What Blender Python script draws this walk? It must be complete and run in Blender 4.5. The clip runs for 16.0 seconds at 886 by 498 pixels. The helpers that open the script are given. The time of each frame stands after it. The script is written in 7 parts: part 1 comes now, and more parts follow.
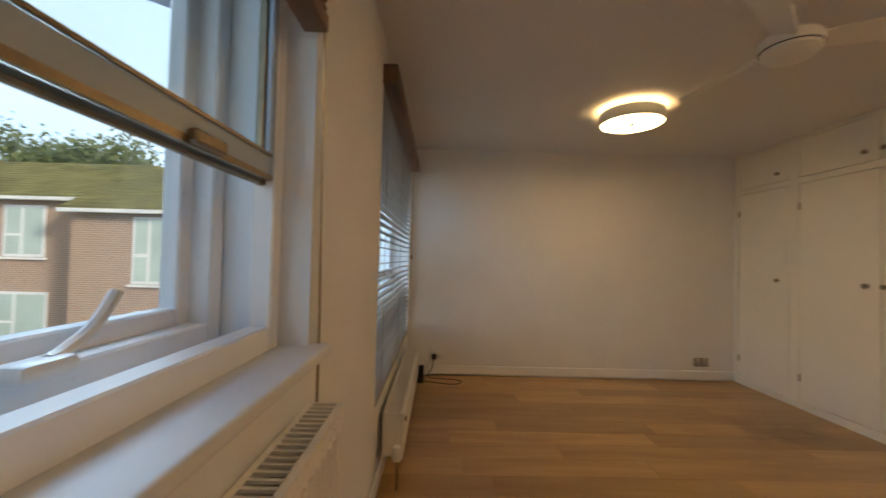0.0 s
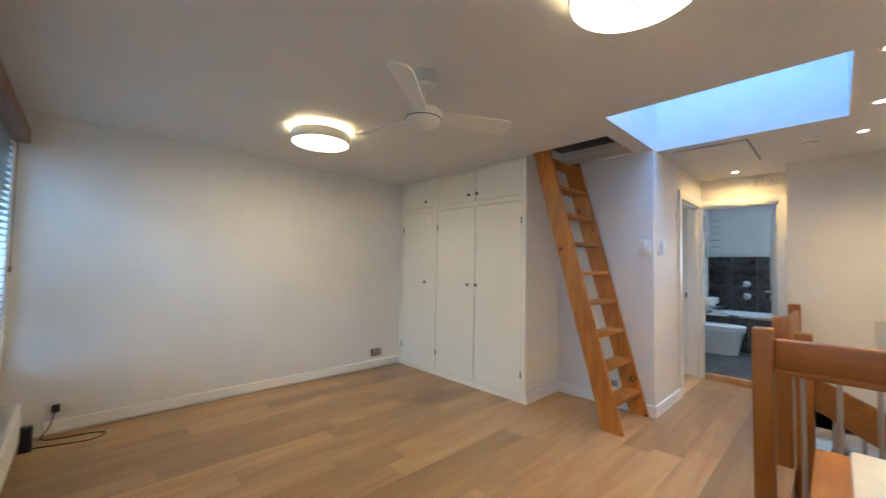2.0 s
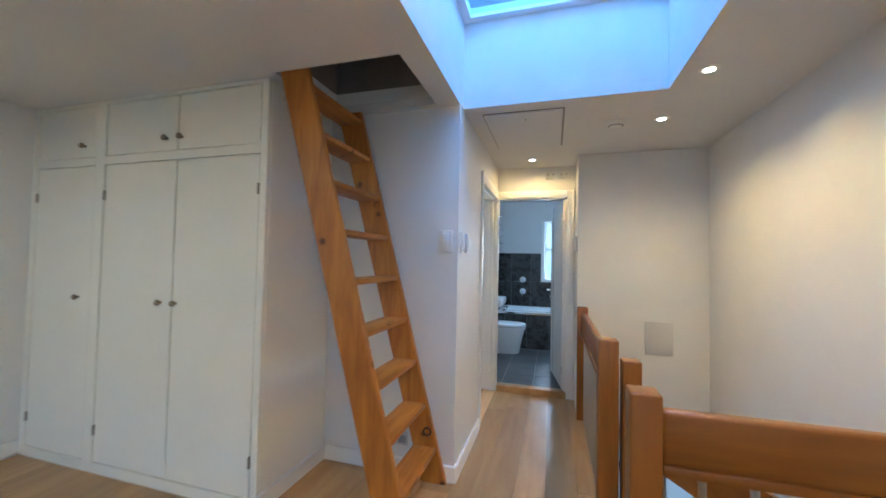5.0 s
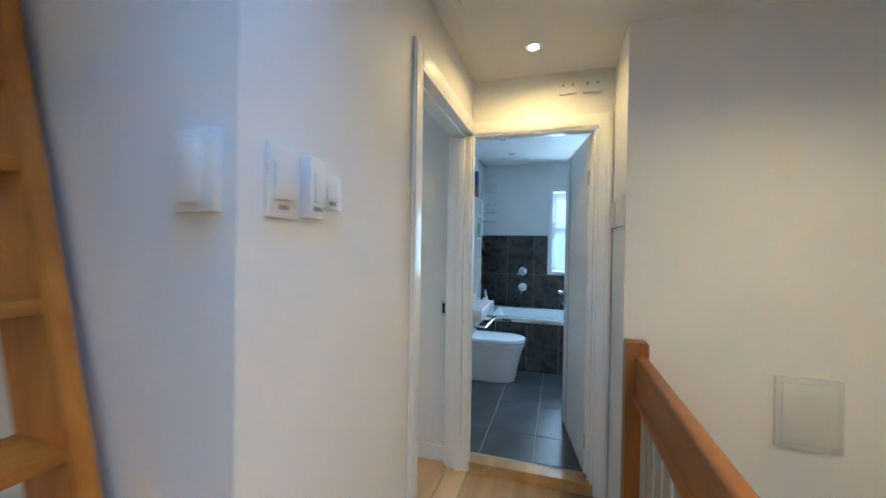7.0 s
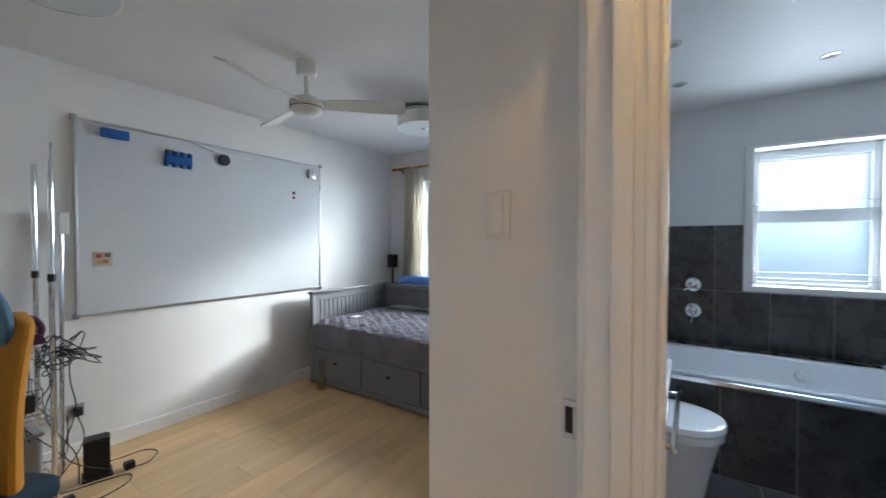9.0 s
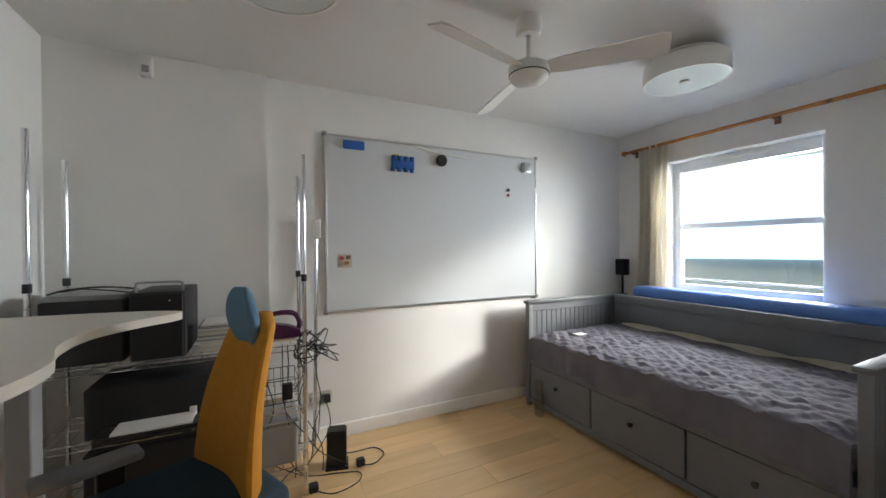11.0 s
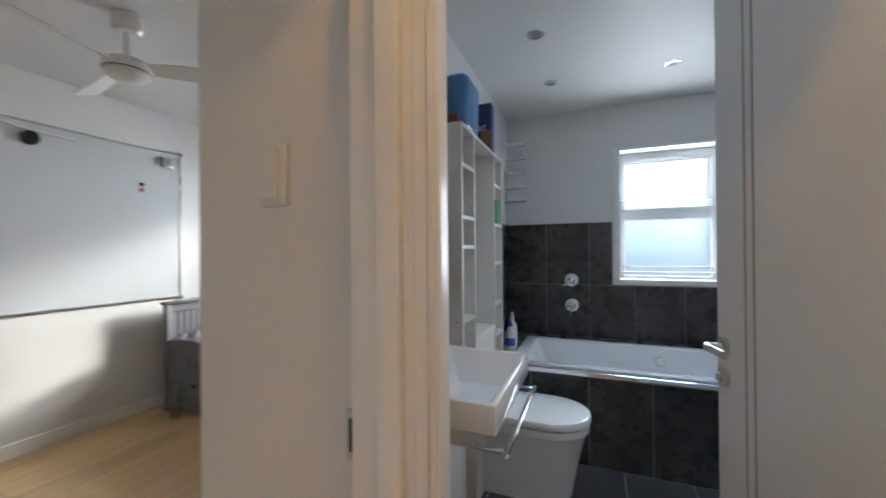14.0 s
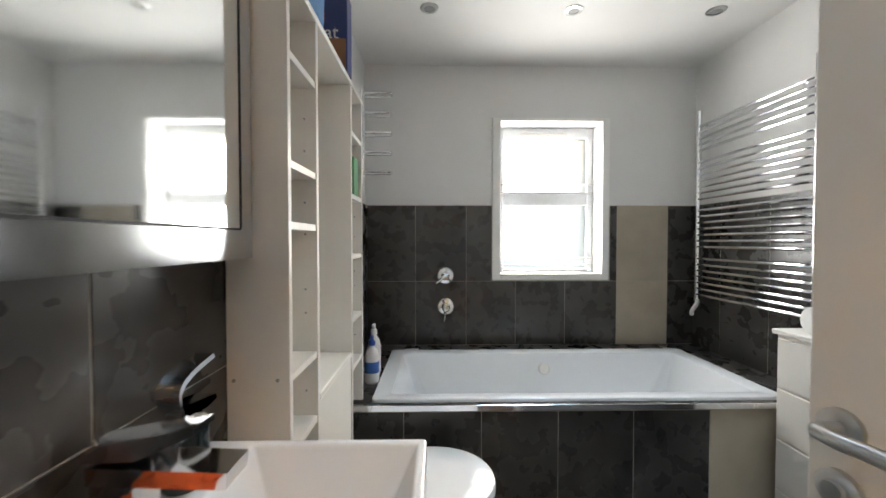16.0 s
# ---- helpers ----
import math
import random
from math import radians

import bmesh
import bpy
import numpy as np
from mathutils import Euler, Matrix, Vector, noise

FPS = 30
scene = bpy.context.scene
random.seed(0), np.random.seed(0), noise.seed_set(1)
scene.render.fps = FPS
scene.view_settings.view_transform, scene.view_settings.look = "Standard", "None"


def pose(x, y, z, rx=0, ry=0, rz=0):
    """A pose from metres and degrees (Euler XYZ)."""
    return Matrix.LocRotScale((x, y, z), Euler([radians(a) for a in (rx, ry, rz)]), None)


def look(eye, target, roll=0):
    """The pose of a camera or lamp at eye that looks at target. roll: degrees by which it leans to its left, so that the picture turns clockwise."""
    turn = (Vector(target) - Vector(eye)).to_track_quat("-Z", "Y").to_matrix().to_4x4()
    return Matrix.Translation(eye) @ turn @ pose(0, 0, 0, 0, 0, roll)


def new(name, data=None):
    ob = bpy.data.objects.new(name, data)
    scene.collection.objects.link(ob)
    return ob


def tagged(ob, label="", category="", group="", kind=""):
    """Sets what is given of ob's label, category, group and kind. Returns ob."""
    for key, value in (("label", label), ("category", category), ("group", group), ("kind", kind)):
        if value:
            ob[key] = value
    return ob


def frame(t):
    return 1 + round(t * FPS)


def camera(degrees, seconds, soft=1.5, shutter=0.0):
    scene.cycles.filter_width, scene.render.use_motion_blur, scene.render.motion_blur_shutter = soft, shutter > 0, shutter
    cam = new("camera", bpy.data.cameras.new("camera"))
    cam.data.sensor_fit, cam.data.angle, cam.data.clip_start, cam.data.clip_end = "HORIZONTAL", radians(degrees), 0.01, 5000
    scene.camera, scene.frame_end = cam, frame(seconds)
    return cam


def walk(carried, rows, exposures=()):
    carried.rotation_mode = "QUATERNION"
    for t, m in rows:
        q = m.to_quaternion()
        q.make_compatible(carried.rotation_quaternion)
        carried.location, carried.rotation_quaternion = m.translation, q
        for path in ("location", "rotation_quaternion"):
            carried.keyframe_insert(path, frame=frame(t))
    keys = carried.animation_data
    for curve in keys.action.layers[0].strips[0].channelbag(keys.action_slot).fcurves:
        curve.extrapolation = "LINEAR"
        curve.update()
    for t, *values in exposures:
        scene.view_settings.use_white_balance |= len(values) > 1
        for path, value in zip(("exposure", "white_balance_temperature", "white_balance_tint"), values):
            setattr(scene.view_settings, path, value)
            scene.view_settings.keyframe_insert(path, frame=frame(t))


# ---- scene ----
cam = camera(99.6, 16.0, shutter=0.4)
PATH = [
    (0, (0.091, 0.12, 1.181), (0.109, 2.119, 1.229), 1.4),
    (0.5, (0.125, 0.086, 1.202), (0.554, 2.038, 1.273), 1.1),
    (1, (0.125, 0.059, 1.217), (0.941, 1.883, 1.297), 1.1),
    (1.5, (0.146, 0.043, 1.25), (1.289, 1.682, 1.331), 0.9),
    (2, (0.174, 0.048, 1.258), (1.552, 1.495, 1.343), 1.0),
    (2.5, (0.24, 0.075, 1.262), (1.768, 1.363, 1.348), 1.1),
    (3, (0.36, 0.175, 1.291), (1.989, 1.333, 1.366), 1.1),
    (3.5, (0.511, 0.299, 1.314), (2.246, 1.292, 1.387), 1.1),
    (4, (0.785, 0.392, 1.353), (2.588, 1.257, 1.414), 1.1),
    (4.5, (1.098, 0.495, 1.347), (2.967, 1.205, 1.404), 1.2),
    (5, (1.497, 0.57, 1.327), (3.414, 1.134, 1.389), 1.1),
    (5.2, (1.675, 0.576, 1.311), (3.599, 1.116, 1.4), 1.0),
    (7.3, (3.486, 0.665, 1.329), (5.393, 1.265, 1.301), 0.9),
    (7.5, (3.647, 0.691, 1.325), (5.55, 1.305, 1.296), 0.8),
    (8, (4.057, 0.753, 1.371), (5.918, 1.483, 1.331), -1.0),
    (8.5, (4.423, 0.983, 1.332), (6.207, 1.885, 1.286), 0.7),
    (9, (4.584, 1.077, 1.352), (6.251, 2.181, 1.316), 0.0),
    (9.5, (4.714, 1.258, 1.326), (6.239, 2.552, 1.301), -0.6),
    (10, (4.786, 1.479, 1.327), (6.157, 2.934, 1.306), -0.3),
    (11.15, (4.86, 1.58, 1.335), (5.72, 3.385, 1.325), -0.5),
    (12.3, (4.85, 1.5, 1.325), (5.945, 3.172, 1.345), -0.6),
    (12.5, (4.844, 1.39, 1.316), (5.956, 3.052, 1.343), -0.5),
    (13, (4.798, 1.09, 1.294), (6.082, 2.623, 1.318), -0.6),
    (13.5, (4.786, 0.879, 1.276), (6.409, 2.048, 1.297), -0.4),
    (14, (4.897, 0.912, 1.271), (6.756, 1.649, 1.279), -0.5),
    (14.5, (5.07, 0.943, 1.27), (7.032, 1.329, 1.245), -0.4),
    (15, (5.264, 0.974, 1.279), (7.254, 1.173, 1.237), -0.3),
    (15.5, (5.46, 1.047, 1.265), (7.456, 1.167, 1.228), -0.2),
    (16, (5.626, 1.117, 1.254), (7.625, 1.082, 1.209), 0.0),
]
LIGHTING = [(0.0, -0.4, 6900, 12), (0.5, 0.2, 5850, 7), (1.0, 0.44, 5250, 5), (2.0, 0.58, 4950, 1), (3.0, 0.44, 4850, 3), (5.0, 0.45, 4500, -2), (7.5, 0.36, 4450, -6), (8.5, 0.16, 5100, 4), (10.0, 0.12, 5750, 6), (12.5, 0.24, 6200, 10), (13.0, 0.26, 6050, 9), (13.5, 0.08, 5900, 8), (15.0, 0.0, 5800, 8), (15.5, 0.5, 6400, 9), (16.0, 0.65, 7000, 10)]
walk(cam, [(t, look(eye, target, roll)) for t, eye, target, roll in PATH], LIGHTING)

# ---- world, sun and large lights ----
world = bpy.data.worlds.new("world")
scene.world = world
world.use_nodes = True
wn = world.node_tree
sky = wn.nodes.new("ShaderNodeTexSky")
sky.sky_type = "NISHITA"
sky.sun_disc = False
sky.sun_elevation = radians(18.5)
sky.sun_rotation = radians(121)
sky.air_density = 1.0
sky.dust_density = 6.0
wn.nodes["Background"].inputs["Strength"].default_value = 0.15
wn.links.new(sky.outputs[0], wn.nodes["Background"].inputs["Color"])

sun_data = bpy.data.lights.new("sun", "SUN")
sun_data.energy = 3.7
sun_data.angle = radians(8)
sun_data.color = (1.0, 0.93, 0.82)
sun = new("sun", sun_data)
sun.matrix_world = look((20, -8, 12), (20 - 1.67, -8 + 1.0, 12 - 0.65))


def window_light(name, x, y, z, target, width, height, watts, color, spread=180):
    data = bpy.data.lights.new(name, "AREA")
    data.shape, data.size, data.size_y, data.energy, data.color = "RECTANGLE", width, height, watts, color
    data.spread = radians(spread)
    ob = new(name, data)
    ob.matrix_world = look((x, y, z), target)
    return ob


DAY = (0.72, 0.86, 1.0)
window_light("sky_light_near_window", -1.7, 0.3, 3.3, (0.2, 0.3, 0.9), 2.4, 1.2, 26, (0.26, 0.52, 1.0))
window_light("sky_light_blind_window", -1.7, 3.0, 3.2, (0.2, 3.0, 0.7), 2.4, 1.4, 250, (0.50, 0.74, 1.0))
window_light("sky_light_roof_window", 3.24, 0.55, 3.7, (3.24, 0.55, 0), 1.0, 1.1, 36, (0.37, 0.58, 1.0))
window_light("sky_light_bath_roof", 6.34, 0.32, 3.4, (6.34, 0.32, 0), 1.0, 1.0, 40, DAY)
window_light("sky_light_bath_upper_pane", 8.165, 0.383, 1.757, (6.0, 0.383, 1.757), 0.56, 0.355, 5.6, (0.95, 0.97, 1.0), 165)
window_light("sky_light_bath_lower_pane", 8.165, 0.383, 1.278, (6.0, 0.383, 1.278), 0.56, 0.415, 7.4, (0.95, 0.97, 1.0), 165)
window_light("sky_light_study_window", 9.15, 3.05, 1.85, (6.6, 3.1, 0.5), 1.3, 1.1, 150, (1.0, 0.97, 0.92), 168)

# added fill lamp, brightens the otherwise black hall downstairs
window_light("fill_light_hall_below", 5.75, 0.46, -1.4, (5.75, -0.6, -1.6), 0.6, 1.3, 4, DAY)


# ---- materials ----
def material(name, color, rough=0.5, metal=0.0, vary=0.06, scale=6.0, bump=0.0, fine=90.0, spec=0.5, stretch=None, coat=0.0):
    m = bpy.data.materials.new(name)
    m.use_nodes = True
    nt = m.node_tree
    b = nt.nodes["Principled BSDF"]
    b.inputs["Roughness"].default_value = rough
    b.inputs["Metallic"].default_value = metal
    b.inputs["Specular IOR Level"].default_value = spec
    b.inputs["Coat Weight"].default_value = coat
    tc = nt.nodes.new("ShaderNodeTexCoord")
    mp = nt.nodes.new("ShaderNodeMapping")
    if stretch:
        mp.inputs["Scale"].default_value = stretch
    nt.links.new(tc.outputs["Object"], mp.inputs["Vector"])
    n1 = nt.nodes.new("ShaderNodeTexNoise")
    n1.inputs["Scale"].default_value = scale
    n1.inputs["Detail"].default_value = 5
    nt.links.new(mp.outputs[0], n1.inputs["Vector"])
    r = nt.nodes.new("ShaderNodeMapRange")
    r.inputs["From Min"].default_value, r.inputs["From Max"].default_value = 0.3, 0.7
    r.inputs["To Min"].default_value, r.inputs["To Max"].default_value = 1 - vary, 1 + vary
    nt.links.new(n1.outputs["Fac"], r.inputs["Value"])
    mul = nt.nodes.new("ShaderNodeVectorMath")
    mul.operation = "SCALE"
    mul.inputs[0].default_value = color[:3]
    nt.links.new(r.outputs[0], mul.inputs["Scale"])
    nt.links.new(mul.outputs[0], b.inputs["Base Color"])
    n2 = nt.nodes.new("ShaderNodeTexNoise")
    n2.inputs["Scale"].default_value = fine
    n2.inputs["Detail"].default_value = 3
    nt.links.new(mp.outputs[0], n2.inputs["Vector"])
    r2 = nt.nodes.new("ShaderNodeMapRange")
    r2.inputs["To Min"].default_value, r2.inputs["To Max"].default_value = max(0.02, rough - 0.08), min(1, rough + 0.08)
    nt.links.new(n2.outputs["Fac"], r2.inputs["Value"])
    nt.links.new(r2.outputs[0], b.inputs["Roughness"])
    if bump:
        bp = nt.nodes.new("ShaderNodeBump")
        bp.inputs["Strength"].default_value = bump
        bp.inputs["Distance"].default_value = 0.004
        nt.links.new(n2.outputs["Fac"], bp.inputs["Height"])
        nt.links.new(bp.outputs[0], b.inputs["Normal"])
    return m


def wood(name, light, dark, rough=0.4, grain=(1, 12, 12), piece_vary=0.0, knots=False, coat=0.0, scale=3.0, stain=None):
    """Wood grain running along the axis with the smallest stretch; piece_vary shifts each piece."""
    m = material(name, light, rough, vary=0.05, fine=60, coat=coat)
    nt = m.node_tree
    b = nt.nodes["Principled BSDF"]
    tc = nt.nodes.new("ShaderNodeTexCoord")
    oi = nt.nodes.new("ShaderNodeObjectInfo")
    off = nt.nodes.new("ShaderNodeVectorMath")
    off.operation = "SCALE"
    off.inputs[0].default_value = (13.0, 7.0, 5.0)
    nt.links.new(oi.outputs["Random"], off.inputs["Scale"])
    add = nt.nodes.new("ShaderNodeVectorMath")
    nt.links.new(tc.outputs["Object"], add.inputs[0])
    nt.links.new(off.outputs[0], add.inputs[1])
    mp = nt.nodes.new("ShaderNodeMapping")
    mp.inputs["Scale"].default_value = grain
    nt.links.new(add.outputs[0], mp.inputs["Vector"])
    n = nt.nodes.new("ShaderNodeTexNoise")
    n.inputs["Scale"].default_value = scale
    n.inputs["Detail"].default_value = 8
    n.inputs["Distortion"].default_value = 0.6
    nt.links.new(mp.outputs[0], n.inputs["Vector"])
    ramp = nt.nodes.new("ShaderNodeValToRGB")
    ramp.color_ramp.elements[0].position, ramp.color_ramp.elements[1].position = 0.33, 0.66
    ramp.color_ramp.elements[0].color = (*dark, 1)
    ramp.color_ramp.elements[1].color = (*light, 1)
    nt.links.new(n.outputs["Fac"], ramp.inputs["Fac"])
    last = ramp.outputs["Color"]
    if knots:
        v = nt.nodes.new("ShaderNodeTexVoronoi")
        v.inputs["Scale"].default_value = 7.0
        nt.links.new(add.outputs[0], v.inputs["Vector"])
        lt = nt.nodes.new("ShaderNodeMapRange")
        lt.inputs["From Min"].default_value, lt.inputs["From Max"].default_value = 0.07, 0.17
        lt.inputs["To Min"].default_value, lt.inputs["To Max"].default_value = 0.25, 1.0
        nt.links.new(v.outputs["Distance"], lt.inputs["Value"])
        k = nt.nodes.new("ShaderNodeVectorMath")
        k.operation = "SCALE"
        nt.links.new(last, k.inputs[0])
        nt.links.new(lt.outputs[0], k.inputs["Scale"])
        last = k.outputs[0]
    if piece_vary:
        pr = nt.nodes.new("ShaderNodeMapRange")
        pr.inputs["To Min"].default_value, pr.inputs["To Max"].default_value = 1 - piece_vary, 1 + piece_vary
        nt.links.new(oi.outputs["Random"], pr.inputs["Value"])
        p = nt.nodes.new("ShaderNodeVectorMath")
        p.operation = "SCALE"
        nt.links.new(last, p.inputs[0])
        nt.links.new(pr.outputs[0], p.inputs["Scale"])
        last = p.outputs[0]
    if stain:
        # an old water stain with an uneven outline
        geo = nt.nodes.new("ShaderNodeNewGeometry")
        rough_edge = nt.nodes.new("ShaderNodeTexNoise")
        rough_edge.inputs["Scale"].default_value, rough_edge.inputs["Detail"].default_value = 4.5, 5
        nt.links.new(geo.outputs["Position"], rough_edge.inputs["Vector"])
        sq = nt.nodes.new("ShaderNodeMapping")
        sq.inputs["Location"].default_value = (-stain[0] * 1.7, -stain[1] * 2.6, 0)
        sq.inputs["Scale"].default_value = (1.7, 2.6, 1)
        nt.links.new(geo.outputs["Position"], sq.inputs["Vector"])
        dist = nt.nodes.new("ShaderNodeVectorMath")
        dist.operation = "LENGTH"
        nt.links.new(sq.outputs[0], dist.inputs[0])
        plus = nt.nodes.new("ShaderNodeMath")
        plus.operation = "ADD"
        nt.links.new(dist.outputs["Value"], plus.inputs[0])
        nt.links.new(rough_edge.outputs["Fac"], plus.inputs[1])
        fade = nt.nodes.new("ShaderNodeMapRange")
        fade.inputs["From Min"].default_value, fade.inputs["From Max"].default_value = 0.65, 1.15
        fade.inputs["To Min"].default_value, fade.inputs["To Max"].default_value = 0.5, 1.0
        nt.links.new(plus.outputs[0], fade.inputs["Value"])
        st = nt.nodes.new("ShaderNodeVectorMath")
        st.operation = "SCALE"
        nt.links.new(last, st.inputs[0])
        nt.links.new(fade.outputs[0], st.inputs["Scale"])
        last = st.outputs[0]
    nt.links.new(last, b.inputs["Base Color"])
    bp = nt.nodes.new("ShaderNodeBump")
    bp.inputs["Strength"].default_value, bp.inputs["Distance"].default_value = 0.12, 0.002
    nt.links.new(n.outputs["Fac"], bp.inputs["Height"])
    nt.links.new(bp.outputs[0], b.inputs["Normal"])
    return m


def glowing(name, color, strength):
    m = bpy.data.materials.new(name)
    m.use_nodes = True
    b = m.node_tree.nodes["Principled BSDF"]
    b.inputs["Base Color"].default_value = (0.8, 0.78, 0.72, 1)
    b.inputs["Emission Color"].default_value = (*color, 1)
    b.inputs["Emission Strength"].default_value = strength
    return m


def clear_glass(name, tint=(0.95, 0.98, 0.98), mirror=0.06):
    m = bpy.data.materials.new(name)
    m.use_nodes = True
    nt = m.node_tree
    out = nt.nodes["Material Output"]
    t = nt.nodes.new("ShaderNodeBsdfTransparent")
    t.inputs[0].default_value = (*tint, 1)
    g = nt.nodes.new("ShaderNodeBsdfGlossy")
    g.inputs["Roughness"].default_value = 0.02
    mix = nt.nodes.new("ShaderNodeMixShader")
    mix.inputs[0].default_value = mirror
    nt.links.new(t.outputs[0], mix.inputs[1])
    nt.links.new(g.outputs[0], mix.inputs[2])
    nt.links.new(mix.outputs[0], out.inputs["Surface"])
    return m


PAINT = material("white_wall_paint", (0.77, 0.765, 0.745), 0.6, vary=0.03, scale=2.2, bump=0.12, fine=160)
BATH_PAINT = material("pale_grey_paint", (0.77, 0.765, 0.75), 0.55, vary=0.03, scale=2.0, bump=0.1, fine=150)
CEIL = material("ceiling_paint", (0.71, 0.705, 0.69), 0.7, vary=0.02, scale=1.5, bump=0.1, fine=120)
GLOSS = material("white_gloss_paint", (0.86, 0.85, 0.825), 0.32, vary=0.012, scale=4, bump=0.03, fine=14)
CREAM = material("cream_wardrobe_paint", (0.86, 0.825, 0.72), 0.4, vary=0.02, scale=3, bump=0.04, fine=30)
GREYLINE = material("painted_shade_grey", (0.30, 0.29, 0.27), 0.8)
OAK = wood("oak_board", (0.44, 0.28, 0.115), (0.34, 0.20, 0.075), 0.33, (0.5, 4, 4), 0.23, coat=0.1, stain=(2.58, 2.79))
OAK2 = wood("pale_oak_board", (0.70, 0.48, 0.24), (0.61, 0.40, 0.19), 0.35, (0.5, 4, 4), 0.12, coat=0.1)
PINE = wood("varnished_pine", (0.47, 0.19, 0.017), (0.31, 0.105, 0.009), 0.45, (7, 7, 0.9), 0.08, True, 0.04)
PINE_TREAD = wood("varnished_pine_tread", (0.47, 0.19, 0.017), (0.31, 0.105, 0.009), 0.45, (0.9, 7, 7), 0.1, True, 0.04)
BEECH = wood("honey_beech", (0.28, 0.105, 0.008), (0.20, 0.068, 0.005), 0.42, (7, 7, 0.7), 0.06, coat=0.05)
BEECH_Y = wood("honey_beech_rail", (0.28, 0.105, 0.008), (0.20, 0.068, 0.005), 0.40, (7, 0.7, 7), 0.06, coat=0.08)
BEECH_X = wood("honey_beech_handrail", (0.28, 0.105, 0.008), (0.20, 0.068, 0.005), 0.40, (0.7, 7, 7), 0.06, coat=0.08)
WALNUT = wood("brown_blind_wood", (0.20, 0.10, 0.045), (0.12, 0.055, 0.025), 0.4, (8, 0.8, 8), 0.05)
SLAT = wood("wood_blind_slat", (0.28, 0.23, 0.18), (0.21, 0.165, 0.12), 0.45, (8, 0.8, 8), 0.05)
SPINDLE = material("satin_steel_spindle", (0.46, 0.44, 0.41), 0.4, 1.0, 0.02, 3, fine=4)
GROOVE_SHADE = material("door_groove_shade", (0.42, 0.41, 0.39), 0.6)
STEEL = material("brushed_steel", (0.60, 0.60, 0.59), 0.30, 1.0, 0.02, 5, fine=5)
CHROME = material("chrome", (0.80, 0.81, 0.83), 0.08, 1.0, 0.01, 4, fine=4)
DULL_BRASS = material("dull_brass", (0.30, 0.24, 0.16), 0.4, 1.0, 0.1, 60)
RADIATOR = material("white_enamel", (0.78, 0.76, 0.71), 0.3, vary=0.02)
UPVC = material("white_window_plastic", (0.80, 0.82, 0.84), 0.3, vary=0.02)
GLASS = clear_glass("window_glass")
GLASS_BLUE = clear_glass("roof_glass", (0.8, 0.9, 1.0), 0.05)
PLASTIC_W = material("white_plastic", (0.76, 0.75, 0.72), 0.35, vary=0.03)
PLASTIC_G = material("grey_plastic", (0.30, 0.30, 0.30), 0.4, vary=0.04)
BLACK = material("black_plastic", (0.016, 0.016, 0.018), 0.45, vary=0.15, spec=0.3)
RUBBER = material("black_cable", (0.015, 0.015, 0.015), 0.5)
FANWHITE = material("fan_white", (0.74, 0.73, 0.70), 0.35, vary=0.02)
LAMPWHITE = material("lamp_shade_white", (0.78, 0.78, 0.76), 0.4, vary=0.02)
LIT = glowing("lit_diffuser", (1.0, 0.66, 0.31), 26.0)
LIT_TOP = glowing("lit_back_glow", (1.0, 0.61, 0.22), 4.5)
SPOTLIT = glowing("lit_spot_bulb", (1.0, 0.80, 0.50), 30.0)
OPAL = material("unlit_opal_diffuser", (0.62, 0.68, 0.68), 0.35, vary=0.02)
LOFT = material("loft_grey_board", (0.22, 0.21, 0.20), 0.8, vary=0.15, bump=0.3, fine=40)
DARK_GAP = material("dark_joint", (0.05, 0.035, 0.02), 0.8)


def tile_material(name, a, b2, rough):
    m = material(name, a, rough, vary=0.1, scale=4, bump=0.02, fine=12)
    nt = m.node_tree
    tc = nt.nodes.new("ShaderNodeTexCoord")
    oi = nt.nodes.new("ShaderNodeObjectInfo")
    add = nt.nodes.new("ShaderNodeVectorMath")
    nt.links.new(tc.outputs["Object"], add.inputs[0])
    sc = nt.nodes.new("ShaderNodeVectorMath")
    sc.operation = "SCALE"
    sc.inputs[0].default_value = (9, 17, 5)
    nt.links.new(oi.outputs["Random"], sc.inputs["Scale"])
    nt.links.new(sc.outputs[0], add.inputs[1])
    n = nt.nodes.new("ShaderNodeTexNoise")
    n.inputs["Scale"].default_value, n.inputs["Detail"].default_value, n.inputs["Roughness"].default_value = 4.5, 7, 0.5
    nt.links.new(add.outputs[0], n.inputs["Vector"])
    ramp = nt.nodes.new("ShaderNodeValToRGB")
    ramp.color_ramp.elements[0].position, ramp.color_ramp.elements[1].position = 0.3, 0.72
    ramp.color_ramp.elements[0].color, ramp.color_ramp.elements[1].color = (*a, 1), (*b2, 1)
    nt.links.new(n.outputs["Fac"], ramp.inputs["Fac"])
    nt.links.new(ramp.outputs[0], nt.nodes["Principled BSDF"].inputs["Base Color"])
    return m


TILE = tile_material("dark_slate_tile", (0.017, 0.016, 0.015), (0.075, 0.070, 0.065), 0.28)
TILE_FLOOR = tile_material("slate_floor_tile", (0.04, 0.04, 0.042), (0.085, 0.085, 0.088), 0.35)
TILE_BEIGE = tile_material("beige_stone_tile", (0.36, 0.31, 0.235), (0.46, 0.40, 0.315), 0.42)
GROUT = material("grey_grout", (0.42, 0.40, 0.36), 0.9, vary=0.1, scale=20)
CERAMIC = material("white_ceramic", (0.80, 0.81, 0.82), 0.08, vary=0.01)
ACRYLIC = material("white_acrylic", (0.78, 0.80, 0.82), 0.15, vary=0.01)
MELAMINE = material("white_melamine", (0.74, 0.71, 0.66), 0.35, vary=0.03)
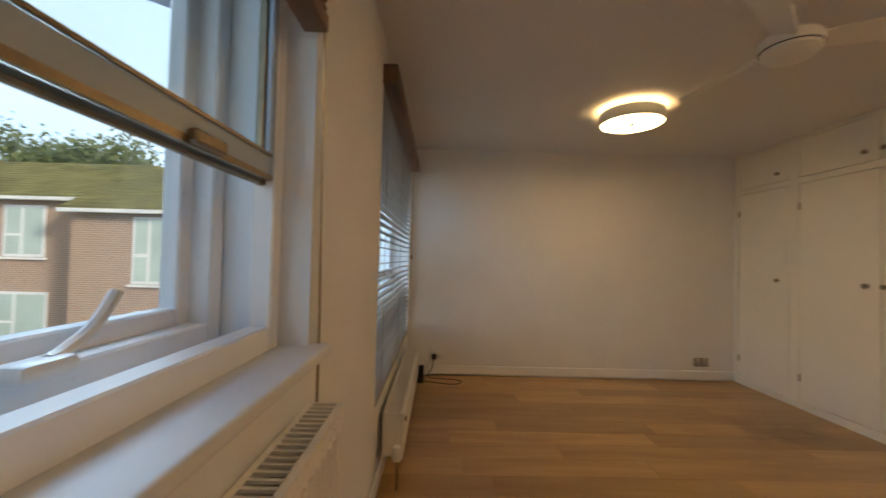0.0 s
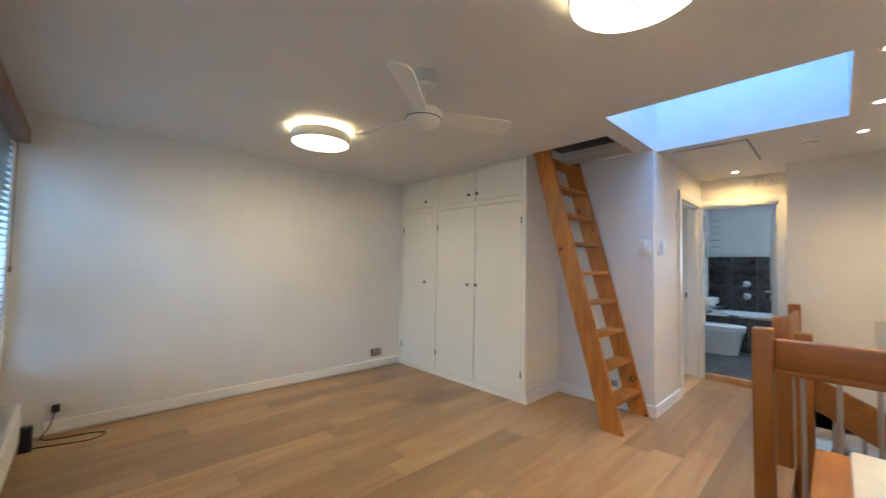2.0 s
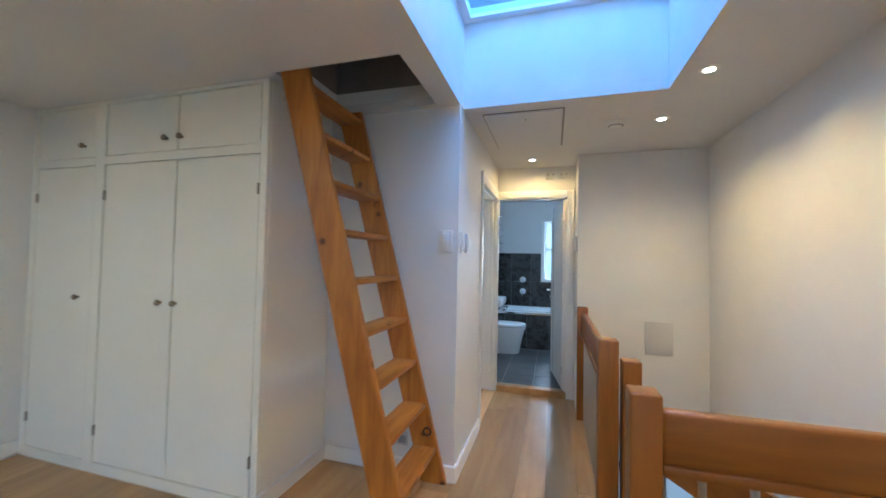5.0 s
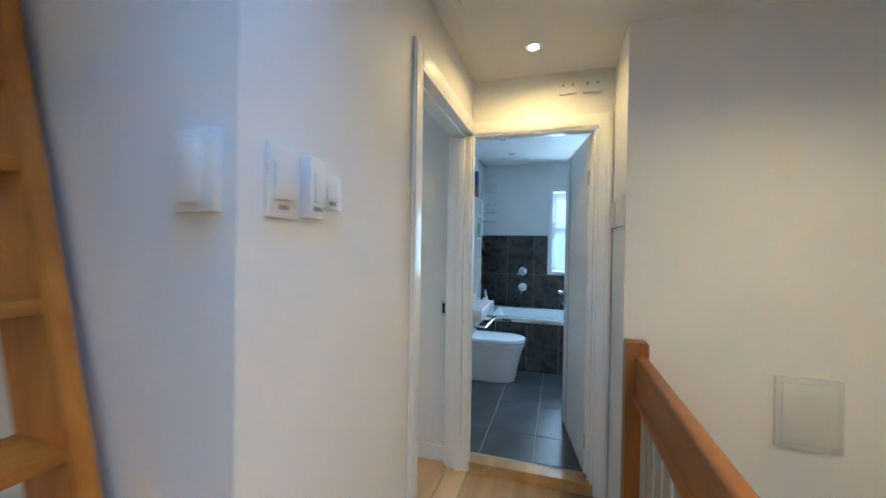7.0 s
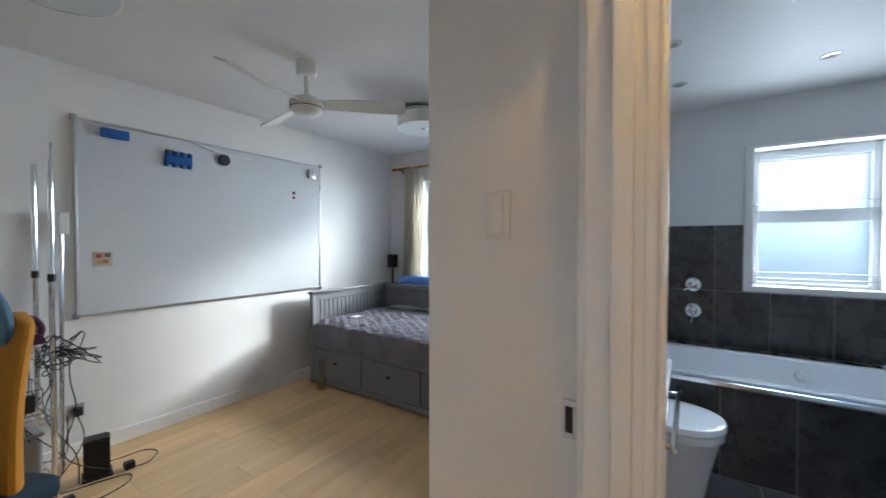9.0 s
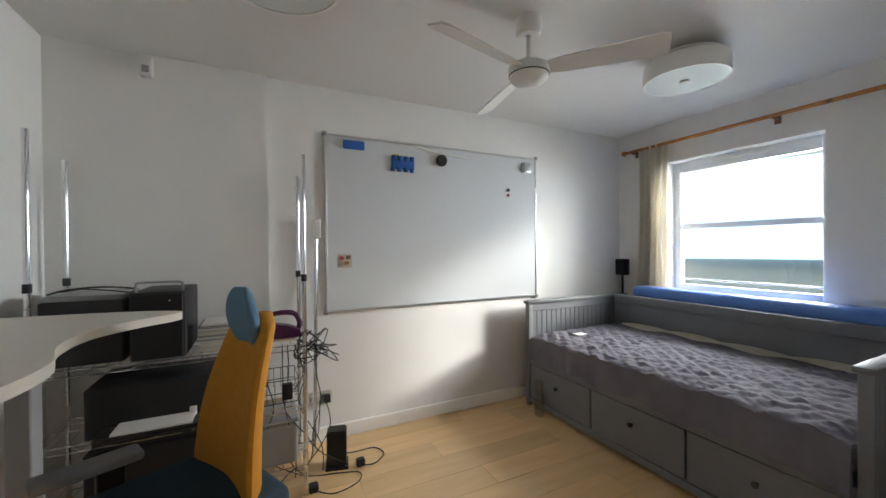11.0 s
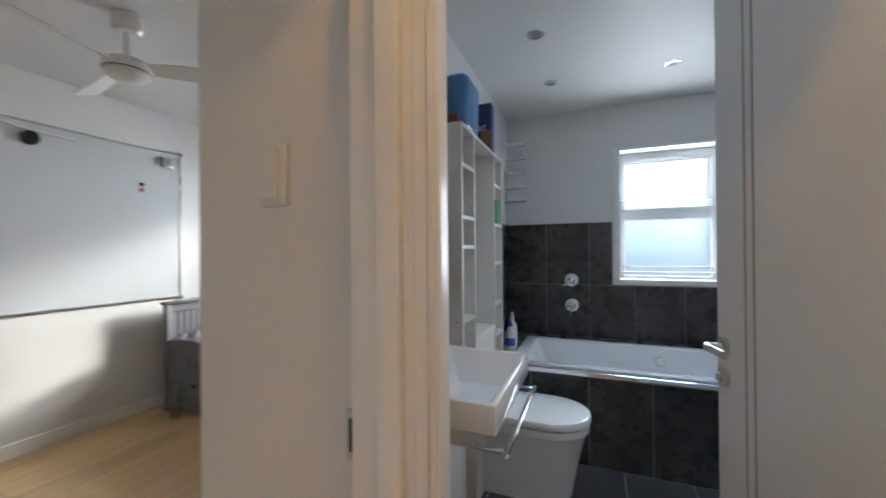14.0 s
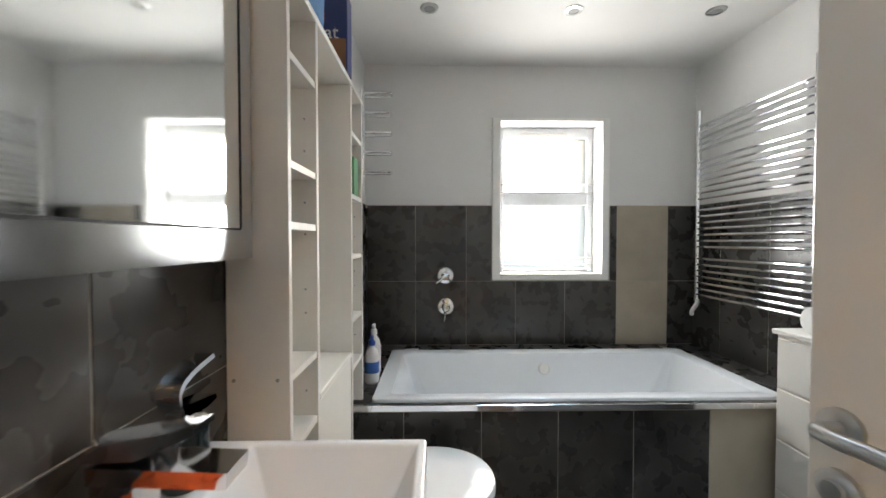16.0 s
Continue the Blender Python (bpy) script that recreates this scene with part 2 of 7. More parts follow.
MIRROR = material("mirror_glass", (0.9, 0.92, 0.92), 0.02, 1.0, 0.0)
MIRROR.node_tree.nodes["Principled BSDF"].inputs["Roughness"].default_value = 0.015


# ---- mesh helpers ----
def box(bm, x0, x1, y0, y1, z0, z1, bevel=0.0, seg=1):
    geo = bmesh.ops.create_cube(bm, size=1.0)
    vs = geo["verts"]
    for v in vs:
        v.co.x = x0 + (v.co.x + 0.5) * (x1 - x0)
        v.co.y = y0 + (v.co.y + 0.5) * (y1 - y0)
        v.co.z = z0 + (v.co.z + 0.5) * (z1 - z0)
    if bevel:
        es = list({e for v in vs for e in v.link_edges})
        bmesh.ops.bevel(bm, geom=es, offset=bevel, segments=seg, affect="EDGES", profile=0.5)
    return bm


def solid(*dims, bevel=0.0, seg=1):
    return box(bmesh.new(), *dims, bevel=bevel, seg=seg)


def rod(bm, a, b, r, seg=12, r2=None):
    a, b = Vector(a), Vector(b)
    d = b - a
    geo = bmesh.ops.create_cone(bm, cap_ends=True, segments=seg, radius1=r, radius2=r if r2 is None else r2, depth=d.length)
    m = Matrix.Translation((a + b) / 2) @ d.to_track_quat("Z", "Y").to_matrix().to_4x4()
    bmesh.ops.transform(bm, matrix=m, verts=geo["verts"])
    return bm


def pipe(bm, pts, r, seg=8):
    """A tube along a line of points."""
    pts = [Vector(p) for p in pts]
    rings = []
    up = None
    for i, p in enumerate(pts):
        d = (pts[min(i + 1, len(pts) - 1)] - pts[max(i - 1, 0)]).normalized()
        if up is None:
            up = d.orthogonal().normalized()
        up = (up - d * up.dot(d)).normalized()
        side = d.cross(up)
        rings.append([bm.verts.new(p + (up * math.cos(2 * math.pi * k / seg) + side * math.sin(2 * math.pi * k / seg)) * r) for k in range(seg)])
    for a, b in zip(rings, rings[1:]):
        for k in range(seg):
            bm.faces.new((a[k], a[(k + 1) % seg], b[(k + 1) % seg], b[k]))
    bm.faces.new(rings[0][::-1])
    bm.faces.new(rings[-1])
    return bm


def bend(pts, n=6):
    """Catmull-Rom through the points."""
    pts = [Vector(p) for p in pts]
    out = []
    for i in range(len(pts) - 1):
        p0, p1, p2, p3 = pts[max(i - 1, 0)], pts[i], pts[i + 1], pts[min(i + 2, len(pts) - 1)]
        for k in range(n):
            t = k / n
            out.append(0.5 * ((2 * p1) + (p2 - p0) * t + (2 * p0 - 5 * p1 + 4 * p2 - p3) * t * t + (3 * p1 - p0 - 3 * p2 + p3) * t ** 3))
    out.append(pts[-1])
    return out


def lathe(bm, profile, centre=(0, 0, 0), seg=32):
    """Turns (radius, height) pairs about z."""
    c = Vector(centre)
    rings = []
    for r, z in profile:
        if r < 1e-5:
            rings.append([bm.verts.new(c + Vector((0, 0, z)))])
        else:
            rings.append([bm.verts.new(c + Vector((r * math.cos(2 * math.pi * k / seg), r * math.sin(2 * math.pi * k / seg), z))) for k in range(seg)])
    for a, b in zip(rings, rings[1:]):
        if len(a) == len(b) == 1:
            continue
        for k in range(seg):
            j = (k + 1) % seg
            if len(a) == 1:
                bm.faces.new((a[0], b[j], b[k]))
            elif len(b) == 1:
                bm.faces.new((a[k], a[j], b[0]))
            else:
                bm.faces.new((a[k], a[j], b[j], b[k]))
    bmesh.ops.recalc_face_normals(bm, faces=bm.faces)
    return bm


def prism(bm, outline, low, high, axis="z"):
    """Extrudes a flat outline of pairs between low and high along an axis."""
    def at(p, h):
        return {"z": (p[0], p[1], h), "y": (p[0], h, p[1]), "x": (h, p[0], p[1])}[axis]
    a = [bm.verts.new(at(p, low)) for p in outline]
    b = [bm.verts.new(at(p, high)) for p in outline]
    n = len(a)
    bm.faces.new(a[::-1])
    bm.faces.new(b)
    for k in range(n):
        bm.faces.new((a[k], a[(k + 1) % n], b[(k + 1) % n], b[k]))
    bmesh.ops.recalc_face_normals(bm, faces=bm.faces)
    return bm


def mesh_object(name, bm, mat, angle=35):
    me = bpy.data.meshes.new(name)
    bm.to_mesh(me)
    bm.free()
    me.materials.append(mat)
    me.polygons.foreach_set("use_smooth", [True] * len(me.polygons))
    me.set_sharp_from_angle(angle=radians(angle))
    return new(name, me)


def part(name, bm, mat, parent, label=""):
    ob = mesh_object(name, bm, mat)
    ob.parent = parent
    if parent.parent is None and parent.type == "EMPTY":
        ob.matrix_parent_inverse = Matrix.Translation(-parent.location)
    if label:
        ob["label"] = label
    return ob


def thing(name, base, label, category, group="", kind=""):
    e = new(name)
    e.location = base
    return tagged(e, label, category, group, kind)


def single(name, bm, mat, label, category, group="", kind=""):
    return tagged(mesh_object(name, bm, mat), label, category, group, kind)


def structure(name, bm, mat, label, category="wall"):
    return tagged(mesh_object(name, bm, mat), label, category, kind="structure")


def holed(bm, axis, p0, p1, a0, a1, b0, b1, holes):
    """A slab between p0 and p1 on an axis, over a and b, with rectangular holes (a0, a1, b0, b1) through it."""
    aa = sorted({a0, a1, *[v for h in holes for v in h[:2]]})
    bb = sorted({b0, b1, *[v for h in holes for v in h[2:]]})
    for i in range(len(aa) - 1):
        run = None
        for j in range(len(bb) - 1):
            ca, cb = (aa[i] + aa[i + 1]) / 2, (bb[j] + bb[j + 1]) / 2
            inside = any(h[0] < ca < h[1] and h[2] < cb < h[3] for h in holes)
            if not inside:
                run = (run[0], bb[j + 1]) if run else (bb[j], bb[j + 1])
            if run and (inside or j == len(bb) - 2):
                u, v = (aa[i], aa[i + 1]), run
                if axis == "x":
                    box(bm, p0, p1, *u, *v)
                elif axis == "y":
                    box(bm, *u, p0, p1, *v)
                else:
                    box(bm, *u, *v, p0, p1)
                run = None
    return bm


# ---- large structure ----
H1, H2, H3 = 2.29, 2.45, 2.36     # ceilings of the bedroom, the study and the bathroom
BF = 0.06                          # bathroom floor
NEAR_WIN = (-0.55, 1.0, 0.94, 2.2)
FAR_WIN = (1.98, 3.86, 0.44, 2.12)
BATH_WIN = (0.06, 0.71, 1.03, 2.01)
STUDY_WIN = (2.7, 3.78, 0.88, 2.09)
structure("wall_window_side", holed(bmesh.new(), "x", -0.5, -0.21, -0.76, 4.05, -0.1, 2.9, [NEAR_WIN, FAR_WIN]), PAINT, "white painted wall with two window openings")
structure("wall_back", solid(-0.21, 3.84, 3.935, 4.05, -0.1, 2.9), PAINT, "plain white painted plaster wall")
structure("wall_alcove", solid(3.72, 3.84, 1.13, 3.935, -0.1, 2.9), PAINT, "white painted wall behind the loft ladder")
structure("wall_corridor", holed(bmesh.new(), "y", 1.13, 1.25, 3.84, 5.40, -0.1, 2.9, [(4.52, 5.40, -0.1, 2.0)]), PAINT, "white painted corridor wall with a doorway")
structure("wall_bathroom_door", holed(bmesh.new(), "x", 5.40, 5.46, -0.67, 1.25, -0.1, 2.9, [(0.43, 1.14, -0.1, 1.99)]), PAINT, "white painted wall with the bathroom doorway")
structure("wall_study_nib", solid(5.46, 5.52, 1.25, 1.705, -0.1, 2.9), PAINT, "short white wall beside the study doorway")
structure("wall_stair_end", solid(5.0, 5.40, -0.64, 0.362, -0.14, 2.9), PAINT, "white painted wall at the end of the stairwell")
structure("wall_stair_side", solid(-0.5, 5.40, -0.76, -0.64, -2.6, 2.9), PAINT, "long white painted wall beside the stairs")
structure("wall_bathroom_study", solid(5.52, 8.02, 1.57, 1.705, -0.1, 2.9), BATH_PAINT, "wall between the bathroom and the study")
structure("wall_bathroom_side", solid(5.46, 8.02, -0.67, -0.55, -0.1, 2.9), BATH_PAINT, "pale painted bathroom side wall")
structure("wall_bathroom_window", holed(bmesh.new(), "x", 8.02, 8.40, -0.67, 1.72, -0.1, 2.9, [BATH_WIN]), BATH_PAINT, "pale painted bathroom wall with a window opening")
structure("wall_study_window", holed(bmesh.new(), "x", 8.22, 8.45, 1.72, 4.40, -0.1, 2.9, [STUDY_WIN]), PAINT, "white painted study wall with a window opening")
structure("wall_study_long", solid(3.84, 8.22, 4.285, 4.40, -0.1, 2.9), PAINT, "long white painted study wall with a whiteboard")
structure("wall_study_corner", solid(3.72, 3.84, 4.05, 4.40, -0.1, 2.9), PAINT, "white painted end of the study wall")
structure("wall_study_boxing", solid(3.84, 4.905, 4.245, 4.285, -0.02, H2), PAINT, "slightly proud plastered section of the study wall")
structure("wall_study_cavity", solid(8.02, 8.22, 1.66, 1.72, -0.1, 2.9), PAINT, "short white return wall")

HATCH = (3.09, 3.66, 1.27, 1.97)
ROOF_WIN = (2.72, 3.78, -0.03, 1.125)
BATH_ROOF = (5.92, 6.72, -0.1, 0.735)
structure("ceiling", holed(bmesh.new(), "z", H1, H1 + 0.05, -0.21, 3.72, -0.64, 3.935, [HATCH, (2.72, 3.72, -0.03, 1.125)]), CEIL, "white painted bedroom ceiling", "ceiling")
structure("ceiling_corridor", holed(bmesh.new(), "z", H1, H1 + 0.05, 3.72, 5.40, -0.64, 1.13, [(3.72, 3.78, -0.03, 1.125)]), CEIL, "white painted corridor ceiling", "ceiling")
structure("ceiling_study", solid(3.84, 8.22, 1.25, 4.285, H2, H2 + 0.05), CEIL, "white painted study ceiling", "ceiling")
structure("ceiling_bathroom", holed(bmesh.new(), "z", H3, H3 + 0.05, 5.46, 8.02, -0.55, 1.57, [BATH_ROOF]), BATH_PAINT, "white painted bathroom ceiling", "ceiling")


def well(name, hole, z0, z1, label, mat, thick=0.05):
    a0, a1, b0, b1 = hole
    sides = ((a0 - thick, a0, b0 - thick, b1 + thick), (a1, a1 + thick, b0 - thick, b1 + thick), (a0, a1, b0 - thick, b0), (a0, a1, b1, b1 + thick))
    for i, side in enumerate(sides):
        structure(name + "_" + str(i + 1), solid(*side, z0, z1), mat, label)


WELL = material("roof_well_paint", (0.70, 0.71, 0.72), 0.6, vary=0.04, scale=5, bump=0.15, fine=60)
well("wall_roof_well", ROOF_WIN, H1 + 0.05, 2.9, "white painted shaft below the roof window", WELL)
well("wall_bath_roof_well", BATH_ROOF, H3 + 0.05, 2.88, "white painted shaft below the bathroom roof window", WELL)
well("trim_loft_hatch", HATCH, H1 + 0.05, H1 + 0.13, "white lining round the loft hatch", GLOSS, 0.03)
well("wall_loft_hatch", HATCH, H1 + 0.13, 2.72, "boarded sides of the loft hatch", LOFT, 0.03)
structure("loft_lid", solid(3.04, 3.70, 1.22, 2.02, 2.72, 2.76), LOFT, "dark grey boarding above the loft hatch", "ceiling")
structure("roof", holed(bmesh.new(), "z", 2.9, 3.0, -0.9, 8.6, -0.9, 4.6, [ROOF_WIN, BATH_ROOF]), LOFT, "flat grey roof over the flat", "roof")


def roof_window(name, hole, z):
    a0, a1, b0, b1 = hole
    e = thing(name, ((a0 + a1) / 2, (b0 + b1) / 2, z), "white framed glass roof window above its shaft", "roof window", kind="structure")
    bm = bmesh.new()
    box(bm, a0, a0 + 0.05, b0, b1, z, z + 0.06)
    box(bm, a1 - 0.05, a1, b0, b1, z, z + 0.06)
    box(bm, a0 + 0.05, a1 - 0.05, b0, b0 + 0.05, z, z + 0.06)
    box(bm, a0 + 0.05, a1 - 0.05, b1 - 0.05, b1, z, z + 0.06)
    part("window_frame", bm, UPVC, e)
    p = part("pane", solid(a0 + 0.05, a1 - 0.05, b0 + 0.05, b1 - 0.05, z + 0.02, z + 0.028), GLASS_BLUE, e)
    p.visible_shadow = False


roof_window("window_1", ROOF_WIN, 2.84)
roof_window("window_2", BATH_ROOF, 2.82)

# floors: a dark base below the boards
STAIR = (2.76, 5.0, -0.64, 0.265)
floor = structure("floor", holed(bmesh.new(), "z", -0.14, -0.012, -0.21, 5.40, -0.64, 3.935, [STAIR, (3.72, 5.40, 1.25, 3.935)]), DARK_GAP, "oak board floor with long plank joints", "floor")
study_floor = structure("floor_study", solid(3.84, 8.22, 1.25, 4.285, -0.14, -0.012), DARK_GAP, "pale oak board floor", "floor")
door_floor = structure("floor_doorway", solid(4.52, 5.40, 1.13, 1.25, -0.13, -0.001), OAK2, "pale oak floor under the study doorway", "floor")
bath_floor = structure("floor_bathroom", solid(5.46, 8.02, -0.55, 1.57, -0.14, BF - 0.002), GROUT, "dark slate tile floor with grey grout", "floor")
structure("threshold", solid(5.385, 5.475, 0.43, 1.14, -0.1, BF + 0.004, bevel=0.004), OAK, "pale wooden threshold of the bathroom", "threshold")


def skirting(name, x0, x1, y0, y1, h=0.095, z0=-0.005):
    bm = solid(x0, x1, y0, y1, z0, h, bevel=0.006)
    return structure(name, bm, GLOSS, "white gloss painted skirting board", "skirting")


skirting("baseboard_1", 0.0, 3.12, 3.917, 3.935, 0.10, 0.014)  # stands clear of the boards
skirting("baseboard_2", -0.21, -0.192, 1.0, 3.917)
skirting("baseboard_3", 3.12, 3.72, 2.012, 2.03)
skirting("baseboard_4", 3.702, 3.72, 1.112, 2.012)
skirting("baseboard_5", 3.72, 4.455, 1.112, 1.13)
skirting("baseboard_6", 4.905, 8.22, 4.267, 4.285)
skirting("baseboard_7", 3.84, 4.905, 4.227, 4.245)
skirting("baseboard_8", 5.442, 5.46, 1.27, 1.705)
skirting("baseboard_9", -0.21, 2.70, -0.64, -0.622)


def architrave(name, pts, label="white gloss moulded door architrave"):
    bm = bmesh.new()
    for p in pts:
        box(bm, *p, bevel=0.005, seg=2)
    return structure(name, bm, GLOSS, label, "door frame")


# study doorway: lining, stops and architraves
architrave("trim_study_door", [(4.52, 4.545, 1.12, 1.26, 0, 1.975), (4.52, 5.385, 1.12, 1.26, 1.975, 2.0),
                               (4.455, 4.530, 1.118, 1.13, 0, 2.06), (4.530, 5.38, 1.118, 1.13, 1.99, 2.06),
                               (4.458, 4.472, 1.112, 1.119, 0, 2.057),
                               (4.545, 4.560, 1.165, 1.205, 0, 1.975), (4.56, 5.372, 1.165, 1.205, 1.96, 1.975),
                               (4.455, 4.530, 1.25, 1.268, 0, 2.055)])
architrave("trim_study_jamb", [(5.386, 5.41, 1.113, 1.17, 0, 1.975), (5.370, 5.398, 1.168, 1.207, 0, 1.975), (5.392, 5.41, 1.205, 1.262, 0, 1.975),
                               (5.380, 5.388, 1.128, 1.15, 0, 1.975), (5.41, 5.459, 1.251, 1.280, 0, 2.055)])
architrave("trim_bathroom_door", [(5.39, 5.47, 0.43, 0.455, 0, 1.965), (5.39, 5.47, 1.128, 1.14, 0, 1.965), (5.39, 5.47, 0.455, 1.128, 1.965, 1.99),
                                  (5.38, 5.40, 0.370, 0.440, 0, 2.05), (5.381, 5.40, 1.1165, 1.1265, 0, 2.05), (5.38, 5.40, 0.440, 1.1165, 1.98, 2.05),
                                  (5.372, 5.381, 0.376, 0.396, 0, 2.044), (5.42, 5.435, 0.455, 0.467, 0, 1.965)])


# ---- bedroom ----
def wardrobe():
    X, Y0, Y1 = 3.12, 2.03, 3.935
    e = thing("built_in_wardrobe", (3.42, 2.98, 0), "cream painted built-in wardrobe with cupboards above, reaching the ceiling", "wardrobe")
    part("side_panel", solid(X + 0.03, 3.72, Y0, Y0 + 0.03, 0, H1 - 0.002), CREAM, e)
    part("shelf", solid(X + 0.065, 3.72, Y0 + 0.03, Y1, 1.895, 1.915), CREAM, e)
    part("backing", solid(X + 0.04, X + 0.06, Y0 + 0.03, Y1, 0.0, H1 - 0.002), CREAM, e)
    bm = bmesh.new()
    z0, z1 = 0.0, H1 - 0.002
    for a, b, c, d in ((Y0, 2.072, z0, z1), (3.25, 3.335, z0, z1), (3.885, Y1, z0, z1)):
        box(bm, X, X + 0.03, a, b, c, d, bevel=0.002)
    for a, b in ((2.072, 3.25), (3.335, 3.885)):
        for c, d in ((0, 0.062), (1.885, 1.935), (2.265, z1)):
            box(bm, X + 0.0006, X + 0.03, a, b, c, d)
    part("face_frame", bm, CREAM, e)
    bays = ((3.338, 3.882, "r"), (2.662, 3.247, "r"), (2.075, 2.658, "l"))
    for y0, y1, side in bays:
        for zz0, zz1, kz in ((0.066, 1.882, 1.055), (1.939, 2.262, 2.012)):
            d = part("door", solid(X + 0.003, X + 0.025, y0 + 0.002, y1 - 0.002, zz0 + 0.001, zz1 - 0.001, bevel=0.0025), CREAM, e)
            ky = y0 + 0.085 if side == "r" else y1 - 0.06
            if y0 > 3.3:
                ky = 3.44
            elif side == "r":
                ky = 2.745
            else:
                ky = 2.63
            bm = bmesh.new()
            lathe(bm, [(0, 0.0), (0.008, 0.0), (0.008, 0.012), (0.017, 0.018), (0.0175, 0.026), (0.012, 0.031), (0, 0.032)], seg=16)
            bmesh.ops.transform(bm, matrix=Matrix.Translation((X + 0.003, ky, kz)) @ Matrix.Rotation(radians(-90), 4, "Y"), verts=bm.verts)
            part("knob", bm, DULL_BRASS, d, "round antique brass knob")
            hy = y1 - 0.004 if side == "r" else y0 + 0.004
            for hz in ((zz0 + 0.19, zz1 - 0.19) if zz1 < 1.9 else (zz0 + 0.05, zz1 - 0.05)):
                bm = bmesh.new()
                rod(bm, (X - 0.002, hy, hz - 0.03), (X - 0.002, hy, hz + 0.03), 0.005, 8)
                box(bm, X - 0.001, X + 0.003, hy - 0.007, hy + 0.007, hz - 0.03, hz + 0.03)
                part("hinge", bm, DULL_BRASS if zz1 < 1.9 else CREAM, d, "small aged metal hinge" if zz1 < 1.9 else "cream painted hinge")


wardrobe()


def ladder():
    """Leans towards the hatch: its foot lies at low y, its head at high y."""
    e = thing("loft_ladder", (3.43, 1.2, 0), "varnished pine loft ladder leaning up into the ceiling hatch", "ladder")
    fy0, fy1, ty0, ty1, top = 1.165, 1.32, 1.80, 1.965, 2.33
    for x0 in (3.115, 3.665):
        bm = prism(bmesh.new(), [(fy0, 0.0), (fy1, 0.0), (ty1, top), (ty0, top)], x0, x0 + 0.036, "x")
        bmesh.ops.bevel(bm, geom=bm.edges[:], offset=0.004, segments=2, affect="EDGES")
        part("stile", bm, PINE, e)
    n = 9
    for i in range(n):
        z = 0.20 + i * 0.2525
        k = z / top
        yc0, yc1 = fy0 + (ty0 - fy0) * k, fy1 + (ty1 - fy1) * k
        bm = solid(3.151, 3.665, yc0 + 0.008, yc1 - 0.004, z - 0.014, z + 0.014, bevel=0.004, seg=2)
        part("tread", bm, PINE_TREAD, e)
    bm = bmesh.new()
    lathe(bm, [(0.018, -0.002), (0.026, -0.002), (0.026, 0.003), (0.018, 0.003), (0.018, -0.002)], seg=20)
    bmesh.ops.transform(bm, matrix=Matrix.Translation((3.662, 1.285, 0.30)) @ Matrix.Rotation(radians(90), 4, "Y"), verts=bm.verts)
    part("ring", bm, BLACK, e, "dark metal ring")


ladder()


def drum_lamp(x, y, z, r, h, lit, group):
    e = thing("ceiling_light", (x, y, z), "round white drum ceiling light, " + ("switched on with a warm glow" if lit else "switched off"), "ceiling light", group)
    bm = bmesh.new()
    top = 0.035 if lit else 0.06
    lathe(bm, [(r, z - h), (r, z - top), (r - 0.006, z - top), (r - 0.006, z - h + 0.004), (r - 0.012, z - h + 0.004), (r - 0.012, z - h), (r, z - h)], (x, y, 0), 48)
    part("shade", bm, LAMPWHITE, e)
    bm = bmesh.new()
    lathe(bm, [(0, z - h + 0.003), (r - 0.013, z - h + 0.003), (r - 0.013, z - h + 0.009), (0, z - h + 0.009)], (x, y, 0), 48)
    part("diffuser", bm, LIT if lit else OPAL, e, "glowing diffuser" if lit else "opal diffuser")
    bm = bmesh.new()
    lathe(bm, [(0, z - h - 0.008), (0.02, z - h - 0.008), (0.024, z - h - 0.004), (0.024, z - h + 0.002), (0, z - h + 0.002)], (x, y, 0), 20)
    part("finial", bm, STEEL, e)
    bm = bmesh.new()
    lathe(bm, [(0, z - 0.04), (r - 0.03, z - 0.04), (r - 0.03, z - 0.03), (0.06, z - 0.03), (0.06, z), (0, z)], (x, y, 0), 40)
    part("backplate", bm, LIT_TOP if lit else LAMPWHITE, e)


drum_lamp(1.455, 2.79, H1, 0.218, 0.11, True, "bedroom ceiling lights")
drum_lamp(1.48, 0.50, H1, 0.218, 0.11, True, "bedroom ceiling lights")


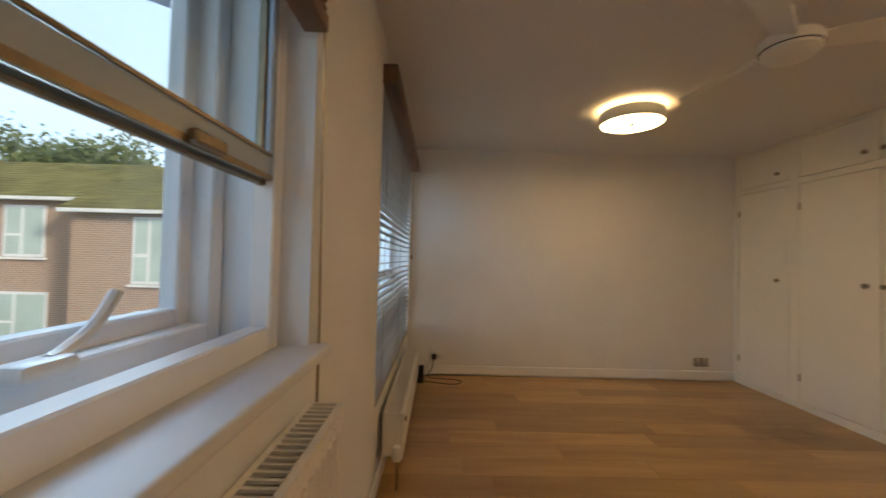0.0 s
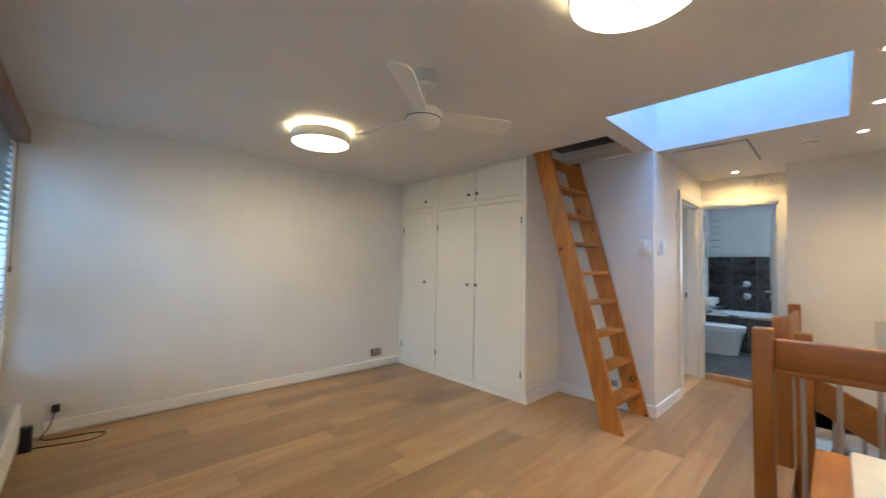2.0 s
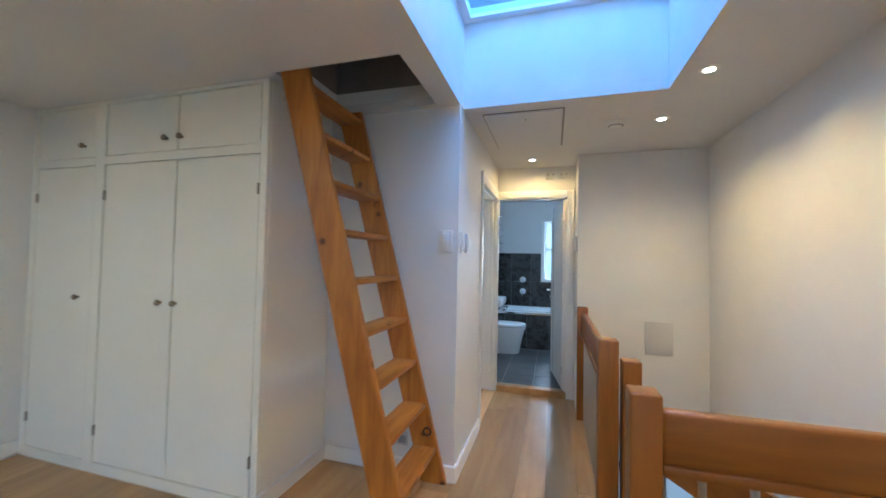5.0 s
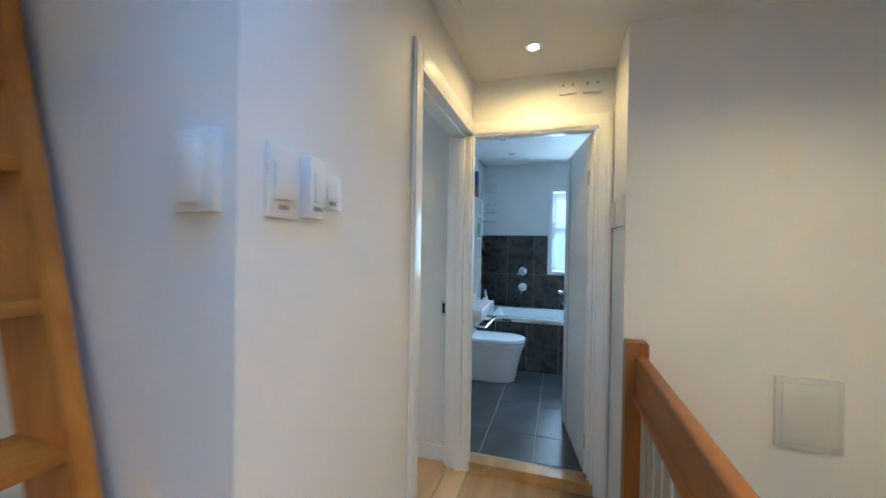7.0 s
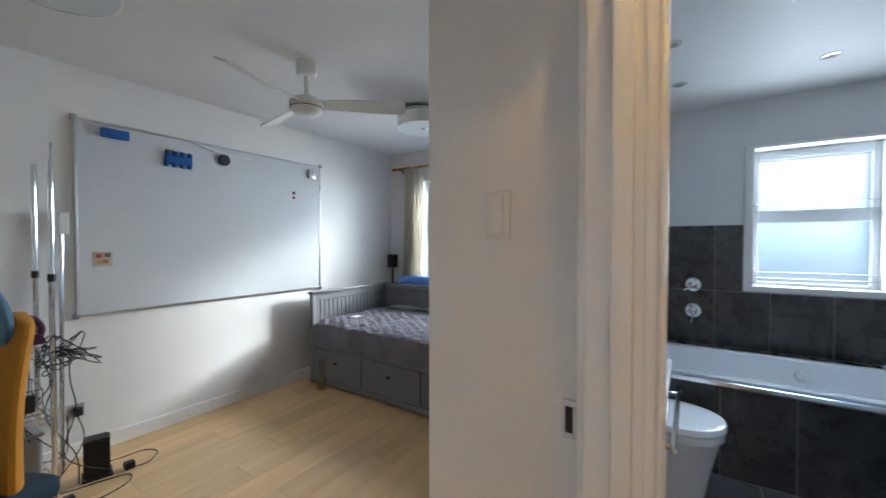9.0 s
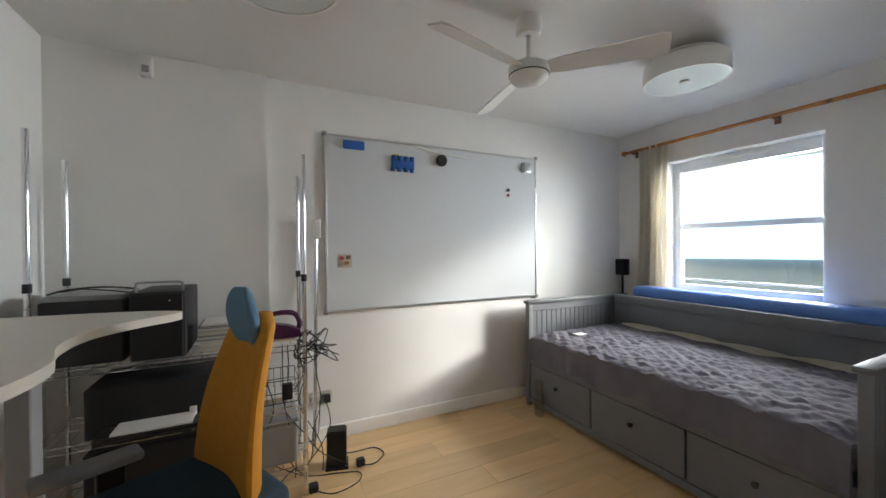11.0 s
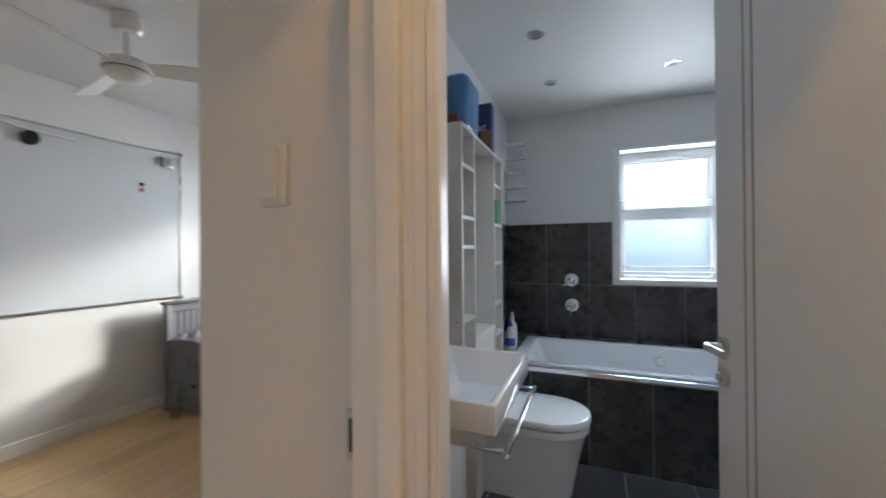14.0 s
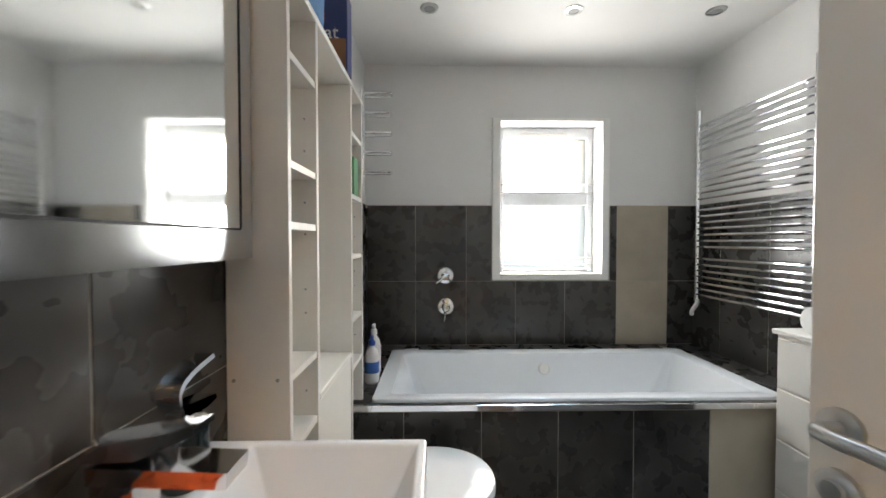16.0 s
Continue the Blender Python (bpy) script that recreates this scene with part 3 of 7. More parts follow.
def ceiling_fan(x, y, z, drop, angles, length, group):
    e = thing("ceiling_fan", (x, y, z), "white three-bladed ceiling fan at rest", "ceiling fan", group)
    bm = bmesh.new()
    lathe(bm, [(0, 0), (0.062, 0), (0.062, -0.07), (0.05, -0.085), (0, -0.085)], (x, y, z), 32)
    part("canopy", bm, FANWHITE, e)
    part("downrod", rod(bmesh.new(), (x, y, z - 0.08), (x, y, z - drop + 0.06), 0.012, 16), FANWHITE, e)
    bm = bmesh.new()
    d = z - drop
    lathe(bm, [(0, 0.065), (0.04, 0.065), (0.085, 0.045), (0.1, 0.03), (0.1, -0.005), (0, -0.005)], (x, y, d), 40)
    part("motor", bm, FANWHITE, e)
    bm = bmesh.new()
    lathe(bm, [(0, -0.006), (0.096, -0.006), (0.094, -0.02), (0.075, -0.04), (0.04, -0.052), (0, -0.055)], (x, y, d), 40)
    part("cover", bm, FANWHITE, e)
    # black ring paints the shade between motor and cover
    bm = bmesh.new()
    lathe(bm, [(0.09, -0.0055), (0.0985, -0.0055), (0.0985, -0.0095), (0.09, -0.0095), (0.09, -0.0055)], (x, y, d), 40)
    part("painted_shade_ring", bm, BLACK, e, "thin black ring painting the joint's shade")
    for a in angles:
        bm = bmesh.new()
        out = [(0.085, -0.035), (0.16, -0.045), (length - 0.03, -0.062), (length, -0.045), (length, 0.045), (length - 0.03, 0.062), (0.16, 0.045), (0.085, 0.035)]
        prism(bm, out, -0.004, 0.004)
        bmesh.ops.transform(bm, matrix=Matrix.Translation((x, y, d + 0.02)) @ Matrix.Rotation(radians(a), 4, "Z") @ Matrix.Rotation(radians(-20), 4, "X"), verts=bm.verts)
        part("blade", bm, FANWHITE, e)


ceiling_fan(1.45, 1.56, H1, 0.25, (98, -23, 218), 0.52, "ceiling fans")


def radiator(y0, y1, z0, z1, x0, x1, label, group):
    e = thing("radiator", ((x0 + x1) / 2, (y0 + y1) / 2, z0), label, "radiator", group)
    bm = bmesh.new()
    box(bm, x1 - 0.012, x1, y0, y1, z0, z1 - 0.01, bevel=0.004, seg=2)
    n = int((y1 - y0) / 0.034)
    for i in range(n):
        y = y0 + 0.02 + i * (y1 - y0 - 0.04) / n
        box(bm, x1 - 0.002, x1 + 0.004, y, y + 0.016, z0 + 0.03, z1 - 0.04, bevel=0.002)
    part("front_panel", bm, RADIATOR, e)
    part("back_panel", solid(x0, x0 + 0.012, y0, y1, z0, z1 - 0.01, bevel=0.004), RADIATOR, e)
    for a, b in ((y0, y0 + 0.006), (y1 - 0.006, y1)):
        part("side_panel", solid(x0, x1, a, b, z0 + 0.02, z1, bevel=0.002), RADIATOR, e)
    bm = bmesh.new()
    n = int((y1 - y0) / 0.02)
    for i in range(n):
        y = y0 + 0.01 + i * (y1 - y0 - 0.02) / n
        box(bm, x0 + 0.012, x1 - 0.012, y, y + 0.006, z1 - 0.006, z1)
    box(bm, x1 - 0.014, x1, y0, y1, z1 - 0.012, z1 - 0.001)
    box(bm, x0, x0 + 0.012, y0, y1, z1 - 0.012, z1 - 0.001)
    part("top_grille", bm, RADIATOR, e)
    # black block paints the shade seen through the grille slots
    part("shade_core", solid(x0 + 0.03, x1 - 0.03, y0 + 0.02, y1 - 0.02, z0 + 0.03, z1 - 0.05), BLACK, e, "black core that paints the shade inside")
    return e


radiator(-0.35, 0.945, 0.255, 0.862, -0.185, -0.108, "white panel radiator below the window sill", "radiators")
rad = radiator(2.08, 3.5, 0.13, 0.37, -0.185, -0.075, "low white panel radiator below the blind", "radiators")
bm = bmesh.new()
rod(bm, (-0.1, 2.05, 0.15), (-0.1, 2.05, 0.0), 0.008, 10)
rod(bm, (-0.1, 2.05, 0.17), (-0.1, 2.085, 0.17), 0.01, 10)
part("pipe", bm, DULL_BRASS, rad)
bm = bmesh.new()
lathe(bm, [(0, 0), (0.02, 0), (0.024, 0.01), (0.024, 0.06), (0.018, 0.07), (0, 0.07)], (-0.1, 2.045, 0.15), 18)
part("valve_head", bm, PLASTIC_W, rad)
bm = bmesh.new()
lathe(bm, [(0, 0), (0.012, 0), (0.012, 0.008), (0, 0.008)], seg=14)
bmesh.ops.transform(bm, matrix=Matrix.Translation((-0.07, 2.14, 0.32)) @ Matrix.Rotation(radians(90), 4, "Y"), verts=bm.verts)
part("bleed_plug", bm, DULL_BRASS, rad)


SILL = material("white_sill_paint", (0.72, 0.72, 0.71), 0.55, vary=0.03, spec=0.3)
# blue-grey holds the sky's reflection on the glass band as plain colour
SASH_SKY_TINT = material("sky_tinted_sash_paint", (0.40, 0.48, 0.57), 0.4, vary=0.03)


def near_window():
    y0, y1, z0, z1 = NEAR_WIN
    e = thing("window_3", (-0.4, 0.2, z0), "white framed casement window with raised inner sliding sash", "window", kind="structure")

    def ring(x0, x1, a0, a1, b0, b1, w, wb=None):
        wb = w if wb is None else wb
        bm = bmesh.new()
        box(bm, x0, x1, a0, a0 + w, b0, b1, bevel=0.004)
        box(bm, x0, x1, a1 - w, a1, b0, b1, bevel=0.004)
        box(bm, x0 + 0.001, x1 - 0.001, a0 + w, a1 - w, b0, b0 + wb, bevel=0.004)
        box(bm, x0 + 0.001, x1 - 0.001, a0 + w, a1 - w, b1 - w, b1, bevel=0.004)
        return bm
    part("window_frame", ring(-0.33, -0.28, y0, y1, z0 + 0.02, z1, 0.045, 0.06), GLOSS, e)
    part("outer_frame", ring(-0.46, -0.40, y0, y1, z0, z1, 0.07, 0.09), UPVC, e)
    part("outer_sash", ring(-0.485, -0.445, y0 + 0.05, y1 - 0.05, z0 + 0.07, z1 - 0.05, 0.055), UPVC, e)
    part("lining", ring(-0.40, -0.33, y0, y1, z0, z1, 0.03), UPVC, e)
    p = part("pane", solid(-0.468, -0.462, y0 + 0.1, y1 - 0.1, z0 + 0.12, z1 - 0.1), GLASS, e)
    p.visible_shadow = False
    sash = part("sliding_sash", ring(-0.318, -0.298, y0 + 0.047, y1 - 0.047, 1.331, z1 - 0.047, 0.02, 0.016), DULL_BRASS, e, "thin bronze framed sliding sash, pushed up")
    p = part("pane", solid(-0.310, -0.306, y0 + 0.067, y1 - 0.067, 1.35, z1 - 0.07), GLASS, sash)
    p.visible_shadow = False
    sash2 = part("sliding_sash", ring(-0.296, -0.281, y0 + 0.047, y1 - 0.047, 1.342, z1 - 0.05, 0.02, 0.052), SASH_SKY_TINT, e, "second sliding sash, sky reflection painted into its blue-grey rail")
    part("rail_lip", solid(-0.282, -0.277, y0 + 0.067, y1 - 0.067, 1.391, 1.397), DULL_BRASS, sash2, "thin bronze lip")
    part("rail_lip", solid(-0.282, -0.276, y0 + 0.067, y1 - 0.067, 1.338, 1.350), DULL_BRASS, sash2, "thin bronze lip")
    part("catch", solid(-0.28, -0.262, 0.66, 0.74, 1.340, 1.362, bevel=0.004), DULL_BRASS, sash)
    bm = pipe(bmesh.new(), bend([(-0.375, 0.575, 1.046), (-0.38, 0.60, 1.052), (-0.385, 0.645, 1.075), (-0.39, 0.685, 1.118)]), 0.009)
    box(bm, -0.395, -0.355, 0.53, 0.60, 1.03, 1.052, bevel=0.008, seg=2)
    part("handle", bm, PLASTIC_W, e, "white curved casement handle")
    part("window_sill", solid(-0.30, -0.165, y0, y1 + 0.045, z0, z0 + 0.028, bevel=0.008, seg=3), SILL, e, "white painted sill board")
    bm = bmesh.new()
    box(bm, -0.208, -0.19, y0, y1 - 0.005, 0.02, z0 - 0.001)
    part("apron_panel", bm, PAINT, e)


near_window()

# raised wooden blind: a stack of slats under its headrail
rb = thing("raised_wood_blind", (-0.2, 0.25, 1.7), "brown wooden blind pulled up into a stack over the window", "blind")
part("headrail", solid(-0.235, -0.165, -0.55, 0.985, 2.13, 2.2, bevel=0.004), WALNUT, rb)
for i in range(20):
    part("slat", solid(-0.232, -0.182, -0.54, 0.975, 1.745 + i * 0.0185, 1.752 + i * 0.0185, bevel=0.002), WALNUT, rb)
part("bottom_rail", solid(-0.236, -0.178, -0.545, 0.98, 1.695, 1.735, bevel=0.006, seg=2), WALNUT, rb)
part("pull_cord", pipe(bmesh.new(), bend([(-0.19, 0.985, 1.72), (-0.193, 1.01, 1.3), (-0.195, 1.03, 1.0), (-0.195, 1.03, 0.66)]), 0.0035, 6), DULL_BRASS, rb)


def lowered_blind():
    y0, y1 = 1.985, 3.84
    e = thing("wooden_venetian_blind", (-0.22, 2.9, 0.44), "lowered wooden venetian blind with a brown valance and tilted slats", "blind")
    part("valance", solid(-0.215, -0.135, 1.955, 3.87, 2.04, 2.14, bevel=0.008, seg=2), WALNUT, e, "dark brown wooden valance")
    part("headrail", solid(-0.245, -0.216, y0, y1, 2.06, 2.12, bevel=0.003), SLAT, e)
    mesh = None
    z = 2.045
    while z > 0.47:
        tilt = 1 if z > 1.02 else 3
        if mesh is None:
            bm = solid(-0.021, 0.021, y0, y1, -0.0015, 0.0015)
            ob = part("slat", bm, SLAT, e)
            mesh = ob.data
        else:
            ob = new("slat", mesh)
            ob.parent = e
            ob.matrix_parent_inverse = Matrix.Translation(-e.location)
        ob.matrix_basis = Matrix.Translation((-0.228, 0, z)) @ Matrix.Rotation(radians(tilt), 4, "Y")
        z -= 0.043
    part("bottom_rail", solid(-0.248, -0.205, y0, y1, 0.435, 0.46, bevel=0.004), SLAT, e)
    for y in (2.12, 2.9, 3.7):
        part("ladder_tape", solid(-0.2005, -0.1985, y - 0.006, y + 0.006, 0.45, 2.06), SLAT, e)
    part("pull_cord", pipe(bmesh.new(), [(-0.185, 3.78, 2.08), (-0.185, 3.78, 1.2)], 0.003, 6), SLAT, e)
    bm = bmesh.new()
    lathe(bm, [(0, 0), (0.009, 0.004), (0.007, 0.04), (0, 0.045)], (-0.185, 3.78, 1.16), 10)
    part("cord_tassel", bm, WALNUT, e)


lowered_blind()


def far_window():
    y0, y1, z0, z1 = FAR_WIN
    e = thing("window_4", (-0.4, 2.9, z0), "white framed window with a low transom behind the blind", "window", kind="structure")
    bm = bmesh.new()
    for a0, a1, b0, b1 in ((y0, y0 + 0.06, z0, z1), (y1 - 0.06, y1, z0, z1), (y0 + 0.06, y1 - 0.06, z0, z0 + 0.07), (y0 + 0.06, y1 - 0.06, z1 - 0.06, z1), (y0 + 0.06, y1 - 0.06, 0.98, 1.06), (2.89, 2.95, z0 + 0.07, 0.98), (2.89, 2.95, 1.06, z1 - 0.06)):
        box(bm, -0.45, -0.39, a0, a1, b0, b1, bevel=0.004)
    part("window_frame", bm, UPVC, e)
    for a0, a1 in ((y0 + 0.06, 2.89), (2.95, y1 - 0.06)):
        for b0, b1 in ((z0 + 0.07, 0.98), (1.06, z1 - 0.06)):
            p = part("pane", solid(-0.424, -0.418, a0, a1, b0, b1), GLASS, e)
            p.visible_shadow = False


far_window()


def wall_plate(name, centre, normal, w, h, d, mat, label, category, group="", rockers=0):
    """A flat plate on a wall. normal is one of +x -x +y -y."""
    x, y, z = centre
    e = thing(name, centre, label, category, group)
    s = 1 if normal[0] == "+" else -1

    def slab(u0, u1, v0, v1, d0, d1, bev):
        if normal[1] == "x":
            xs = sorted((x + s * d0, x + s * d1))
            return solid(*xs, y + u0, y + u1, z + v0, z + v1, bevel=bev, seg=2)
        ys = sorted((y + s * d0, y + s * d1))
        return solid(x + u0, x + u1, *ys, z + v0, z + v1, bevel=bev, seg=2)
    part("plate", slab(-w / 2, w / 2, -h / 2, h / 2, 0, d, 0.002), mat, e)
    return e, slab


# the right plate is steel; dull brass paints its dark reflection
for cx, cz in ((0.083, 0.20), (2.776, 0.185)):
    e, slab = wall_plate("double_socket", (cx, 3.935, cz), "-y", 0.146, 0.086, 0.01, DULL_BRASS if cx > 1 else PLASTIC_W, "steel double wall socket above the skirting, dark reflection painted in" if cx > 1 else "white double wall socket with a black plug", "socket", "wall sockets")
    for u in (-0.036, 0.036):
        part("socket_face", slab(u - 0.026, u + 0.026, -0.03, 0.018, 0.01, 0.012, 0.0005), PLASTIC_W if cx < 1 else PLASTIC_G, e)
        part("rocker", slab(u - 0.007, u + 0.007, 0.021, 0.036, 0.01, 0.015, 0.001), PLASTIC_W, e)
plug = thing("plug_and_adapter", (0.06, 3.89, 0.0), "black plug and adapter with a cable looping over the floor", "plug")
part("plug_body", solid(0.04, 0.085, 3.885, 3.923, 0.165, 0.215, bevel=0.006, seg=2), BLACK, plug)
part("cable", pipe(bmesh.new(), bend([(0.06, 3.89, 0.17), (0.04, 3.87, 0.08), (0.0, 3.85, 0.01), (0.1, 3.8, 0.006), (0.24, 3.78, 0.006), (0.33, 3.72, 0.006), (0.25, 3.64, 0.006), (0.08, 3.68, 0.006), (-0.05, 3.72, 0.006)]), 0.004, 6), RUBBER, plug)
part("adapter", solid(-0.09, -0.03, 3.66, 3.72, 0.001, 0.16, bevel=0.006, seg=2), BLACK, plug)


def spot(x, y, z, lit, group, watts=25):
    e = thing("recessed_spotlight", (x, y, z), "small round recessed ceiling spotlight, " + ("lit warm" if lit else "steel rimmed and off"), "spotlight", group)
    bm = bmesh.new()
    lathe(bm, [(0.026, z - 0.006), (0.042, z - 0.004), (0.044, z), (0.026, z), (0.026, z - 0.006)], (x, y, 0), 28)
    part("rim", bm, STEEL if not lit else PLASTIC_W, e)
    bm = bmesh.new()
    lathe(bm, [(0, z - 0.0035), (0.026, z - 0.0035), (0.026, z - 0.001), (0, z - 0.001)], (x, y, 0), 24)
    part("bulb", bm, SPOTLIT if lit else PLASTIC_G, e)
    if lit:
        d = bpy.data.lights.new("spot_beam", "SPOT")
        d.energy, d.spot_size, d.spot_blend, d.shadow_soft_size, d.color = watts, radians(140 if x < 5 else 172), 0.9 if x < 5 else 0.5, 0.03, (1.0, 0.56, 0.18) if x < 5 else (1.0, 0.53, 0.15)
        ob = new("spot_beam", d)
        ob.matrix_world = pose(x, y, z - 0.03)


for x, y in ((2.79, -0.15), (3.59, -0.155), (4.235, -0.107), (5.08, 0.765)):
    spot(x, y, H1, True, "corridor spotlights", 10.5 if x > 5 else 25)

sm = thing("smoke_alarm", (4.24, 0.17, H1), "round white smoke alarm on the corridor ceiling", "smoke alarm")
bm = bmesh.new()
lathe(bm, [(0, -0.035), (0.035, -0.035), (0.055, -0.022), (0.058, -0.006), (0.058, 0), (0, 0)], (4.24, 0.17, H1), 28)
part("body", bm, PLASTIC_W, sm)
bm = bmesh.new()
lathe(bm, [(0.042, -0.031), (0.050, -0.027), (0.048, -0.024), (0.042, -0.031)], (4.24, 0.17, H1), 28)
part("vent", bm, PLASTIC_G, sm)

lh = thing("loft_access_panel", (4.28, 0.77, H1), "white square access panel in the corridor ceiling", "access panel")
part("panel", solid(3.905, 4.655, 0.52, 1.015, H1 - 0.016, H1 - 0.002, bevel=0.003), CEIL, lh)
# flat grey strips paint the shade line round the panel
bm = bmesh.new()
for d in ((3.895, 4.665, 0.506, 0.5185), (4.6565, 4.668, 0.5185, 1.021), (3.892, 3.9035, 0.5185, 1.021), (3.892, 4.668, 1.0165, 1.024)):
    box(bm, *d, H1 - 0.004, H1 - 0.001)
part("gap_shade_strip", bm, GREYLINE, lh)
part("catch", solid(3.99, 4.02, 0.75, 0.756, H1 - 0.0175, H1 - 0.0155), GREYLINE, lh)

e, slab = wall_plate("light_switch", (3.72, 1.205, 1.445), "-x", 0.088, 0.135, 0.016, PLASTIC_W, "white light switch plate with a clip-on remote", "switch", "switches")
part("remote", slab(-0.02, 0.02, -0.055, 0.05, 0.016, 0.028, 0.004), PLASTIC_W, e)
for cx, w, h, d in ((3.812, 0.075, 0.135, 0.012), (3.895, 0.042, 0.122, 0.026), (3.959, 0.07, 0.075, 0.018)):
    e, slab = wall_plate("light_switch", (cx, 1.13, 1.442), "-y", w, h, d, PLASTIC_W, "white wall switch with small buttons", "switch", "switches")
    part("button", slab(-w / 3, w / 3, -h / 4, h / 4, d, d + 0.006, 0.002), PLASTIC_W, e)
    part("indicator", slab(-0.012, 0.012, -h / 2.6, -h / 2.6 + 0.008, d, d + 0.002, 0.0), PLASTIC_G, e)
for cx in (5.075, 5.185, 5.305):
    e, slab = wall_plate("light_switch", (cx, 0.362, 1.50), "+y", 0.05, 0.14, 0.02, PLASTIC_W, "slim white switch on the corridor wall", "switch", "switches")
    part("button", slab(-0.014, 0.014, -0.05, 0.05, 0.02, 0.027, 0.002), PLASTIC_W, e)
for cy in (0.60, 0.475):
    e, slab = wall_plate("fused_outlet", (5.40, cy, 2.21), "-x", 0.09, 0.09, 0.02, PLASTIC_W, "white square electrical outlet above the door", "outlet", "outlets above the door")
    for u in (-0.025, 0.025):
        part("screw", slab(u - 0.006, u + 0.006, -0.006, 0.006, 0.02, 0.022, 0.0), PLASTIC_G, e)
e, slab = wall_plate("double_socket", (3.72, 1.50, 0.215), "-x", 0.146, 0.086, 0.01, STEEL, "steel double wall socket low behind the ladder", "socket", "wall sockets")
for u in (-0.036, 0.036):
    part("socket_face", slab(u - 0.026, u + 0.026, -0.03, 0.018, 0.01, 0.012, 0.0005), PLASTIC_G, e)
HATCH_GREY = material("pale_grey_plastic", (0.65, 0.65, 0.65), 0.45, vary=0.03)
e, slab = wall_plate("access_hatch", (5.0, -0.276, 0.716), "-x", 0.21, 0.27, 0.012, HATCH_GREY, "pale grey plastic access hatch on the stairwell wall", "access hatch")
part("flap", slab(-0.085, 0.085, -0.115, 0.115, 0.012, 0.016, 0.003), HATCH_GREY, e)

# ---- stairs ----
bal = thing("balustrade", (3.8, 0.28, 0), "honey-coloured wooden balustrade with brushed steel spindles round the stairwell", "balustrade")


def newel(x, y, z0, z1, s=0.092):
    bm = solid(x - s / 2, x + s / 2, y - s / 2, y + s / 2, z0, z1, bevel=0.008, seg=3)
    return part("newel_post", bm, BEECH, bal)


newel(2.715, 0.315, -0.25, 0.965, 0.084)
newel(3.53, 0.305, -0.45, 0.955)
newel(3.53, 0.20, -0.35, 0.86, 0.085)
newel(4.95, 0.322, -0.25, 0.95, 0.085)
part("rail", solid(2.69, 2.735, -0.637, 0.272, 0.757, 0.918, bevel=0.012, seg=3), BEECH_Y, bal)
part("rail_lip", solid(2.68, 2.745, -0.637, 0.272, 0.743, 0.772, bevel=0.006, seg=2), BEECH_Y, bal)
part("rail", solid(3.575, 4.91, 0.285, 0.33, 0.735, 0.90, bevel=0.012, seg=3), BEECH_X, bal)
part("rail_lip", solid(3.575, 4.91, 0.275, 0.34, 0.722, 0.75, bevel=0.006, seg=2), BEECH_X, bal)
for i in range(7):
    y = 0.169 - i * 0.1225
    part("spindle", rod(bmesh.new(), (2.712, y, 0.0), (2.712, y, 0.75), 0.0105, 14), SPINDLE, bal)
for i in range(12):
    x = 3.66 + i * 0.108
    part("spindle", rod(bmesh.new(), (x, 0.307, 0.0), (x, 0.307, 0.73), 0.0105, 14), SPINDLE, bal)
slope = [(0.16, 0.60), (0.16, 0.40), (-0.637, 0.04), (-0.637, 0.27)]
bm = prism(bmesh.new(), slope, 3.505, 3.55, "x")
for v in bm.verts:
    v.co.x -= (0.16 - v.co.y) * 0.45
part("sloping_rail", bm, BEECH_Y, bal)
for i in range(6):
    y = 0.07 - i * 0.115
    zt = 0.40 + (y - 0.16) * 0.36 / 0.797
    part("spindle", rod(bmesh.new(), (3.527 - (0.16 - y) * 0.45, y, zt - 0.78), (3.527 - (0.16 - y) * 0.45, y, zt + 0.02), 0.0105, 14), SPINDLE, bal)

stairs = thing("staircase", (3.1, -0.2, -0.9), "wooden stairs leading down from the landing", "stairs", kind="structure")
for i in range(4):
    y1 = 0.26 - i * 0.225
    part("tread", solid(2.765, 3.56, y1 - 0.25, y1, -0.185 * (i + 1) - 0.03, -0.185 * (i + 1), bevel=0.006, seg=2), OAK2, stairs)
    part("riser", solid(2.765, 3.555, y1 - 0.004, y1 + 0.012, -0.185 * (i + 1), -0.185 * i - 0.031), GLOSS, stairs)
part("string", prism(bmesh.new(), [(0.26, 0.0), (0.26, -0.3), (-0.637, -1.05), (-0.637, -0.72)], 3.562, 3.595, "x"), BEECH_Y, stairs)
structure("trim_stairwell", holed(bmesh.new(), "z", -0.2, -0.013, 2.735, 5.0, 0.265, 0.285, []), GLOSS, "white fascia round the stairwell opening", "fascia")
structure("trim_stairwell_end", solid(2.735, 2.76, -0.64, 0.265, -0.2, -0.0125), GLOSS, "white fascia round the stairwell opening", "fascia")
structure("floor_hall_below", solid(1.4, 6.3, -0.76, 2.6, -2.65, -2.55), OAK2, "pale floor of the hall below", "floor")
structure("wall_hall_west", solid(1.4, 1.5, -0.64, 2.6, -2.55, -0.14), PAINT, "white painted wall of the hall below")
structure("wall_hall_north", solid(1.5, 5.0, 2.5, 2.6, -2.55, -0.14), PAINT, "white painted wall of the hall below")
structure("ceiling_hall", solid(5.0, 6.3, -0.76, 0.35, -0.24, -0.142), PAINT, "white painted ceiling of the hall below", "ceiling")
structure("wall_hall_end", solid(6.2, 6.3, -0.64, 0.35, -2.55, -0.24), PAINT, "white painted end wall of the hall below")
structure("wall_hall_side", solid(5.40, 6.3, -0.76, -0.64, -2.55, -0.24), PAINT, "white painted side wall of the hall below")
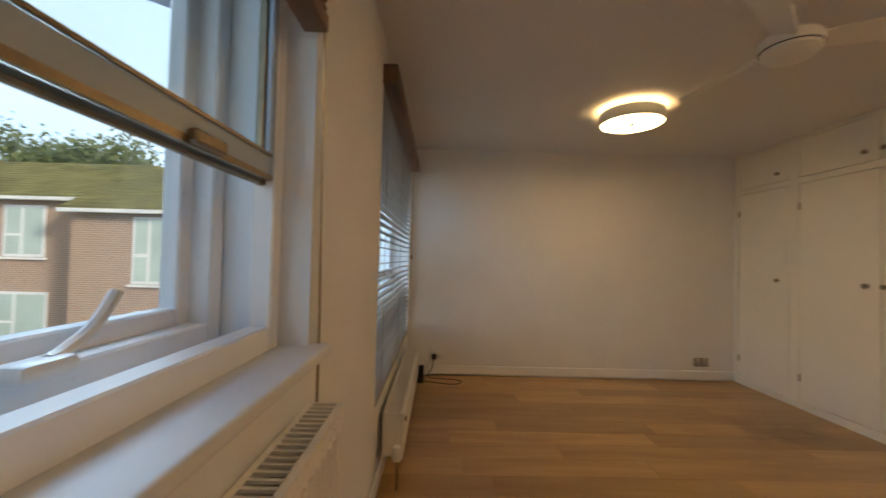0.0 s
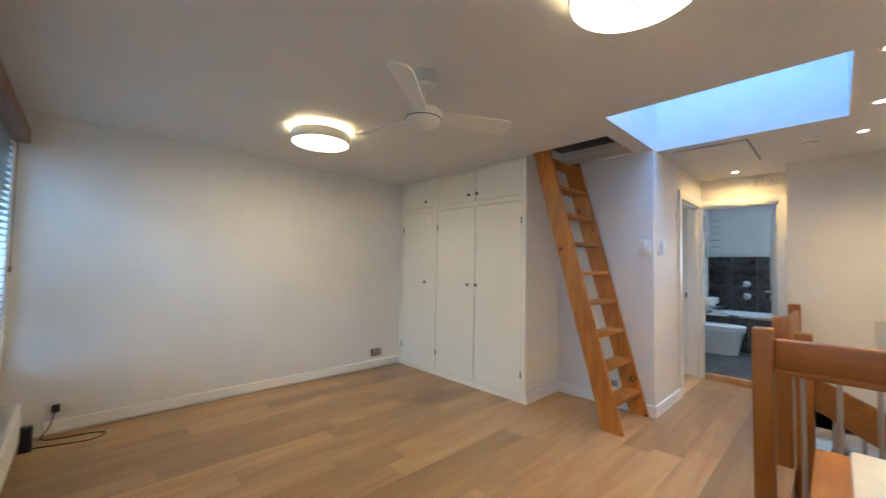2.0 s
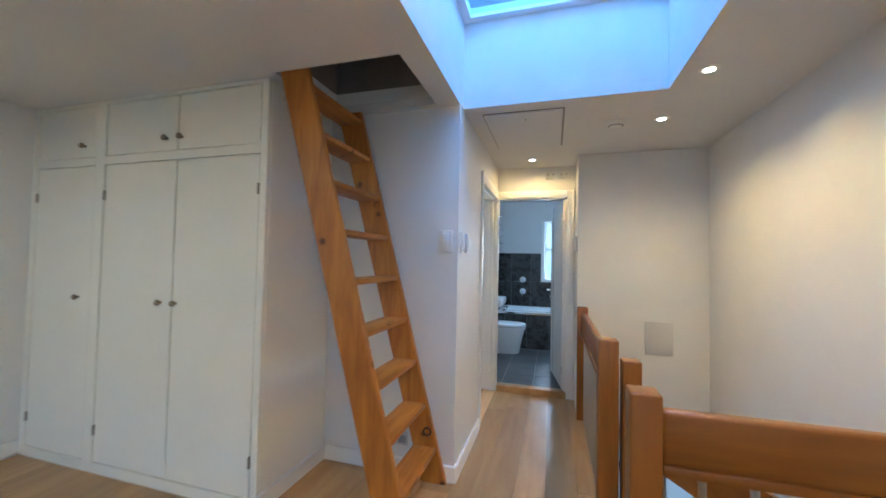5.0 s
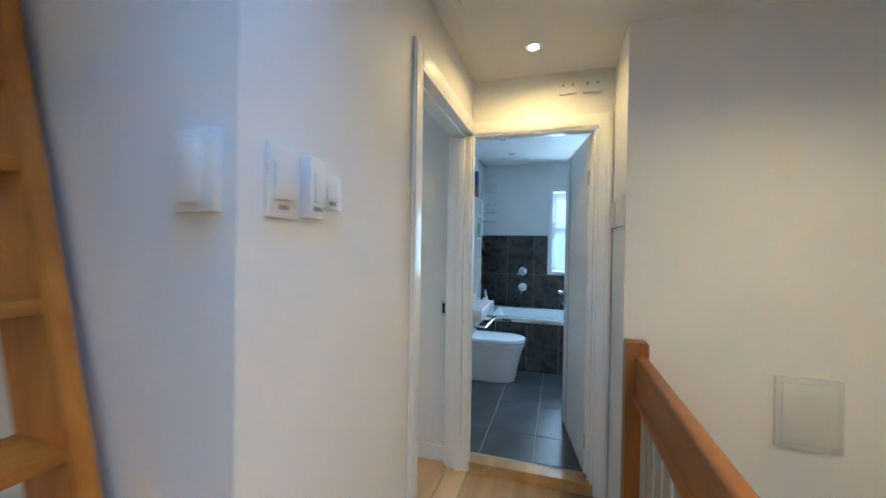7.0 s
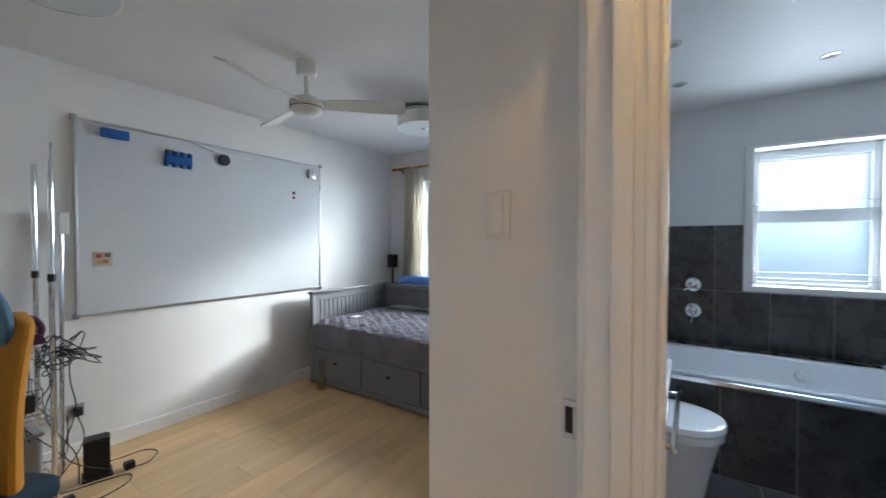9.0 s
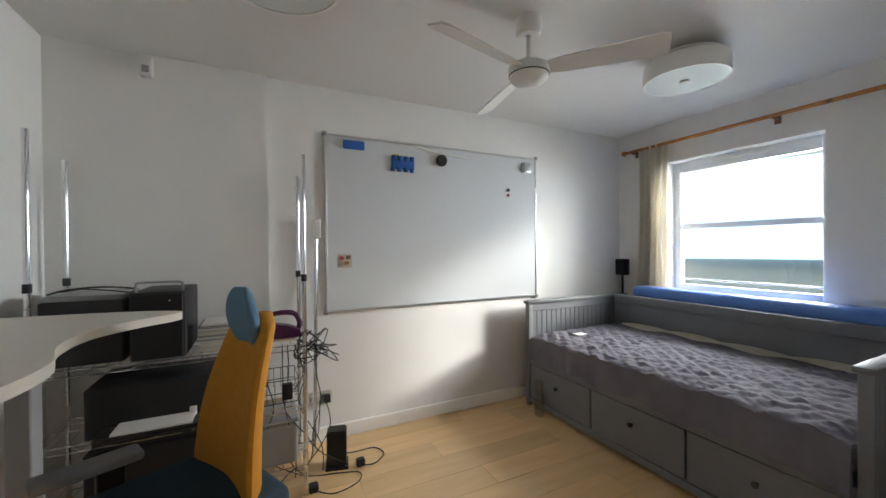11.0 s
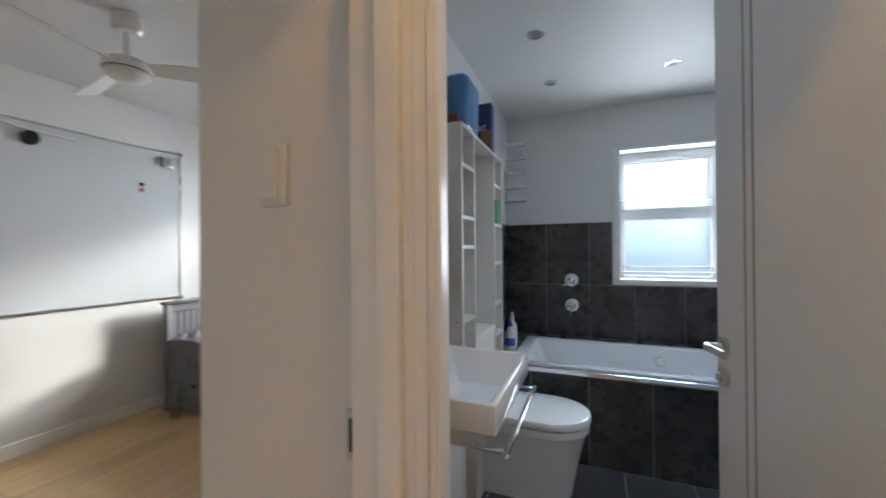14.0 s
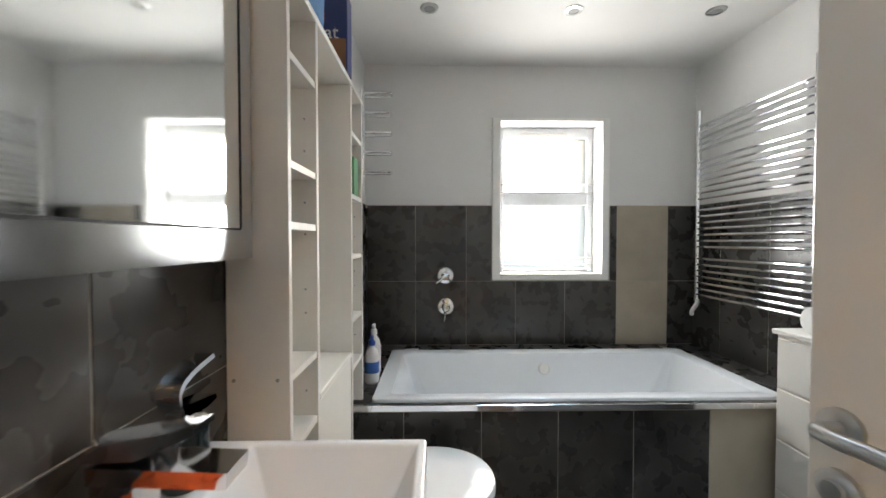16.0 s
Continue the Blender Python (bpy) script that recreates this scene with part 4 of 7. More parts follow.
# the unseen opening here is added only to let the fill lamp in
structure("wall_hall_return", holed(bmesh.new(), "y", 0.35, 0.45, 5.12, 6.3, -2.55, -0.14, [(5.4, 6.1, -2.1, -0.7)]), PAINT, "white painted wall of the hall below")
structure("wall_hall_east", solid(5.0, 5.12, 0.35, 2.5, -2.55, -0.14), PAINT, "white painted wall of the hall below")


def hanging_coat(y, z, w, length, mat, label):
    bm = bmesh.new()
    n, m = 10, 12
    rows = []
    for j in range(m + 1):
        t = j / m
        wid = w * (0.35 + 0.65 * min(1, t * 2.4)) * (1 + 0.12 * math.sin(5 * t))
        row = []
        for k in range(n):
            a = 2 * math.pi * k / n
            fold = 1 + 0.18 * math.sin(3 * a + 4 * t)
            row.append(bm.verts.new((6.13 + 0.045 * math.sin(a) * fold, y + wid / 2 * math.cos(a) * fold, z - length * t)))
        rows.append(row)
    for a, b in zip(rows, rows[1:]):
        for k in range(n):
            bm.faces.new((a[k], a[(k + 1) % n], b[(k + 1) % n], b[k]))
    bm.faces.new(rows[0])
    bm.faces.new(rows[-1][::-1])
    bmesh.ops.recalc_face_normals(bm, faces=bm.faces)
    return single("hanging_coat", bm, mat, label, "coat", "coats in the hall below")


CLOTH_K = material("black_cloth", (0.012, 0.012, 0.015), 0.9, vary=0.3, bump=0.3, fine=200)
CLOTH_N = material("navy_cloth", (0.02, 0.025, 0.06), 0.9, vary=0.3, bump=0.3, fine=200)
hanging_coat(0.06, -0.62, 0.24, 1.0, CLOTH_K, "black coat hanging on the hall wall")
hanging_coat(-0.22, -0.66, 0.10, 0.55, CLOTH_K, "dark jacket hanging on the hall wall")
hanging_coat(-0.32, -0.80, 0.13, 0.4, CLOTH_N, "navy bag hanging on the hall wall")
rack = thing("coat_rack", (6.185, -0.12, -0.6), "narrow wooden coat rail with hooks on the hall wall", "coat rack")
part("board", solid(6.175, 6.20, -0.38, 0.25, -0.66, -0.58, bevel=0.004), GLOSS, rack)
for y in (0.06, -0.22, -0.32):
    part("hook", pipe(bmesh.new(), bend([(6.175, y, -0.61), (6.14, y, -0.62), (6.13, y, -0.65), (6.13, y, -0.59)]), 0.005, 6), STEEL, rack)
hd = thing("hall_door", (6.19, -0.5, -2.55), "white panelled door in the hall below", "door", kind="structure")
part("door_leaf", solid(6.172, 6.198, -0.61, -0.40, -2.545, -0.66, bevel=0.003), UPVC, hd)

# low wooden unit with white paper on top, beside the landing
unit = thing("low_wooden_unit", (1.5, -0.25, 0), "low brown wooden unit with a white sheet on top", "cabinet")
part("body", solid(1.22, 1.74, -0.62, 0.075, 0.0, 0.70, bevel=0.004), OAK2, unit)
part("top", solid(1.20, 1.77, -0.63, 0.10, 0.70, 0.735, bevel=0.006, seg=2), PINE_TREAD, unit)
sheet = single("white_sheet", solid(1.22, 1.765, -0.62, 0.03, 0.7355, 0.752, bevel=0.006, seg=2), material("white_paper", (0.82, 0.81, 0.80), 0.7, bump=0.2, fine=30), "white papers stacked on the wooden unit", "paper")


# ---- study ----
def grid_surface(bm, nu, nv, at):
    vs = [[bm.verts.new(at(i / nu, j / nv)) for j in range(nv + 1)] for i in range(nu + 1)]
    for i in range(nu):
        for j in range(nv):
            bm.faces.new((vs[i][j], vs[i + 1][j], vs[i + 1][j + 1], vs[i][j + 1]))
    return vs


def interior_door(name, hinge, direction, width, label, handle=True, z0=0.008, mirrored=False):
    """A door leaf from its hinge line along a direction (degrees)."""
    e = thing(name, (hinge[0], hinge[1], z0), label, "door", kind="structure")
    turn = Matrix.Translation((hinge[0], hinge[1], 0)) @ Matrix.Rotation(radians(direction), 4, "Z")
    t = 0.036

    def put(bm):
        bmesh.ops.transform(bm, matrix=turn, verts=bm.verts)
        return bm
    leaf = part("door_leaf", put(solid(0, width, -t / 2, t / 2, z0, 1.965, bevel=0.003)), GLOSS, e)
    for s in (-1, 1):
        # thin raised strips, their grey paints the shade of two grooves
        part("groove_shade_strip", put(solid(width - 0.143, width - 0.137, *sorted((s * t / 2, s * (t / 2 + 0.0016))), z0 + 0.01, 1.955)), GROOVE_SHADE, leaf)
        part("groove_shade_strip", put(solid(width - 0.178, width - 0.172, *sorted((s * t / 2, s * (t / 2 + 0.0016))), z0 + 0.01, 1.955)), GROOVE_SHADE, leaf)
        if handle:
            hz = 1.008
            bm = bmesh.new()
            lathe(bm, [(0, 0), (0.026, 0), (0.026, 0.008), (0.01, 0.01), (0.009, 0.045), (0, 0.045)], seg=24)
            bmesh.ops.transform(bm, matrix=Matrix.Translation((width - 0.04, s * t / 2, hz)) @ Matrix.Rotation(radians(-90 * s), 4, "X"), verts=bm.verts)
            pipe(bm, bend([(width - 0.04, s * (t / 2 + 0.042), hz), (width - 0.065, s * (t / 2 + 0.048), hz), (width - 0.09, s * (t / 2 + 0.045), hz), (width - 0.135, s * (t / 2 + 0.045), hz)]), 0.0105, 12)
            part("handle", put(bm), STEEL, leaf, "satin steel lever handle")
            bm = bmesh.new()
            lathe(bm, [(0, 0), (0.026, 0), (0.026, 0.008), (0.02, 0.01), (0.012, 0.01), (0.012, 0.018), (0, 0.018)], seg=24)
            bmesh.ops.transform(bm, matrix=Matrix.Translation((width - 0.04, s * t / 2, hz - 0.082)) @ Matrix.Rotation(radians(-90 * s), 4, "X"), verts=bm.verts)
            part("thumb_turn", put(bm), STEEL, leaf)
    for z in (0.25, 1.72):
        part("hinge", put(rod(bmesh.new(), (-0.004, t / 2 + 0.002, z - 0.04), (-0.004, t / 2 + 0.002, z + 0.04), 0.006, 10)), STEEL, leaf)
    return e


interior_door("door_1", (5.475, 0.462), 9.3, 0.68, "open white flush bathroom door with a steel lever handle", z0=BF + 0.006)
interior_door("door_2", (4.552, 1.275), 97, 0.66, "open white flush study door")

strike = thing("strike_plate", (5.455, 1.32, 0.94), "small steel strike plate on the door frame", "strike plate")
part("plate", solid(5.454, 5.4595, 1.283, 1.322, 0.90, 0.99, bevel=0.001), STEEL, strike)
part("lip", solid(5.434, 5.4545, 1.283, 1.294, 0.91, 0.98, bevel=0.003), STEEL, strike)
part("slot", solid(5.4525, 5.4538, 1.297, 1.315, 0.915, 0.975), BLACK, strike)


# the nib wall faces the study on its low-x side
e, slab = wall_plate("light_switch", (5.46, 1.487, 1.42), "-x", 0.07, 0.121, 0.009, PLASTIC_W, "white light switch plate with a remote in its holder", "switch", "switches")
part("remote", slab(-0.018, 0.018, -0.048, 0.052, 0.009, 0.017, 0.003), PLASTIC_W, e)
for v in (-0.035, 0.0, 0.03):
    part("button", slab(-0.010, 0.010, v - 0.009, v + 0.009, 0.017, 0.0185, 0.0), LAMPWHITE, e)


def whiteboard():
    x0, x1, z0, z1, y = 5.26, 7.11, 0.885, 2.13, 4.285
    e = thing("whiteboard", ((x0 + x1) / 2, y, z0), "large whiteboard in a thin aluminium frame on the wall", "whiteboard")
    part("board", solid(x0 + 0.012, x1 - 0.012, y - 0.018, y - 0.004, z0 + 0.012, z1 - 0.012), material("whiteboard_enamel", (0.62, 0.64, 0.66), 0.22, vary=0.03, scale=1.5), e)
    for d in ((x0, x0 + 0.014, z0, z1), (x1 - 0.014, x1, z0, z1), (x0 + 0.014, x1 - 0.014, z0, z0 + 0.014), (x0 + 0.014, x1 - 0.014, z1 - 0.014, z1)):
        part("frame_bar", solid(d[0], d[1], y - 0.024, y - 0.002, d[2], d[3], bevel=0.002), STEEL, e)
    for cx, cz in ((x0, z0), (x1, z0), (x0, z1), (x1, z1)):
        part("corner_cap", solid(cx - 0.014, cx + 0.014, y - 0.028, y - 0.001, cz - 0.014, cz + 0.014, bevel=0.004), PLASTIC_G, e)
    yb = y - 0.018
    BLUE = material("blue_felt", (0.02, 0.10, 0.35), 0.8, vary=0.1, bump=0.3, fine=120)
    YEL = material("yellow_plastic", (0.55, 0.40, 0.06), 0.5)
    single("board_eraser", solid(5.385, 5.535, yb - 0.03, yb, 2.035, 2.095, bevel=0.008, seg=2), BLUE, "blue felt board eraser stuck on the whiteboard", "eraser")
    bm = solid(5.74, 5.92, yb - 0.022, yb, 1.925, 1.995, bevel=0.008, seg=2)
    for i in range(4):
        rod(bm, (5.76 + i * 0.047, yb - 0.012, 1.985), (5.76 + i * 0.047, yb - 0.012, 2.02), 0.018, 10)
        rod(bm, (5.75 + i * 0.05, yb - 0.012, 1.905), (5.75 + i * 0.05, yb - 0.012, 1.935), 0.016, 10)
    mag = single("magnetic_sponge", bm, BLUE, "blue wavy magnetic pen holder on the whiteboard", "pen holder")
    single("yellow_magnet", solid(5.75, 5.80, yb - 0.014, yb, 2.022, 2.035, bevel=0.003), YEL, "small yellow magnet on the whiteboard", "magnet")
    bm = bmesh.new()
    lathe(bm, [(0, 0), (0.045, 0), (0.045, 0.02), (0.035, 0.03), (0, 0.03)], seg=24)
    bmesh.ops.transform(bm, matrix=Matrix.Translation((6.155, yb, 2.02)) @ Matrix.Rotation(radians(90), 4, "X"), verts=bm.verts)
    single("round_timer", bm, BLACK, "black round magnetic timer on the whiteboard", "timer")
    bm = pipe(bmesh.new(), bend([(5.93, yb - 0.01, 2.115), (6.05, yb - 0.012, 2.085), (6.2, yb - 0.012, 2.07), (6.38, yb - 0.01, 2.06)]), 0.007)
    single("marker_pole", bm, PLASTIC_W, "thin white pointer lying along the whiteboard top", "pointer")
    single("metal_magnet_clip", solid(6.95, 7.03, yb - 0.035, yb, 1.985, 2.075, bevel=0.01, seg=3), STEEL, "grey metal magnetic clip on the whiteboard", "clip")
    for z, m in ((1.825, BLACK), (1.78, material("red_dot", (0.4, 0.03, 0.03), 0.5))):
        bm = bmesh.new()
        lathe(bm, [(0, 0), (0.014, 0), (0.014, 0.008), (0, 0.01)], seg=16)
        bmesh.ops.transform(bm, matrix=Matrix.Translation((6.80, yb, z)) @ Matrix.Rotation(radians(90), 4, "X"), verts=bm.verts)
        single("round_magnet", bm, m, "small round magnet on the whiteboard", "magnet", "magnets")
    card = thing("picture_magnet", (5.39, yb, 1.24), "small square picture magnet in red and cream", "magnet")
    part("card", solid(5.345, 5.44, yb - 0.004, yb, 1.195, 1.29), material("cream_card", (0.5, 0.42, 0.33), 0.6), card)
    for u, v, c in ((5.355, 1.25, (0.35, 0.06, 0.04)), (5.39, 1.215, (0.30, 0.16, 0.05)), (5.40, 1.255, (0.12, 0.10, 0.08)), (5.36, 1.21, (0.4, 0.3, 0.2))):
        part("print_patch", solid(u, u + 0.03, yb - 0.0055, yb - 0.004, v, v + 0.025), material("print_ink", c, 0.6), card)


whiteboard()
drum_lamp(7.10, 2.93, H2, 0.22, 0.16, False, "study ceiling lights")
drum_lamp(4.92, 3.0, H2, 0.22, 0.175, False, "study ceiling lights")
ceiling_fan(6.05, 3.05, H2, 0.272, (-50, 195, 80), 0.60, "ceiling fans")

pir = thing("motion_sensor_alarm", (4.283, 4.245, 2.36), "white wall-mounted alarm sensor near the ceiling", "alarm sensor")
part("body", solid(4.255, 4.315, 4.20, 4.245, 2.31, 2.425, bevel=0.008, seg=2), PLASTIC_W, pir)
part("lens", solid(4.268, 4.302, 4.192, 4.201, 2.33, 2.37, bevel=0.004), PLASTIC_G, pir)


def study_window():
    y0, y1, z0, z1 = STUDY_WIN
    e = thing("window_5", (8.36, 3.2, z0), "white framed sash window letting in bright daylight", "window", kind="structure")
    bm = bmesh.new()
    for a0, a1, b0, b1 in ((y0, y0 + 0.055, z0, z1), (y1 - 0.055, y1, z0, z1), (y0 + 0.055, y1 - 0.055, z0, z0 + 0.10), (y0 + 0.055, y1 - 0.055, z1 - 0.095, z1), (y0 + 0.055, y1 - 0.055, 1.48, 1.525)):
        box(bm, 8.34, 8.40, a0, a1, b0, b1, bevel=0.004)
    part("window_frame", bm, UPVC, e)
    for b0, b1 in ((z0 + 0.10, 1.48), (1.525, z1 - 0.095)):
        p = part("pane", solid(8.368, 8.373, y0 + 0.055, y1 - 0.055, b0, b1), GLASS, e)
        p.visible_shadow = False
    part("rail", rod(bmesh.new(), (8.33, y0 + 0.05, 1.03), (8.33, y1 - 0.05, 1.03), 0.008, 8), UPVC, e)
    part("window_sill", solid(8.05, 8.34, y0 - 0.03, y1 + 0.03, z0 - 0.035, z0, bevel=0.006, seg=2), GLOSS, e)
    part("trickle_vent", solid(8.325, 8.34, 3.05, 3.45, z1 - 0.045, z1 - 0.02, bevel=0.003), PLASTIC_W, e)


study_window()

rodthing = thing("curtain_rod", (8.14, 3.3, 2.25), "wooden curtain rod with turned ends on brackets", "curtain rod")
part("rod", rod(bmesh.new(), (8.14, 2.2, 2.25), (8.14, 4.13, 2.25), 0.014, 16), PINE_TREAD, rodthing)
bm = bmesh.new()
lathe(bm, [(0, 0), (0.014, 0), (0.022, 0.02), (0.026, 0.035), (0.018, 0.05), (0.008, 0.06), (0, 0.062)], seg=18)
bmesh.ops.transform(bm, matrix=Matrix.Translation((8.14, 4.13, 2.25)) @ Matrix.Rotation(radians(-90), 4, "X"), verts=bm.verts)
part("finial", bm, PINE_TREAD, rodthing)
for y in (4.07, 2.95, 2.4):
    bm = rod(bmesh.new(), (8.14, y, 2.235), (8.22, y, 2.235), 0.009, 10)
    box(bm, 8.208, 8.22, y - 0.02, y + 0.02, 2.2, 2.27, bevel=0.004)
    part("bracket", bm, WALNUT, rodthing)

CURTAIN = material("cream_cotton", (0.78, 0.75, 0.68), 0.85, vary=0.05, scale=12, bump=0.25, fine=220)

nt = CURTAIN.node_tree
glow_through = nt.nodes.new("ShaderNodeBsdfTranslucent")
glow_through.inputs["Color"].default_value = (0.80, 0.74, 0.64, 1)
cloth_mix = nt.nodes.new("ShaderNodeMixShader")
cloth_mix.inputs[0].default_value = 0.4
nt.links.new(nt.nodes["Principled BSDF"].outputs[0], cloth_mix.inputs[1])
nt.links.new(glow_through.outputs[0], cloth_mix.inputs[2])
nt.links.new(cloth_mix.outputs[0], nt.nodes["Material Output"].inputs["Surface"])


def curtain(y0, y1, z0, z1, x, folds, label):
    bm = bmesh.new()

    def at(u, v):
        w = 0.82 + 0.18 * v ** 2 - 0.12 * math.sin(math.pi * v)
        y = (y0 + y1) / 2 + (u - 0.5) * (y1 - y0) * w
        d = 0.028 * math.sin(2 * math.pi * folds * u + 0.6 * math.sin(4 * v)) * (0.6 + 0.5 * v) + 0.01 * math.sin(9 * u + 6 * v)
        return (x + d, y, z1 + (z0 - z1) * v)
    grid_surface(bm, 64, 24, at)
    r = bmesh.ops.solidify(bm, geom=bm.faces[:], thickness=0.004)
    return single("curtain", bm, CURTAIN, label, "curtain")


curtain(3.68, 4.04, 0.90, 2.262, 8.14, 5, "gathered cream cotton curtain drawn to one side")


def daybed():
    X0, X1, Y0, Y1 = 6.87, 7.93, 2.12, 4.13
    GREY = material("grey_bed_paint", (0.155, 0.16, 0.17), 0.45, vary=0.04, scale=8, bump=0.05, fine=50)
    e = thing("daybed", ((X0 + X1) / 2, (Y0 + Y1) / 2, 0), "grey painted wooden daybed with three drawers and panelled ends", "bed")
    for y in (Y0, Y1 - 0.045):
        for x in (X0, X1 - 0.045):
            part("post", solid(x, x + 0.045, y, y + 0.045, 0, 0.85, bevel=0.005, seg=2), GREY, e)
        bm = bmesh.new()
        n = 18
        w = (X1 - X0 - 0.09) / n
        for i in range(n):
            part("slat", solid(X0 + 0.046 + i * w, X0 + 0.046 + (i + 1) * w - 0.004, y + 0.014, y + 0.03, 0.30, 0.80, bevel=0.002), GREY, e)
        part("end_panel", solid(X0 + 0.045, X1 - 0.045, y + 0.02, y + 0.026, 0.1, 0.8), GREY, e)
        part("top_rail", solid(X0 - 0.012, X1 + 0.012, y - 0.012, y + 0.057, 0.85, 0.876, bevel=0.006, seg=2), GREY, e)
        part("cross_rail", solid(X0 + 0.0455, X1 - 0.0455, y + 0.006, y + 0.04, 0.785, 0.85, bevel=0.004), GREY, e)
    part("back_panel", solid(X1 - 0.036, X1 - 0.012, Y0 + 0.046, Y1 - 0.046, 0.1, 0.80, bevel=0.002), GREY, e)
    part("back_rail", solid(X1 - 0.055, X1 + 0.012, Y0 + 0.058, Y1 - 0.058, 0.80, 0.876, bevel=0.006, seg=2), GREY, e)
    part("base", solid(X0 + 0.03, X1 - 0.046, Y0 + 0.046, Y1 - 0.046, 0.03, 0.36), GREY, e)
    part("plinth_rail", solid(X0 + 0.006, X0 + 0.03, Y0 + 0.046, Y1 - 0.046, 0.03, 0.075, bevel=0.003), GREY, e)
    part("front_rail", solid(X0 + 0.004, X0 + 0.03, Y0 + 0.046, Y1 - 0.046, 0.355, 0.41, bevel=0.003), GREY, e)
    n = 3
    w = (Y1 - Y0 - 0.092) / n
    for i in range(n):
        a = Y0 + 0.046 + i * w
        d = part("drawer_front", solid(X0 + 0.008, X0 + 0.03, a + 0.006, a + w - 0.006, 0.082, 0.348, bevel=0.003), GREY, e)
        bm = bmesh.new()
        lathe(bm, [(0, 0), (0.007, 0), (0.007, 0.012), (0.015, 0.018), (0.015, 0.024), (0, 0.028)], seg=16)
        bmesh.ops.transform(bm, matrix=Matrix.Translation((X0 + 0.008, a + w / 2, 0.245)) @ Matrix.Rotation(radians(-90), 4, "Y"), verts=bm.verts)
        part("knob", bm, BLACK, d, "small dark knob")
    # mattress under a quilted cover
    QUILT = material("grey_quilt", (0.15, 0.142, 0.165), 0.9, vary=0.12, scale=9, bump=0.35, fine=180)
    bm = bmesh.new()
    a0, a1, b0, b1 = X0 - 0.008, X1 - 0.06, Y0 + 0.06, Y1 - 0.06

    def at(u, v):
        # u runs from the hem at the front over the edge to the back, v along the bed
        y = b0 + (b1 - b0) * v
        hang = 0.185 + 0.014 * math.sin(23 * v) + 0.006 * math.sin(61 * v)
        s = u * (hang + (a1 - a0))
        if s < hang:
            k = (hang - s) / hang
            x = a0 - 0.012 * k + 0.011 * k * math.sin(64 * v + 3 * math.sin(9 * v)) + 0.006 * math.sin(31 * v)
            z = 0.585 - (hang - s)
        else:
            x = a0 + (s - hang)
            z = 0.585 + 0.02 * min(1, (s - hang) / 0.1)
        ends = min(v, 1 - v)
        z -= 0.03 * max(0, 1 - ends / 0.03)
        top = 1 if s > hang else 0.4
        q = abs(math.sin((x * 1.0 + y * 0.8) * 29)) * abs(math.sin((x * 1.0 - y * 0.8) * 29))
        z += top * 0.011 * q ** 0.6
        z += top * 0.007 * noise.noise(Vector((x * 7, y * 7, 3))) + top * 0.012 * noise.noise(Vector((x * 24, y * 16, 9))) + top * 0.006 * noise.noise(Vector((x * 44, y * 36, 2)))
        return (x, y, z)
    grid_surface(bm, 120, 200, at)
    bmesh.ops.recalc_face_normals(bm, faces=bm.faces)
    bmesh.ops.solidify(bm, geom=bm.faces[:], thickness=0.012)
    q = single("quilted_cover", bm, QUILT, "crumpled dark grey quilted cover over the daybed mattress", "bedspread")
    single("mattress", solid(X0 + 0.03, X1 - 0.065, Y0 + 0.08, Y1 - 0.08, 0.412, 0.57, bevel=0.03, seg=3), material("white_ticking", (0.7, 0.68, 0.66), 0.9, bump=0.2), "white mattress under the grey quilted cover", "mattress")
    bm = bmesh.new()

    def strip(u, v):
        y = 2.2 + 1.7 * u
        return (X1 - 0.16 + 0.1 * v + 0.02 * math.sin(11 * u), y, 0.625 + 0.02 * math.sin(math.pi * v) + 0.008 * math.sin(27 * u + 4 * v))
    grid_surface(bm, 60, 6, strip)
    bmesh.ops.solidify(bm, geom=bm.faces[:], thickness=0.006)
    single("rumpled_white_sheet", bm, CURTAIN, "rumpled white sheet edge along the back of the daybed", "sheet")
    single("folded_paper", solid(7.12, 7.22, 3.78, 3.85, 0.618, 0.626, bevel=0.001), PLASTIC_W, "small white folded paper on the bedspread", "paper")


daybed()
bm = bmesh.new()
box(bm, 7.95, 8.13, 2.2, 3.95, 0.846, 0.96, bevel=0.045, seg=4)
single("blue_bolster", bm, material("blue_vinyl", (0.10, 0.22, 0.60), 0.45, vary=0.06, bump=0.1), "long blue padded mat resting on the sill behind the daybed", "mat")
shelfb = structure("trim_sill_ledge", solid(7.945, 8.22, 1.72, 4.285, 0.80, 0.845), GLOSS, "white ledge below the study window", "ledge")

spk = thing("loudspeaker", (8.13, 4.17, 0.845), "small black loudspeaker on a slim stand", "speaker")
bm = bmesh.new()
box(bm, 8.085, 8.175, 4.13, 4.23, 1.04, 1.20, bevel=0.01, seg=2)
part("cabinet", bm, BLACK, spk)
part("stand", rod(bmesh.new(), (8.13, 4.18, 0.846), (8.13, 4.18, 1.04), 0.012, 10), BLACK, spk)
part("base", lathe(bmesh.new(), [(0, 0), (0.05, 0), (0.05, 0.006), (0.02, 0.012), (0, 0.012)], (8.13, 4.18, 0.846), 20), BLACK, spk)

PET = clear_glass("clear_plastic", (0.9, 0.92, 0.92), 0.12)
bm = lathe(bmesh.new(), [(0, 0.0), (0.036, 0.0), (0.04, 0.01), (0.04, 0.13), (0.036, 0.16), (0.028, 0.19), (0.04, 0.22), (0.038, 0.27), (0.034, 0.272), (0.034, 0.225), (0.023, 0.19), (0.032, 0.155), (0.035, 0.13), (0.035, 0.012), (0, 0.01)], (6.82, 3.90, 0.0), 24)
